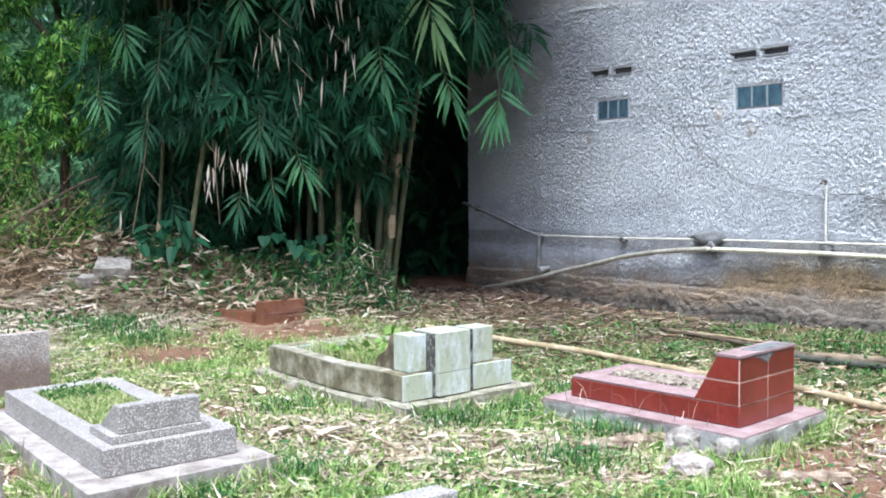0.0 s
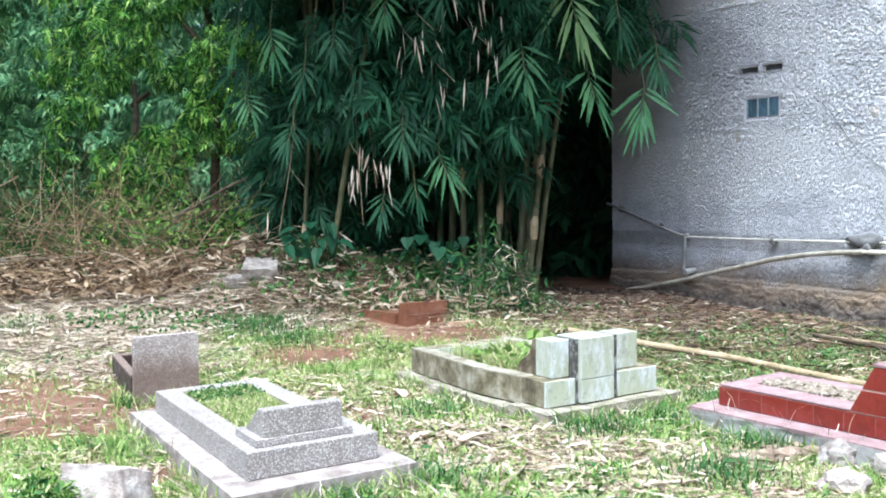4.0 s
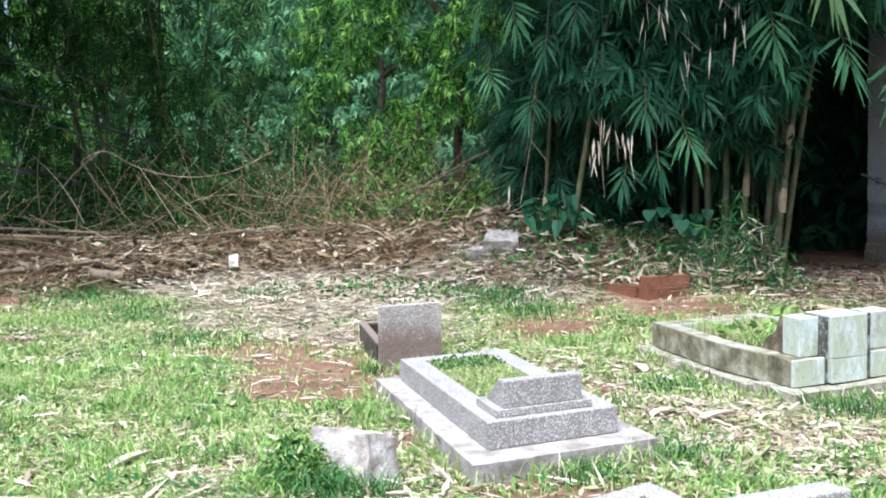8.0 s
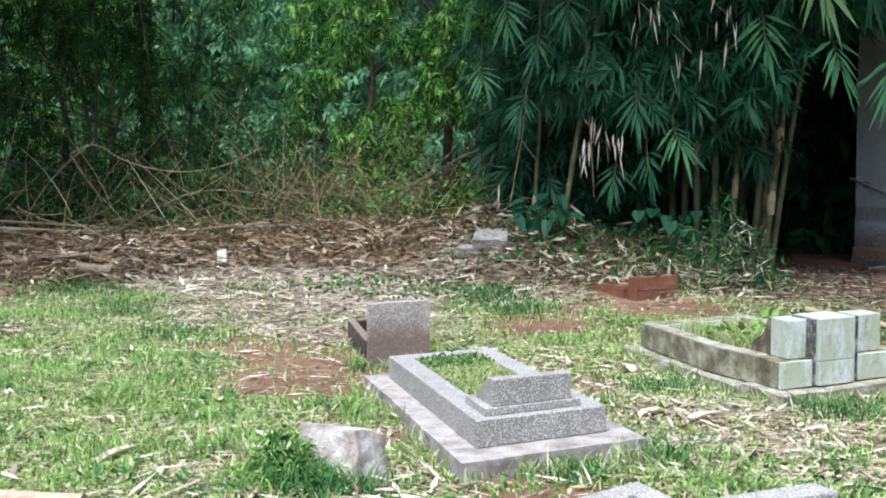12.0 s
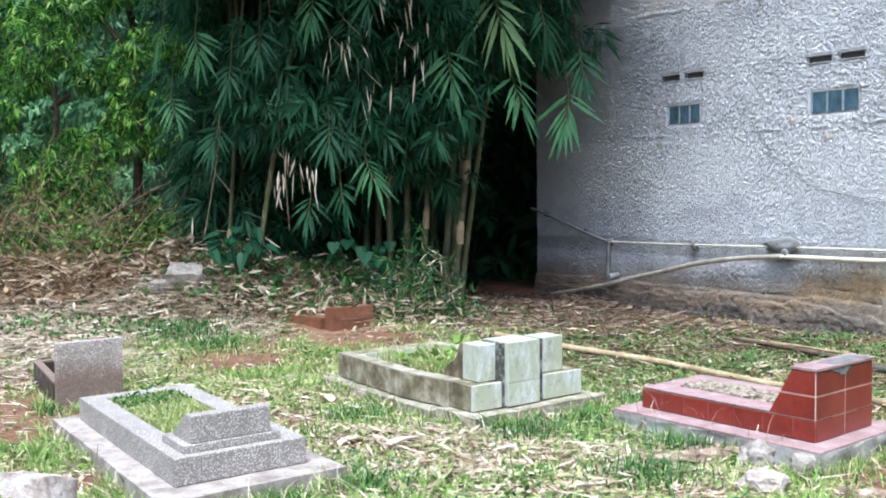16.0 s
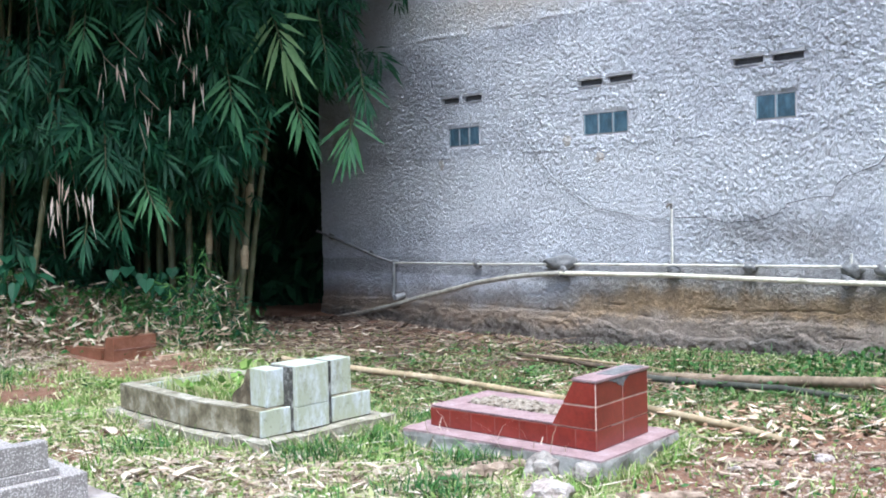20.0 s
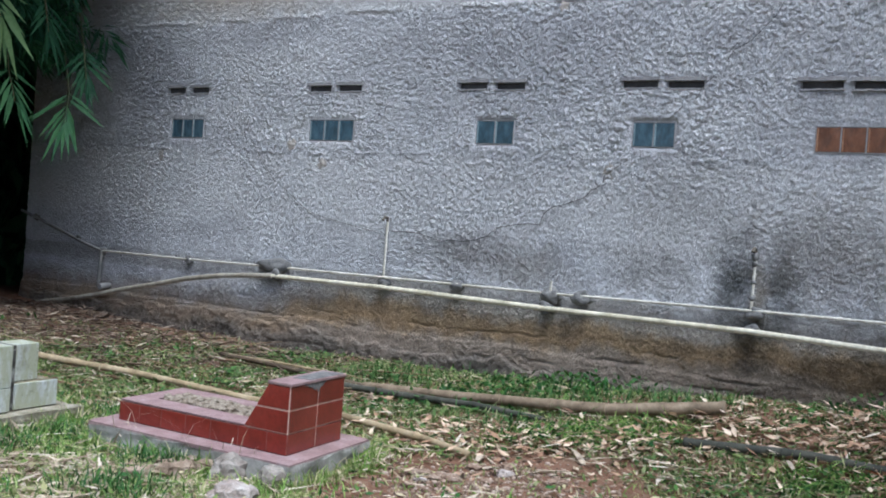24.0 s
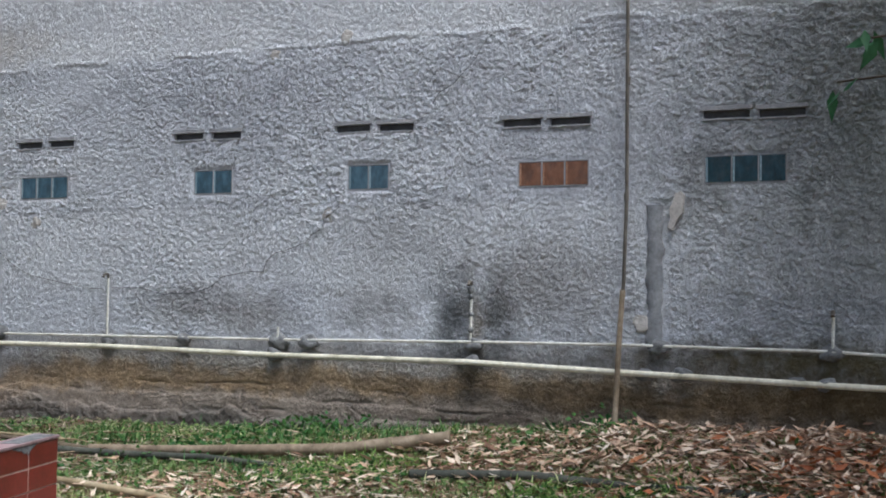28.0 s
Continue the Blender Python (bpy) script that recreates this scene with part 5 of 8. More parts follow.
lying("bamboo_pole", "split yellowish bamboo lath lying on a pole", [(2.95, 9.9, 0.03), (2.5, 10.75, 0.03), (2.15, 11.4, 0.02)], 0.013, M["bamboo_dry"], 0.8, 0.35, G)
lying("bamboo_pole", "dark mouldy bamboo pole half sunk in grass", [(2.6, 9.75, 0.03), (3.12, 8.98, 0.03), (3.5, 8.4, 0.03), (3.84, 7.9, 0.0)], 0.028, M["bamboo_dark"], 0.8, 0.3, G)
lying("bamboo_pole", "dark mouldy bamboo pole lying in brown leaves", [(4.38, 6.9, 0.02), (4.89, 6.28, 0.02), (5.31, 5.7, 0), (5.65, 5.15, 0), (6.0, 4.5, 0)], 0.032, M["bamboo_dark"], 0.85, 0.3, G)
lying("bamboo_pole", "thin pale bamboo stick lying near the corner", [(-0.6, 12.4, 0.0), (0.3, 12.9, 0.0), (1.1, 12.2, 0.0)], 0.015, M["bamboo_dry"], 0.8, 0.3, G)
for k, (a, b, up) in enumerate([((-4.6, 4.58), (-3.62, 4.32), 0.06), ((-4.9, 4.08), (-2.9, 4.31), 0.03), ((-4.5, 4.26), (-2.95, 4.15), 0.0), ((-4.4, 3.98), (-3.1, 3.93), 0.02)]):
    lying("bamboo_section", "thick bleached cut bamboo section lying on grass", [(*a, up), (*b, up)], 0.043, M["bamboo_pale"], 0.9, 0.33, "cut bamboo sections", 28)

def rotten_log(a, b, r, seed, label):
    """A short decayed piece of wood, split and uneven along its length."""
    r2 = np.random.RandomState(seed)
    k = 14
    a, b = Vector((*a, 0)), Vector((*b, 0))
    pts = []
    for i in range(k):
        q = a.lerp(b, i / (k - 1))
        q += Vector((r2.normal(0, 0.01), r2.normal(0, 0.01), 0))
        q.z = gz(q.x, q.y) + r * 0.7
        pts.append(q)
    v, f = tube(pts, r * r2.uniform(0.65, 1.2, k) * np.interp(np.arange(k), [0, 2, k - 3, k - 1], [0.45, 1, 1, 0.35]), 11)
    v = v + r2.normal(0, r * 0.1, v.shape)
    tagged(part("dead_branch", mesh_any("dead_branch", v, f), M["rotten"]), label, "dead branch", "dead branches")


rotten_log((0.72, 6.46), (1.36, 6.74), 0.05, 1, "rotten pale branch lying in grass before the slab")
rotten_log((0.95, 6.72), (1.25, 6.92), 0.035, 2, "rotten brown branch end beside the slab")
rotten_log((0.28, 6.44), (0.7, 7.25), 0.018, 3, "long thin bleached stick lying in the grass")
rotten_log((1.5, 5.75), (1.95, 5.72), 0.04, 4, "flat weathered wood piece on the ground")

# ---- stones ----
def loose_stone(k, x, y, r, sq, mat, label):
    bm = lump((x, y, gz(x, y) + r * sq[2] * 0.6), r, 60 + 3 * k, 0.45, 4 if r > 0.1 else 3, sq)
    tagged(part("stone", bm, M[mat], shade=r > 0.15), label, "stone", "loose stones")


for k, row in enumerate([
    (1.33, 6.55, 0.085, (1.2, 0.9, 1.0), "rock", "grey broken rubble stone beside the slab"),
    (1.52, 6.33, 0.08, (1.2, 0.9, 0.95), "rock", "grey broken rubble stone beside the slab"),
    (1.24, 5.95, 0.09, (1.3, 1.0, 0.8), "white_rock", "pale broken stone in the grass"),
    (2.55, 6.55, 0.05, (1.2, 1, 0.6), "warm_rock", "small dusty stone on bare soil"),
    (3.2, 6.35, 0.05, (1.3, 1, 0.5), "warm_rock", "small dusty stone on bare soil"),
    (1.94, 5.8, 0.055, (1.3, 1, 0.6), "warm_rock", "small dusty stone on bare soil"),
    (2.2, 6.2, 0.03, (1.3, 1, 0.5), "warm_rock", "small dusty stone on bare soil")]):
    loose_stone(k, *row)
for k, (x, y, r, mat) in enumerate([
    (2.48, 6.68, 0.042, "warm_rock"),
    (2.6, 6.5, 0.049, "warm_rock"),
    (2.72, 6.62, 0.032, "warm_rock"),
    (2.86, 6.79, 0.038, "warm_rock"),
    (2.98, 6.6, 0.042, "white_rock"),
    (2.31, 6.4, 0.035, "warm_rock"),
    (3.1, 6.8, 0.035, "warm_rock"),
    (2.42, 6.52, 0.028, "white_rock"),
    (2.8, 6.45, 0.028, "warm_rock")]):
    loose_stone(20 + k, x, y, r, (1.3, 1.0, 0.6), mat, "pale dusty rubble piece on bare soil")


def inside(p, x, y, a0, a1, b0, b1):
    dx, dy = x - p.o.x, y - p.o.y
    det = p.u.x * p.v.y - p.u.y * p.v.x
    a, b = (dx * p.v.y - dy * p.v.x) / det, (p.u.x * dy - p.u.y * dx) / det
    return (a > a0) & (a < a1) & (b > b0) & (b < b1)


# pebbles and crumbs of rubble round the bare soil beside the red grave
def scattered_pebbles(n, places, seed):
    r2 = np.random.RandomState(seed)
    ico = bmesh.new()
    bmesh.ops.create_icosphere(ico, subdivisions=1, radius=1)
    bv, bf = np.array([list(v.co) for v in ico.verts]), np.array([[v.index for v in f.verts] for f in ico.faces])
    ico.free()
    pick = r2.randint(0, len(places), n)
    c = np.array([places[q][:2] for q in pick]) + r2.normal(0, 1, (n, 2)) * np.array([places[q][2] for q in pick])[:, None] * 0.5
    keep = ~inside(P_RED, c[:, 0], c[:, 1], -0.27, 1.27, -0.11, 1.11)
    c = c[keep]
    n = len(c)
    size = 0.003 + 0.016 * r2.rand(n) ** 4.0
    turn = r2.uniform(0, 6.28, n)
    shape = bv[None] * (r2.uniform(0.8, 1.5, (n, 1, 3)) * (1, 0.8, 0.55)) * r2.uniform(0.8, 1.2, (n, len(bv), 1)) * size[:, None, None]
    ca, sa = np.cos(turn)[:, None], np.sin(turn)[:, None]
    v = np.stack([shape[..., 0] * ca - shape[..., 1] * sa + c[:, :1], shape[..., 0] * sa + shape[..., 1] * ca + c[:, 1:], shape[..., 2] + (lift(c[:, 0], c[:, 1]) + size * 0.25)[:, None]], -1)
    return mesh_np("gravel", v.reshape(-1, 3), (np.arange(n)[:, None, None] * len(bv) + bf[None]).reshape(-1, 3))


tagged(part("gravel", scattered_pebbles(4200, [(2.9, 6.2, 0.9), (2.6, 6.0, 0.9), (2.75, 6.35, 0.6), (2.5, 6.6, 0.35), (2.3, 5.95, 0.5), (3.0, 5.9, 0.6), (1.5, 6.0, 0.5), (3.1, 6.7, 0.4)], 72), M["pebble_pale"]), "pale pebbles and rubble crumbs on bare soil", "gravel", kind="stuff")


def slab_chunk(c, size, tilt, turn, seed):
    """A broken flat piece of concrete, lying tilted."""
    m = Matrix.Translation(c) @ Matrix.Rotation(turn, 4, "Z") @ Matrix.Rotation(tilt, 4, "X")
    a, b, h = size
    bm = hexa(bmesh.new(), [m @ Vector((x * a * (1 - 0.25 * (z > 0) * (x > 0)), y * b, z * h)) for z in (-0.5, 0.5) for x, y in ((-0.5, -0.4), (0.45, -0.5), (0.5, 0.5), (-0.35, 0.5))])
    bmesh.ops.subdivide_edges(bm, edges=bm.edges[:], cuts=7, use_grid_fill=True)
    for v in bm.verts:
        v.co += Vector((noise.noise(v.co * 9 + Vector((seed, 0, 0))), noise.noise(v.co * 9 + Vector((0, seed, 0))), noise.noise(v.co * 9 + Vector((0, 0, seed))))) * 0.018
    return bm


for k, (x, y, up, size, tilt, turn) in enumerate([(-3.44, 12.98, 0.08, (0.46, 0.34, 0.2), 0.35, 0.35), (-3.68, 12.8, 0.05, (0.2, 0.16, 0.16), 0.3, -0.4)]):
    tagged(part("stone", slab_chunk((x, y, gz(x, y) + up), size, tilt, turn, 5 * k), M["rock"]), "grey broken concrete chunk on the debris mound", "stone", "loose stones")

tagged(part("stone", slab_chunk((-2.16, 5.33, 0.08), (0.44, 0.2, 0.27), -0.25, -0.35, 31), M["white_rock"]), "large lime-washed broken stone in the weeds", "stone", "loose stones")

stump = thing("post_stump", (-6.6, 12.75, gz(-6.6, 12.75)), "short brown stump with a small white plate", "stump")
z = gz(-6.6, 12.75)
part("stub", pipe([(-6.66, 12.78, z - 0.05), (-6.64, 12.76, z + 0.2)], 0.05), M["bark"], stump)
bm = hexa(bmesh.new(), [(-6.6 + a * 0.11, 12.7 + b, z + 0.08 + c + a * 0.02) for c in (0, 0.15) for a, b in ((-0.5, 0), (0.5, 0.02), (0.5, 0.04), (-0.5, 0.02))], 0.003)
part("plate", bm, M["pvc"], stump, "small white plate")


# ---- foliage ----
def leaves_np(base, way, side, length, width, droop):
    """Arrays of folded pointed leaves, five corners each."""
    way = way / np.linalg.norm(way, axis=1)[:, None]
    side = side - way * (side * way).sum(1)[:, None]
    side /= np.linalg.norm(side, axis=1)[:, None] + 1e-9
    nrm = np.cross(way, side)
    L, W = length[:, None], width[:, None]
    drop = np.zeros_like(base)
    drop[:, 2] = -droop * length
    mid = base + way * L * 0.38 + drop * 0.25
    v = np.stack([base, mid + side * W / 2, mid - side * W / 2, base + way * L + drop, mid - nrm * W * 0.16], 1)
    n = len(base)
    tri = np.array([[0, 4, 1], [0, 2, 4], [1, 4, 3], [4, 2, 3]])
    f = (np.arange(n)[:, None, None] * 5 + tri[None]).reshape(-1, 3)
    return v.reshape(-1, 3), f


def sprays(rnd, at, axis, size, k=8, fan=1.15, width=0.15, droop=0.35, flat=False):
    """Fans of k leaves at each place, along the axis of each."""
    n = len(at)
    axis = axis / np.linalg.norm(axis, axis=1)[:, None]
    side = np.cross(axis, rnd.normal(0, 0.35, (n, 3)) + (0, -1, 0) if flat else rnd.normal(size=(n, 3)))
    side /= np.linalg.norm(side, axis=1)[:, None]
    nrm = np.cross(axis, side)
    ang = np.linspace(-fan, fan, k)[None] + rnd.normal(0, 0.1, (n, k))
    step = (1 - np.abs(np.linspace(-1, 1, k)))[None, :, None] * size[:, None, None] * 0.9
    way = axis[:, None] * np.cos(ang)[..., None] + side[:, None] * np.sin(ang)[..., None] + rnd.normal(0, 0.08, (n, k, 3))
    base = at[:, None] + axis[:, None] * step
    sd = np.cross(way, nrm[:, None] + rnd.normal(0, 0.25, (n, k, 3)))
    ln = size[:, None] * rnd.uniform(0.75, 1.15, (n, k))
    return leaves_np(base.reshape(-1, 3), way.reshape(-1, 3), sd.reshape(-1, 3), ln.ravel(), ln.ravel() * width, droop)


def drooping(rnd, n, out=None, down=0.9):
    a = rnd.normal(0, 0.6, (n, 3))
    if out is not None:
        a += out
    a[:, 2] = -down * np.abs(rnd.normal(1, 0.35, n))
    return a


def culm(parent, base, tip, bend, radius, mat, joint=0.34):
    a, b = Vector(base), Vector(tip)
    n = max(4, int((b - a).length / joint))
    pts, rad = [], []
    for i in range(n):
        for f, r in ((0.0, 1.0), (0.05, 1.12), (0.1, 1.0), (0.55, 0.97)):
            t = (i + f) / n
            q = a.lerp(b, t) + Vector(bend) * (t * t)
            pts.append(q), rad.append(radius * r * (1 - 0.55 * t))
    v, f = tube(pts, rad, 8, False)
    return part("culm", mesh_np("culm", v, f), mat, parent, shade=True)


rnd = np.random.RandomState(11)
clump = thing("bamboo_clump", (-2.0, 14.8, gz(-2, 14.8)), "tall dense green bamboo clump with drooping leaf fans", "bamboo")
spots = [(-1.5, 14.4, 0.045), (-3.05, 14.2, 0.035), (-0.95, 15.1, 0.05), (-1.7, 14.9, 0.05), (-2.0, 14.6, 0.04), (-2.5, 14.8, 0.04), (-3.3, 14.7, 0.04)]
spots += [(rnd.uniform(-3.8, -0.6), rnd.uniform(15.5, 17.0), rnd.uniform(0.03, 0.05)) for _ in range(20)]
for x, y, r in spots:
    z = gz(x, y) - 0.08
    lean = ((x + 2) * 0.14 + rnd.normal(0, 0.12), (y - 15.2) * 0.25 + rnd.normal(0, 0.15))
    culm(clump, (x, y, z), (x + lean[0], y + lean[1], 7.6 + rnd.rand()), (lean[0] * 2, lean[1] * 2 - 0.5, -0.6), r, M["culm"])
# the foremost culms, bare low down, with dry sheaths at some joints
for x, y, r, dx, sheaths in ((-1.31, 13.92, 0.04, -0.1, (1.6,)), (-1.13, 13.98, 0.042, 0.02, ()), (-0.95, 14.05, 0.036, 0.25, (1.22,)),
                             (-0.72, 14.04, 0.045, 0.45, ()), (-0.6, 13.95, 0.042, 0.62, (1.04, 1.74)), (-0.53, 14.15, 0.038, 0.75, ()), (-0.66, 14.4, 0.045, 0.5, ()), (-2.75, 13.3, 0.034, 0.85, ()), (-3.12, 13.6, 0.026, 0.3, (1.0,))):
    z = gz(x, y) - 0.1
    stem = culm(clump, (x, y, z), (x + dx, y + 0.35, 7.0), (dx * 0.5, -0.3, -0.4), r, M["culm_pale"])
    for h in sheaths:
        t = (h - z) / (7.0 - z)
        q = Vector((x + dx * t + 0.5 * dx * t * t, y + 0.35 * t - 0.012, h))
        v, f = tube([q - Vector((0, 0, 0.13)), q - Vector((0, 0, 0.05)), q + Vector((0.004, -0.004, 0.07)), q + Vector((0.018, -0.02, 0.14))], [r * 1.02, r * 1.12, r * 1.16, r * 0.6], 9, False)
        part("sheath", mesh_any("sheath", v, f), M["bamboo_dry"], stem, "straw-coloured dry culm sheath", shade=True)


def cloud(rnd, n, lo, hi, keep=None):
    p = rnd.uniform(lo, hi, (n, 3))
    return p if keep is None else p[keep(p)]


def clear_of_wall(p, d):
    return WD - (WN.x * p[:, 0] + WN.y * p[:, 1]) > d


front = cloud(rnd, 5400, (-3.9, 12.7, 0.6), (1.6, 15.0, 5.2), lambda p: (clear_of_wall(p, 0.35) & (p[:, 2] > 1.2 + 0.35 * np.sin(p[:, 0] * 2.3) + 0.75 * smooth((p[:, 0] + 1.9) / 1.0) + 0.8 * smooth((p[:, 0] + 0.5) / 0.6))
              & (p[:, 1] > 13.0 + 0.5 * np.abs(p[:, 0] + 2) - 0.45 * (p[:, 2] - 1.5)) & (vnoise(p[:, 0], p[:, 2], 0.42, 41) > 0.42)))
half = rnd.rand(len(front)) < 0.4
for which, k, fan, wide, flat in ((half, 9, 1.25, 0.16, True), (~half, 7, 1.1, 0.19, False)):
    at = front[which]
    way = drooping(rnd, len(at), (0.4 * np.sign(at[:, :1] + 2 + rnd.normal(0, 1.5, (len(at), 1))) * (1, 0, 0) + (0, -0.45, 0)), 0.6)
    v, f = sprays(rnd, at, way, 0.115 + 0.17 * rnd.rand(len(at)) ** 1.8, k, fan, wide, 0.35, flat)
    tagged(part("foliage", mesh_np("foliage", v, f), M["bamboo_leaf"], clump, "dense dark green leaves"), kind="stuff")
veil = cloud(rnd, 1200, (-2.6, 13.1, 1.95), (0.3, 13.9, 5.0), lambda p: clear_of_wall(p, 0.6) & (p[:, 2] > 1.9 + 0.35 * vnoise(p[:, 0], p[:, 1], 0.3, 44) + 1.0 * smooth((p[:, 0] + 0.45) / 0.5)))
v, f = sprays(rnd, veil, drooping(rnd, len(veil), (0.1, -0.4, 0), 0.6), 0.13 + 0.17 * rnd.rand(len(veil)) ** 1.5, 8, 1.15, 0.16, 0.35)
tagged(part("foliage", mesh_np("foliage", v, f), M["bamboo_leaf"], clump, "dark leaves over the bare culms"), kind="stuff")
deep = cloud(rnd, 3600, (-3.7, 14.6, 1.8), (0.6, 18.5, 9.5), lambda p: (p[:, 0] < 0.2) & (p[:, 2] > 1.8 + 1.8 * smooth((p[:, 0] + 0.9) / 0.6)))
v, f = sprays(rnd, deep, drooping(rnd, len(deep)), rnd.uniform(0.4, 0.6, len(deep)), 7, 1.2, 0.2)
tagged(part("foliage", mesh_np("foliage", v, f), M["bamboo_leaf"], clump, "dark inner leaves"), kind="stuff")
# crown added above the view to shade the clump
over = cloud(rnd, 9300, (-4.2, 10.4, 4.7), (1.2, 16.0, 9.5), lambda p: clear_of_wall(p, 0.5) & (p[:, 2] > 4.6 + 0.9 * (13.2 - p[:, 1]) + 0.95 * smooth(p[:, 0] + 0.3)))
v, f = sprays(rnd, over, drooping(rnd, len(over), (0, -0.3, 0)), rnd.uniform(0.35, 0.55, len(over)), 8, 1.2, 0.17)
tagged(part("foliage", mesh_np("foliage", v, f), M["bamboo_leaf"], clump, "overhead crown leaves added out of view for shade"), kind="stuff")

# low leaves between the culms
r6 = np.random.RandomState(15)
inner = cloud(r6, 1500, (-3.9, 13.9, 0.4), (-0.95, 15.2, 2.3), lambda p: (p[:, 2] > lift(p[:, 0], p[:, 1]) + 0.1) & (p[:, 1] > 14.0 + 0.35 * smooth((p[:, 0] + 1.9) / 0.6)) & (vnoise(p[:, 0], p[:, 2], 0.35, 47) > 0.38))
v, f = sprays(r6, inner, drooping(r6, len(inner), (0, -0.4, 0), 0.6), r6.uniform(0.13, 0.27, len(inner)), 8, 1.2, 0.17)
tagged(part("foliage", mesh_np("foliage", v, f), M["bamboo_leaf"], clump, "dim leaves between the culms"), kind="stuff")

# boughs that bow out over the house corner, added above the view to shade it
bough = cloud(rnd, 2600, (-13.8, 0.4, 5.0), (-10.3, 3.4, 8.8), lambda p: (p[:, 2] > 4.9 + 0.35 * p[:, 1] - 0.2) & (rnd.rand(len(p)) < 1.15 - smooth((p[:, 0] + 12.4) / 2.2)))
bough = np.array([list(wp(*q)) for q in bough])
v, f = sprays(rnd, bough, drooping(rnd, len(bough), (0, -0.3, 0)), rnd.uniform(0.3, 0.5, len(bough)), 8, 1.2, 0.17)
tagged(part("foliage", mesh_np("foliage", v, f), M["bamboo_leaf"], clump, "unseen boughs added to shade the house corner"), kind="stuff")

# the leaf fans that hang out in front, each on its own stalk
# last number: how much sunlight is put into a fan's colour
for k, (x, z, y, s, lit) in enumerate([(-0.11, 3.62, 13.05, 0.66, 2), (0.4, 3.45, 13.2, 0.5, 0), (0.09, 2.72, 13.05, 0.52, 1), (0.69, 2.55, 13.15, 0.5, 1), (0.82, 3.0, 13.3, 0.46, 0), (-0.6, 3.0, 13.05, 0.5, 1), (-1.48, 1.85, 12.95, 0.42, 1), (-1.87, 2.25, 12.95, 0.42, 0),
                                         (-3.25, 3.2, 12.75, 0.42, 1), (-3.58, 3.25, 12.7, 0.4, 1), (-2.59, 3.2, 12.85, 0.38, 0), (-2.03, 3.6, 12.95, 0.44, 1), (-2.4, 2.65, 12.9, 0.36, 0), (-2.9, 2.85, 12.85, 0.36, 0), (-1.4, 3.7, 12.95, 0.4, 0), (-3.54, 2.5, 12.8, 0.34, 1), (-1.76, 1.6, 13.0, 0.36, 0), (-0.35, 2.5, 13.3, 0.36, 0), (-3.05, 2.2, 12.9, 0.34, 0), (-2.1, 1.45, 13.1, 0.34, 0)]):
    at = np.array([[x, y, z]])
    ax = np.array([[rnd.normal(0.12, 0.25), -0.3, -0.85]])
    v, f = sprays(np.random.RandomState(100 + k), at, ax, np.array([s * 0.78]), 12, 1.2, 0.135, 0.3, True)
    fan = part("leaf_fan", mesh_np("leaf_fan", v, f), M[("bamboo_leaf", "bright_leaf", "sunny_fan")[lit]], clump, "brighter green hanging leaf fan" if lit else "")
    part("stalk", pipe([(x - 0.15, y + 0.9, z + 0.75), (x - 0.05, y + 0.35, z + 0.45), (x, y, z), (x + ax[0, 0] * s * 0.6, y - 0.2 * s, z - 0.6 * s)], 0.006, 5), M["culm"], fan)
# withered leaves that hang on dead branches
for k, (x, y, z, n) in enumerate([(-2.33, 12.85, 1.72, 18), (-1.75, 12.85, 2.95, 6), (-1.4, 12.85, 2.6, 6), (-1.02, 12.9, 2.95, 9), (-1.62, 12.9, 3.15, 3), (-0.92, 12.95, 3.5, 6), (-1.22, 12.95, 3.5, 5), (-3.1, 13.2, 1.5, 3)]):
    r2 = np.random.RandomState(200 + k)
    base = np.array([[x, y, z]]) + r2.normal(0, 1, (n, 3)) * (0.14, 0.08, 0.12)
    way = np.stack([r2.normal(0, 0.18, n), r2.normal(0, 0.15, n), -np.ones(n)], 1)
    v, f = leaves_np(base, way, r2.normal(size=(n, 3)), r2.uniform(0.16, 0.36, n), r2.uniform(0.014, 0.03, n), 0.05)
    dead = part("dead_leaves", mesh_np("dead_leaves", v, f), M["dry_leaf"], clump, "withered straw-coloured hanging leaves")
    part("branch", pipe([(x - 0.3, y + 0.7, z + 0.5), (x - 0.1, y + 0.2, z + 0.22), (x + 0.1, y, z + 0.02)], 0.005, 5), M["bamboo_brown"], dead)
for x0, z0, x1, z1 in ((-2.6, 3.9, -2.35, 1.1), (-2.35, 2.5, -2.2, 1.5), (-3.1, 2.4, -3.3, 1.0)):
    part("dead_stem", pipe([(x0, 13.3, z0), ((x0 + x1) / 2 + 0.03, 13.2, (z0 + z1) / 2), (x1, 13.2, z1)], 0.006, 5), M["bamboo_brown"], clump, "dry bare stem")


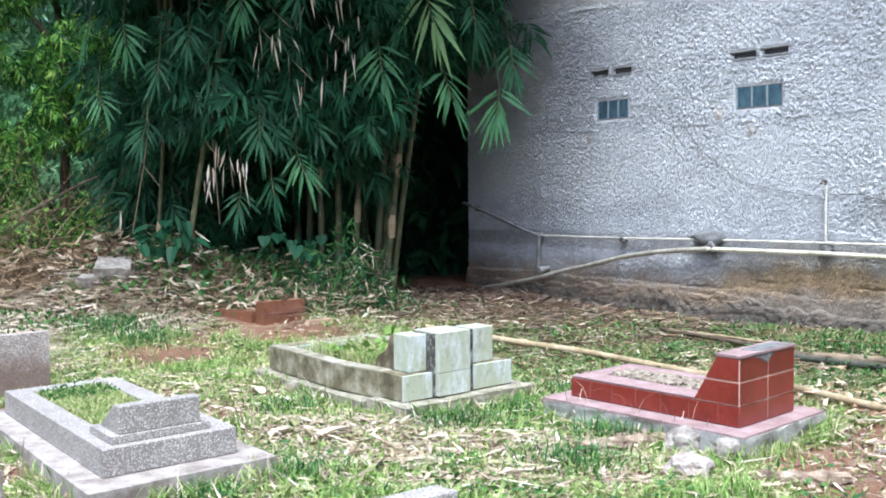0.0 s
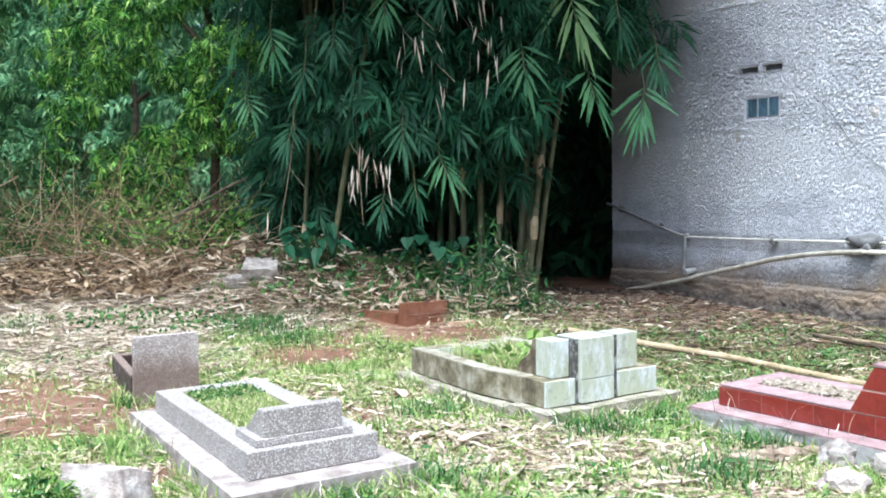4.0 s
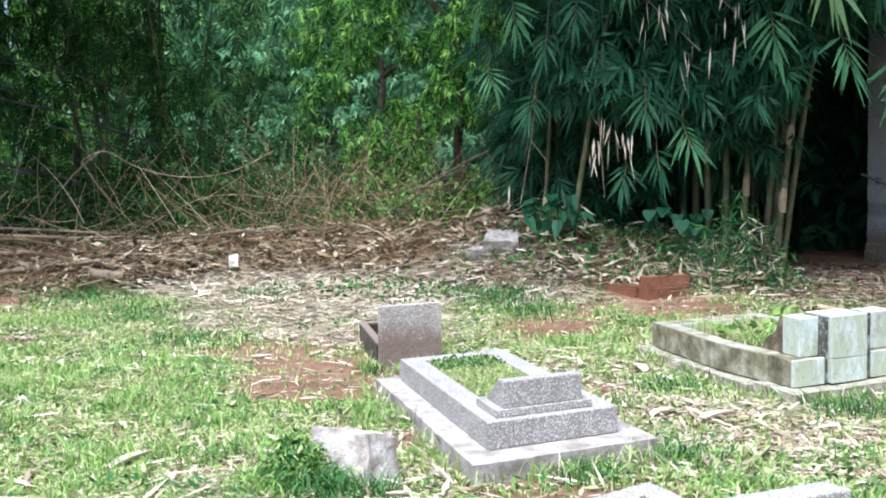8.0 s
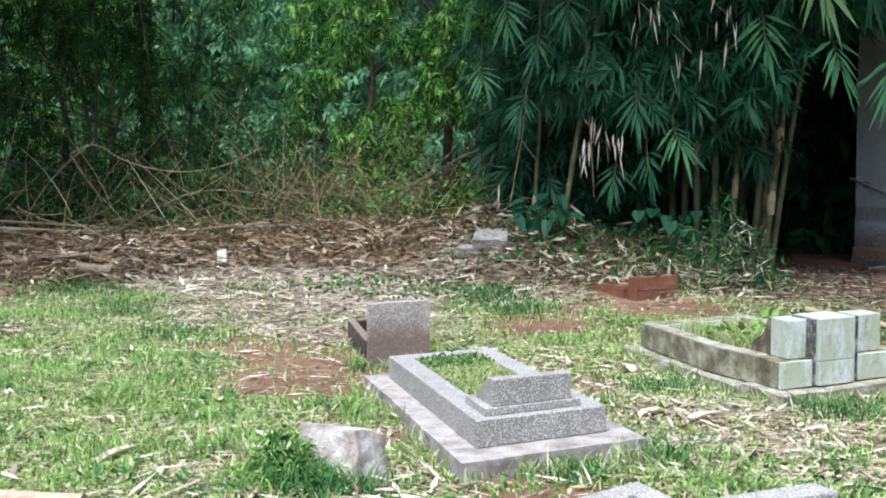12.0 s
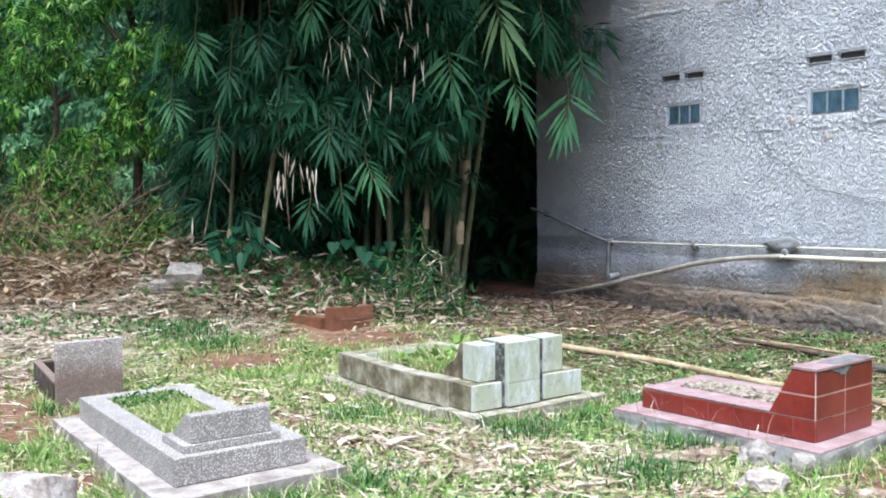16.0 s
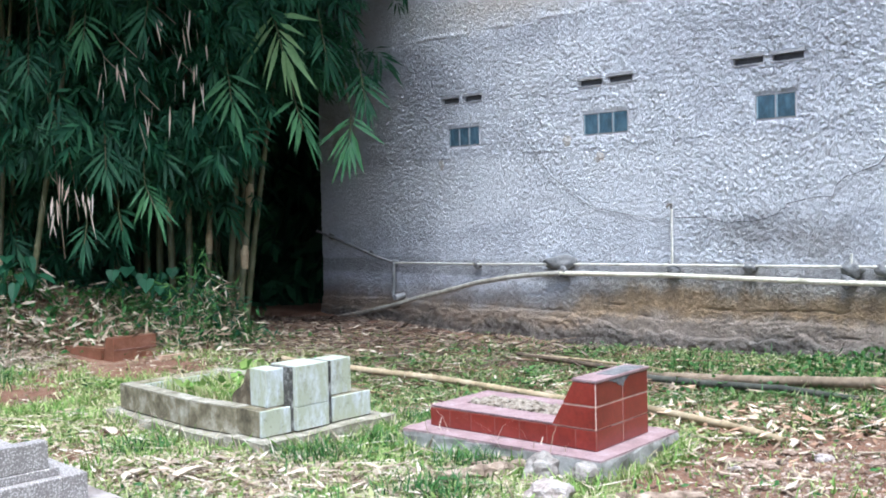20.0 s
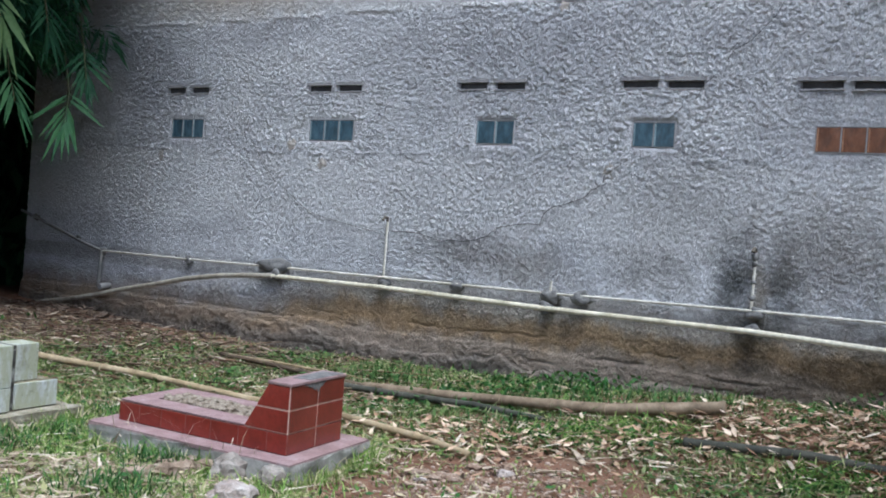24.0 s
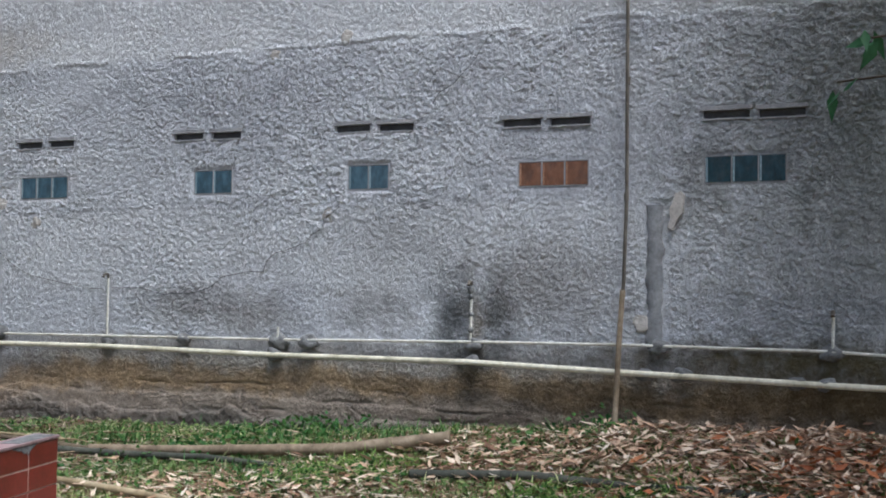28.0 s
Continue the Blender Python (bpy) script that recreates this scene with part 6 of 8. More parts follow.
def tree(name, base, height, lo, hi, n, size, mat, label, seed, k=6, width=0.3, culms=0, keep=None, category="tree"):
    r2 = np.random.RandomState(seed)
    x, y = base
    z = gz(x, y)
    t = thing(name, (x, y, z), label, category)
    if culms:
        for _ in range(culms):
            cx, cy = x + r2.normal(0, 0.6), y + r2.normal(0, 0.5)
            culm(t, (cx, cy, gz(cx, cy) - 0.1), (cx + r2.normal(0, 0.8), cy + r2.normal(0, 0.5), height), (r2.normal(0.8, 1.4), r2.normal(-1.0, 0.8), -1.2), r2.uniform(0.02, 0.04), M["culm"])
    else:
        v, f = tube([(x, y, z - 0.2), (x + 0.1, y, z + height * 0.3), (x - 0.15, y + 0.1, z + height * 0.6), (x, y, z + height * 0.9)], [0.08, 0.06, 0.042, 0.02], 9)
        part("trunk", mesh_any("trunk", v, f), M["bark"], t, shade=True)
        for q in range(7):
            a = q * 2.4
            h0 = height * (0.3 + 0.07 * q)
            v, f = tube([(x, y, z + h0), (x + math.cos(a) * 0.8, y + math.sin(a) * 0.8, z + h0 + 0.6), (x + math.cos(a) * 1.7, y + math.sin(a) * 1.7, z + h0 + 0.9)], [0.06, 0.04, 0.015], 6)
            part("limb", mesh_any("limb", v, f), M["bark"], t, shade=True)
    p = cloud(r2, n, lo, hi, keep)
    v, f = sprays(r2, p, drooping(r2, len(p), None, 0.6), r2.uniform(0.7, 1.3, len(p)) * size, k, 1.3, width, 0.25)
    tagged(part("crown", mesh_np("crown", v, f), mat, t), kind="stuff")
    return t


def holes(scale, seed, level):
    return lambda p: vnoise(p[:, 0] + 0.4 * p[:, 1], p[:, 2], scale, seed) > level


def beside_gap(p):
    """The grove ends in a ragged edge where the view opens to the far trees."""
    return (p[:, 0] < -0.5 * p[:, 1] - 0.9 * (vnoise(p[:, 1], p[:, 2], 0.7, 59) - 0.45)) | (p[:, 2] < 1.1)


def off_gap(p, wide=0.3):
    """A ragged gap through the grove, where the bare sky shows."""
    a, b = np.array([-7.6, 9.2, 2.62]), np.array([-25.5, 30.8, 5.3])
    t = np.clip(((p - a) @ (b - a)) / ((b - a) @ (b - a)), 0, 1)
    off = np.linalg.norm((p - a - t[:, None] * (b - a)) * (1, 1, 0.8), axis=1)
    return off > wide * (1 + 1.2 * t) * (0.35 + 1.3 * vnoise(p[:, 0] * 3, p[:, 2] * 3, 0.6, 58))


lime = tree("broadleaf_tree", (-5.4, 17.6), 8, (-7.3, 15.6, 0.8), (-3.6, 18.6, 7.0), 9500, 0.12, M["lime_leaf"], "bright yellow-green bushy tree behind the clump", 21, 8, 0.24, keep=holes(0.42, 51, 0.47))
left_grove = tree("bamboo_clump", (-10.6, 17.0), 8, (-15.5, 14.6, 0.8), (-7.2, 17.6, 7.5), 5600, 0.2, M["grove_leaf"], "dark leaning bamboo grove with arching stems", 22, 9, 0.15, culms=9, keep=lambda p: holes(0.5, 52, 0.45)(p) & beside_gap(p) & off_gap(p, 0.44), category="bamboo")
r3 = np.random.RandomState(29)
# canopy mostly above the view, added to shade the grove and brush heap
bow = cloud(r3, 10500, (-17, 9.0, 4.2), (-8.4, 15.5, 9.5), lambda p: (p[:, 2] > 5.2 - 1.6 * vnoise(p[:, 0], p[:, 1], 0.9, 57) * (p[:, 0] < -9.2)) & beside_gap(p) & off_gap(p, 0.44))
v, f = sprays(r3, bow, drooping(r3, len(bow)), r3.uniform(0.2, 0.32, len(bow)), 9, 1.3, 0.16)
tagged(part("crown", mesh_np("crown", v, f), M["grove_leaf"], left_grove), kind="stuff")
r5 = np.random.RandomState(33)
for k in range(20):
    u, h = r5.rand(), 0.55 + 2.6 * r5.rand() ** 1.2
    pts = [(-13.7, 12.6, h), (-12.6, 13.5 + 0.2 * u, h + 0.12), (-11.6, 14.3 + 0.2 * u, h + 0.1 - 0.1 * u), (-10.6 + 0.4 * u, 14.9, h - 0.1 - 0.25 * u), (-9.7 + 0.8 * u, 15.3, h - 0.45 - 0.4 * u)]
    part("culm", pipe(pts, 0.011 + 0.008 * u, 6), M["bamboo_dark"], left_grove, "dark arching stem")
# added behind the grove; its bright leaves stand for sunlit patches
tree("broadleaf_tree", (-13.4, 19.6), 8, (-16.0, 18.2, 0.8), (-11.3, 21.0, 7.0), 4200, 0.14, M["lime_leaf"], "bright green tree added for sunlit patches in the grove", 28, 8, 0.24, keep=lambda p: holes(0.5, 55, 0.42)(p) & off_gap(p, 1.0))
tree("broadleaf_tree", (-13.0, 30.0), 11, (-17, 27, 1.0), (-9.0, 31, 12), 4600, 0.24, M["far_leaf"], "hazy green tree far behind the brush", 23, 6, 0.35, keep=lambda p: off_gap(p, 1.2))
tree("broadleaf_tree", (-9.0, 24.0), 9, (-12, 22.5, 0.5), (-6.0, 25, 7), 3000, 0.19, M["far_leaf"], "dim green tree behind the brush", 24, 6, 0.35, keep=holes(0.8, 53, 0.5))
tree("broadleaf_tree", (-1.0, 22.0), 9, (-6, 19.6, 0.2), (4.0, 23, 10), 3000, 0.35, M["bamboo_leaf"], "dark tree behind the bamboo", 25, 6, 0.3)
tree("broadleaf_tree", (-20.0, 22.0), 10, (-24, 18, 0.5), (-15, 25, 11), 5200, 0.19, M["grove_leaf"], "dark green tree behind the grove", 26, 6, 0.32, keep=lambda p: holes(0.9, 54, 0.3)(p) & off_gap(p, 1.0))

# thicket added to block light behind the gap at the house corner
tree("broadleaf_tree", (-0.9, 18.6), 8, (-2.6, 16.9, 0.0), (2.4, 20.0, 7.5), 3200, 0.38, M["bamboo_leaf"], "leafy thicket added to keep the corner gap dark", 27, 7, 0.35, keep=lambda p: WT.x * p[:, 0] + WT.y * p[:, 1] < -13.4)
far = np.random.RandomState(31)
az, dist = far.uniform(-0.25, 1.25, 15000), far.uniform(34, 48, 15000)
p = np.stack([-np.sin(az) * dist, np.cos(az) * dist, far.uniform(0, 1, 15000) ** 0.8 * 14], 1)
p = p[off_gap(p, 1.5)]
v, f = sprays(far, p, drooping(far, len(p), None, 0.5), far.uniform(0.4, 0.7, len(p)), 6, 1.3, 0.5)
tagged(part("far_woods", mesh_np("far_woods", v, f), M["far_leaf"]), "distant dense green woods", "woods", kind="stuff")

part("limb", pipe([(-5.0, 14.3, 1.0), (-4.73, 14.25, 1.24), (-4.15, 14.2, 1.55), (-3.6, 14.15, 1.76)], 0.016, 7), M["bark"], lime, "dark bare leaning branch")

# low green growth that covers the ground under the far trees
r9 = np.random.RandomState(37)
p = cloud(r9, 6000, (-27, 12.5, 0.0), (-5.5, 27, 0.9), lambda p: p[:, 1] > heap_edge(p[:, 0]) + 2.0)
p[:, 2] = lift(p[:, 0], p[:, 1]) + 0.9 * r9.rand(len(p)) ** 1.5
v, f = sprays(r9, p, drooping(r9, len(p), (0, -0.2, 0), 0.3), r9.uniform(0.14, 0.26, len(p)), 6, 1.4, 0.25)
tagged(part("undergrowth", mesh_np("undergrowth", v, f), M["grove_leaf"]), "low dark green undergrowth beneath the trees", "undergrowth", kind="stuff")

# a leafy twig that reaches in beside the wall
twig = thing("sapling", (*wp(0.75, 1.1, 0).xy, gz(*wp(0.75, 1.1, 0).xy)), "young tree with glossy green leaves beside the wall", "tree")
c = wp(0.75, 1.1, 0)
z = gz(c.x, c.y)
part("trunk", pipe([(c.x, c.y, z - 0.1), (c.x + 0.03, c.y, z + 1.2), (c.x, c.y + 0.03, z + 3.4), (c.x + 0.1, c.y, z + 6)], 0.035), M["bark"], twig)
# unseen crown, added to shade the right end of the wall
crown = cloud(np.random.RandomState(78), 900, (-1.6, -1.6, 3.9), (3.0, 2.6, 7.0))
crown = np.array([list(wp(0.9, 1.6, 0) + WT * a - WN * b + Vector((0, 0, h))) for a, b, h in crown if b > -1.3])
r4 = np.random.RandomState(79)
v, f = sprays(r4, crown, drooping(r4, len(crown), None, 0.4), r4.uniform(0.16, 0.24, len(crown)), 7, 1.4, 0.4)
tagged(part("crown", mesh_np("crown", v, f), M["bright_leaf"], twig), kind="stuff")
r2 = np.random.RandomState(77)
for q, (s, zz, n) in enumerate([(-0.75, 2.72, 3), (-0.55, 2.98, 5), (-0.46, 2.62, 2)]):
    tip = wp(s, 1.1, zz)
    limb = part("limb", pipe([(c.x, c.y, zz + 0.05), tuple((Vector((c.x, c.y, zz + 0.1)) + tip) / 2), tuple(tip)], 0.008, 6), M["bark"], twig)
    for _ in range(n):
        base = np.array([list(tip)]) + r2.normal(0, 0.07, (1, 3))
        v, f = leaves_np(base, r2.normal(0, 1, (1, 3)) + (0, 0, -0.5), r2.normal(size=(1, 3)), r2.uniform(0.14, 0.2, 1), r2.uniform(0.06, 0.085, 1), 0.1)
        part("leaf", mesh_np("leaf", v, f), M["bright_leaf"], limb)


# ---- brush, grass and litter ----
def twigs_np(rnd, n, start, way, length, radius, bend):
    """Arrays of thin three-sided curved twigs."""
    way = way / np.linalg.norm(way, axis=1)[:, None]
    side = np.cross(way, rnd.normal(size=(n, 3)))
    side /= np.linalg.norm(side, axis=1)[:, None]
    up = np.cross(way, side)
    k = 6
    t = np.linspace(0, 1, k)
    arc = rnd.normal(0, bend, n)
    P = start[:, None] + way[:, None] * (t[None, :, None] * length[:, None, None]) + side[:, None] * (arc[:, None] * length[:, None] * t * (1 - 0.6 * t))[..., None]
    a = np.arange(3) * 2 * np.pi / 3
    ring = side[:, None, None] * np.cos(a)[None, None, :, None] + up[:, None, None] * np.sin(a)[None, None, :, None]
    R = radius[:, None] * (1 - 0.6 * t)[None]
    v = (P[:, :, None] + ring * R[..., None, None]).reshape(-1, 3)
    i, j = np.meshgrid(np.arange(k - 1), np.arange(3), indexing="ij")
    q = np.stack([i * 3 + j, i * 3 + (j + 1) % 3, (i + 1) * 3 + (j + 1) % 3, (i + 1) * 3 + j], -1).reshape(-1, 4)
    return v, (np.arange(n)[:, None, None] * (k * 3) + q[None]).reshape(-1, 4)


rnd = np.random.RandomState(41)
n = 1900
x = rnd.uniform(-13, -4.2, n)
y = heap_edge(x) + 0.05 + rnd.uniform(0, 1, n) * 1.25
h = np.abs(rnd.normal(0, 0.1, n)) * (0.3 + smooth((y - heap_edge(x)) / 1.0)) * (0.5 + vnoise(x, y, 1.4, 61))
start = np.stack([x, y, lift(x, y) + h], 1)
way = np.stack([rnd.normal(0, 1, n), rnd.normal(0, 0.8, n), rnd.normal(0.05, 0.2, n)], 1)
v, f = twigs_np(rnd, n, start, way, rnd.uniform(0.3, 1.3, n), rnd.uniform(0.003, 0.010, n), 0.4)
tagged(part("brush_pile", mesh_np("brush_pile", v, f), M["twig"]), "long heap of dry brown branches and bamboo tops", "brush pile", kind="stuff")
# curled dead leaves and sheaths all through the heap
n = 6500
x = rnd.uniform(-13, -3.6, n)
y = heap_edge(x) - 0.1 + rnd.uniform(0, 1, n) * 1.2
base = np.stack([x, y, lift(x, y) + 0.01 + np.abs(rnd.normal(0, 0.09, n))], 1)
way = np.stack([rnd.normal(0, 1, n), rnd.normal(0, 1, n), rnd.normal(0, 0.45, n)], 1)
v, f = leaves_np(base, way, rnd.normal(size=(n, 3)), rnd.uniform(0.07, 0.28, n), rnd.uniform(0.018, 0.06, n), 0.15)
tagged(part("leaf_litter", mesh_np("leaf_litter", v, f), M["heap_leaf"]), "curled brown and grey dead leaves in the brush heap", "leaf litter", kind="stuff")
n = 430
x = rnd.normal(-6.0, 1.2, n)
y = heap_edge(x) + rnd.uniform(0.4, 1.6, n)
start = np.stack([x, y, lift(x, y) + rnd.uniform(0, 0.7, n)], 1)
way = np.stack([rnd.normal(0.2, 0.8, n), rnd.normal(0, 0.3, n), rnd.uniform(0.05, 0.9, n)], 1)
v, f = twigs_np(rnd, n, start, way, rnd.uniform(0.5, 1.5, n), rnd.uniform(0.002, 0.005, n), 0.7)
tagged(part("brush_pile", mesh_np("brush_pile", v, f), M["twig"]), "tangle of thin dry bamboo twigs on the mound", "brush pile", kind="stuff")
def heap_pole(a, b, r):
    m = [(p + (q - p) * f) for p, q in [(Vector(a), Vector(b))] for f in (0, 0.25, 0.5, 0.75, 1)]
    m = [(q.x, q.y, max(q.z, gz(q.x, q.y) + r * 0.7) - gz(q.x, q.y) - r * 0.8 + 0.07) for q in m]
    lying("bamboo_pole", "dead brown bamboo pole lying in the brush heap", m, r, M["bamboo_brown"], 0.7, 0.35, "poles in the brush heap")


for row in (((-9.92, 10.74, 0.45), (-8.63, 11.80, 0.48), 0.045),
            ((-9.56, 10.66, 0.16), (-8.94, 11.18, 0.13), 0.045),
            ((-9.06, 11.21, 0.11), (-8.13, 11.90, 0.35), 0.040),
            ((-8.48, 11.78, 0.12), (-7.79, 12.25, 0.35), 0.035),
            ((-9.99, 10.80, 0.12), (-9.34, 11.37, 0.14), 0.040),
            ((-9.70, 11.46, 0.70), (-8.60, 12.31, 0.62), 0.030),
            ((-9.01, 12.26, 0.60), (-7.87, 13.02, 0.59), 0.025)):
    heap_pole(*row)
for row in (((-6.75, 12.96, 0.44), (-5.63, 13.48, 0.38), 0.022),
            ((-8.10, 12.52, 0.54), (-7.03, 13.15, 0.54), 0.030),
            ((-6.89, 13.34, 0.63), (-5.79, 13.85, 0.66), 0.030),
            ((-8.73, 11.22, 0.29), (-7.73, 11.93, 0.40), 0.030),
            ((-9.85, 11.34, 0.60), (-8.93, 12.07, 0.63), 0.040),
            ((-9.49, 12.02, 0.75), (-8.07, 13.02, 0.62), 0.020),
            ((-7.63, 12.93, 0.56), (-6.20, 13.67, 0.71), 0.018),
            ((-7.82, 11.63, 0.16), (-7.51, 11.83, 0.22), 0.07)):
    heap_pole(*row)
# long bowed stems over the heap
for pts in ([(-8.75, 12.96, 1.6), (-8.51, 13.11, 1.75), (-8.23, 13.3, 1.49), (-7.7, 13.61, 1.35), (-7.17, 13.89, 1.42), (-6.73, 14.11, 1.69)],
            [(-9.81, 12.18, 0.44), (-9.68, 12.28, 0.95), (-9.46, 12.45, 1.24)],
            [(-8.76, 12.95, 1.58), (-8.53, 13.11, 1.14), (-8.24, 13.29, 0.79), (-8.14, 13.42, 0.41)],
            [(-9.24, 12.54, 0.51), (-9.12, 12.71, 1.02), (-8.8, 12.93, 1.49), (-8.51, 13.11, 1.75)],
            [(-9.01, 12.51, 0.19), (-8.34, 12.96, 0.51), (-7.83, 13.28, 0.92), (-7.22, 13.62, 1.22), (-5.96, 14.21, 0.95)],
            [(-6.6, 14.19, 1.12), (-5.5, 14.52, 1.06), (-4.62, 14.63, 0.68)]):
    q = [Vector(p) for p in pts]
    for _ in range(3):
        q = [q[0]] + [a.lerp(b, f) for a, b in zip(q, q[1:]) for f in (0.25, 0.75)] + [q[-1]]
    me = pipe(q, 0.008, 6)
    tagged(part("dry_stem", me, M["bamboo_brown"]), "long bowed dry stem arching over the brush", "stem", "bowed stems")


def free(x, y):
    """Open ground: not under a grave or in the wall."""
    bad = inside(P_RED, x, y, -0.27, 1.27, -0.11, 1.11) | inside(P_GREY, x, y, -0.2, 1.2, -0.11, 1.08) | inside(P_GREEN, x, y, -0.13, 1.17, -0.085, 1.06)
    bad |= inside(P_PINK, x, y, -0.05, 1.05, -0.05, 1.0) | inside(P_BROWN, x, y, -0.32, 1.05, -0.12, 1.05) | inside(P_NEAR, x, y, 0, 1, 0, 1) | inside(P_STONE, x, y, 0, 1, 0, 1) | inside(P_EDGE, x, y, 0, 1, 0, 1)
    return ~bad & (WD - (WN.x * x + WN.y * y) > 0.1)


def near_to(x, y, cx, cy, r, soft=0.4):
    wob = r * (0.75 + 0.5 * vnoise(x, y, 0.4, 71))
    return 1 - smooth((np.hypot(x - cx, y - cy) - wob) / soft)


def bare(x, y):
    b = near_to(x, y, -3.85, 9.4, 0.6) + near_to(x, y, -3.15, 7.5, 0.55) + near_to(x, y, -2.4, 10.5, 0.38) + near_to(x, y, -1.25, 11.5, 0.32) + near_to(x, y, -3.5, 8.6, 0.6) + near_to(x, y, 2.85, 6.25, 0.8) + near_to(x, y, 2.35, 5.9, 0.6) + near_to(x, y, -0.9, 4.9, 0.35) + near_to(x, y, -3.95, 8.8, 0.6) + near_to(x, y, -3.35, 8.0, 0.4) + near_to(x, y, -1.6, 11.7, 0.2)
    return np.clip(b, 0, 1)


def litter_at(x, y):
    s, dw = WT.x * x + WT.y * y, WD - (WN.x * x + WN.y * y)
    a = 1.0 * smooth((y - 11.5) / 0.9) * smooth((-x - 0.8) / 1.0) + 0.8 * smooth((y - heap_edge(x) - 0.05) / 0.3) * smooth((-x - 6.0) / 1.0)
    a += 0.9 * near_to(x, y, -5.0, 11.4, 1.0, 0.8) + 0.8 * near_to(x, y, -4.5, 10.2, 0.7, 0.6)
    a += 0.6 * near_to(x, y, -0.6, 6.8, 0.6, 0.5) + 0.4 * near_to(x, y, 0.3, 6.35, 0.4) + 0.4 * near_to(x, y, -2.2, 5.2, 0.5) + 0.35 * near_to(x, y, -1.4, 8.3, 0.4) + 0.4 * near_to(x, y, 0.9, 6.6, 0.3)
    a += 0.3 * smooth((y - 10.8) / 1.5) * smooth((x + 0.8) / 0.6) + 0.35 * smooth((s + 5.6) / 1.2) * smooth((3.0 - dw) / 1.0)
    a += 0.5 * near_to(x, y, 2.6, 9.6, 0.5) + 0.6 * near_to(x, y, -7.0, 8.9, 0.5)
    return np.clip(a + 0.12, 0, 1)


def grass_at(x, y):
    s, dw = WT.x * x + WT.y * y, WD - (WN.x * x + WN.y * y)
    n1, n2 = vnoise(x, y, 0.8, 81), vnoise(x, y, 0.3, 82)
    g = 0.82 + 0.4 * smooth((-x - 3.4) / 1.2) * smooth((12.2 - y) / 1.0)
    g = np.maximum(g, 0.55 * smooth((0.9 - dw) / 0.5) * smooth((s + 9.5) / 1) * smooth((-2.6 - s) / 1.0))
    g = np.maximum(g, 0.9 * near_to(x, y, 1.0, 9.3, 0.9, 0.8) + 0.8 * near_to(x, y, 3.7, 7.5, 0.65) + 0.8 * near_to(x, y, -0.2, 6.7, 0.5) + 0.9 * near_to(x, y, 0.2, 5.6, 0.6) + 0.9 * near_to(x, y, 4.4, 5.6, 0.5))
    g = np.maximum(g, 1.1 * near_to(x, y, -1.9, 9.7, 1.1, 0.7) + 1.1 * near_to(x, y, -0.9, 10.6, 0.7, 0.5) + 1.1 * near_to(x, y, -3.4, 11.2, 0.8, 0.6))
    g = g * (1 - 0.93 * bare(x, y)) * (1 - 0.72 * litter_at(x, y))
    g *= 1 - 0.35 * np.clip(near_to(x, y, 3.19, 7.51, 0.35, 0.3) + near_to(x, y, 3.71, 7.38, 0.40, 0.3) + near_to(x, y, 4.44, 7.27, 0.35, 0.3) + near_to(x, y, 2.75, 7.97, 0.30, 0.3) + near_to(x, y, 5.08, 7.09, 0.45, 0.3) + near_to(x, y, 3.10, 9.36, 0.30, 0.3), 0, 1)
    g *= 1 - 0.85 * smooth((y - 11.2) / 1.5) * smooth((x + 1.2) / 0.8)
    g *= 1 - smooth((y - heap_edge(x) - 0.1) / 0.3)
    return np.clip(g, 0, 1) * smooth((0.55 * n1 + 0.45 * n2 - 0.13) / 0.3)


def blades_np(rnd, x, y, z, h, w):
    n = len(x)
    a = rnd.uniform(0, 2 * np.pi, n)
    lean = rnd.uniform(0.3, 1.5, n) * h
    sx, sy = -np.sin(a) * w / 2, np.cos(a) * w / 2
    dx, dy = np.cos(a) * lean, np.sin(a) * lean
    b = np.stack([x, y, z], 1)
    s = np.stack([sx, sy, np.zeros(n)], 1)
    m = b + np.stack([dx * 0.35, dy * 0.35, h * 0.6], 1)
    t = b + np.stack([dx, dy, h * rnd.uniform(0.75, 1.0, n)], 1)
    v = np.stack([b - s, b + s, m + s * 0.8, m - s * 0.8, t], 1).reshape(-1, 3)
    tri = np.array([[0, 1, 2], [0, 2, 3], [3, 2, 4]])
    return v, (np.arange(n)[:, None, None] * 5 + tri[None]).reshape(-1, 3)


rnd = np.random.RandomState(51)
n = 500000
x, y = rnd.uniform(-12.5, 7.2, n), 3.9 + (rnd.uniform(0, 1, n) ** 1.25) * 9.4
ok = free(x, y) & (rnd.rand(n) < grass_at(x, y))
x, y = x[ok], y[ok]
tall = 0.6 + 0.9 * vnoise(x, y, 0.5, 83)
h, w = rnd.uniform(0.02, 0.06, len(x)) * tall, rnd.uniform(0.006, 0.013, len(x))
# where the grass takes the darker colour that stands for shade
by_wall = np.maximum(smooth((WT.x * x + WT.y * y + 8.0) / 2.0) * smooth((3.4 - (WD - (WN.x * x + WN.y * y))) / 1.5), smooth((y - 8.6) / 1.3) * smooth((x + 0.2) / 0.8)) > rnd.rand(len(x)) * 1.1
v, f = blades_np(rnd, x[~by_wall], y[~by_wall], lift(x, y)[~by_wall] - 0.005, h[~by_wall], w[~by_wall])
tagged(part("grass", mesh_np("grass", v, f), M["grass"]), "short bright green patchy grass", "grass", kind="stuff")
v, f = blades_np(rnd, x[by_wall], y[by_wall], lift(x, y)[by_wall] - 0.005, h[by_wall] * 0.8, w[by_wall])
tagged(part("grass", mesh_np("grass", v, f), M["shade_grass"]), "dark green grass along the wall, shade in its colour", "grass", kind="stuff")

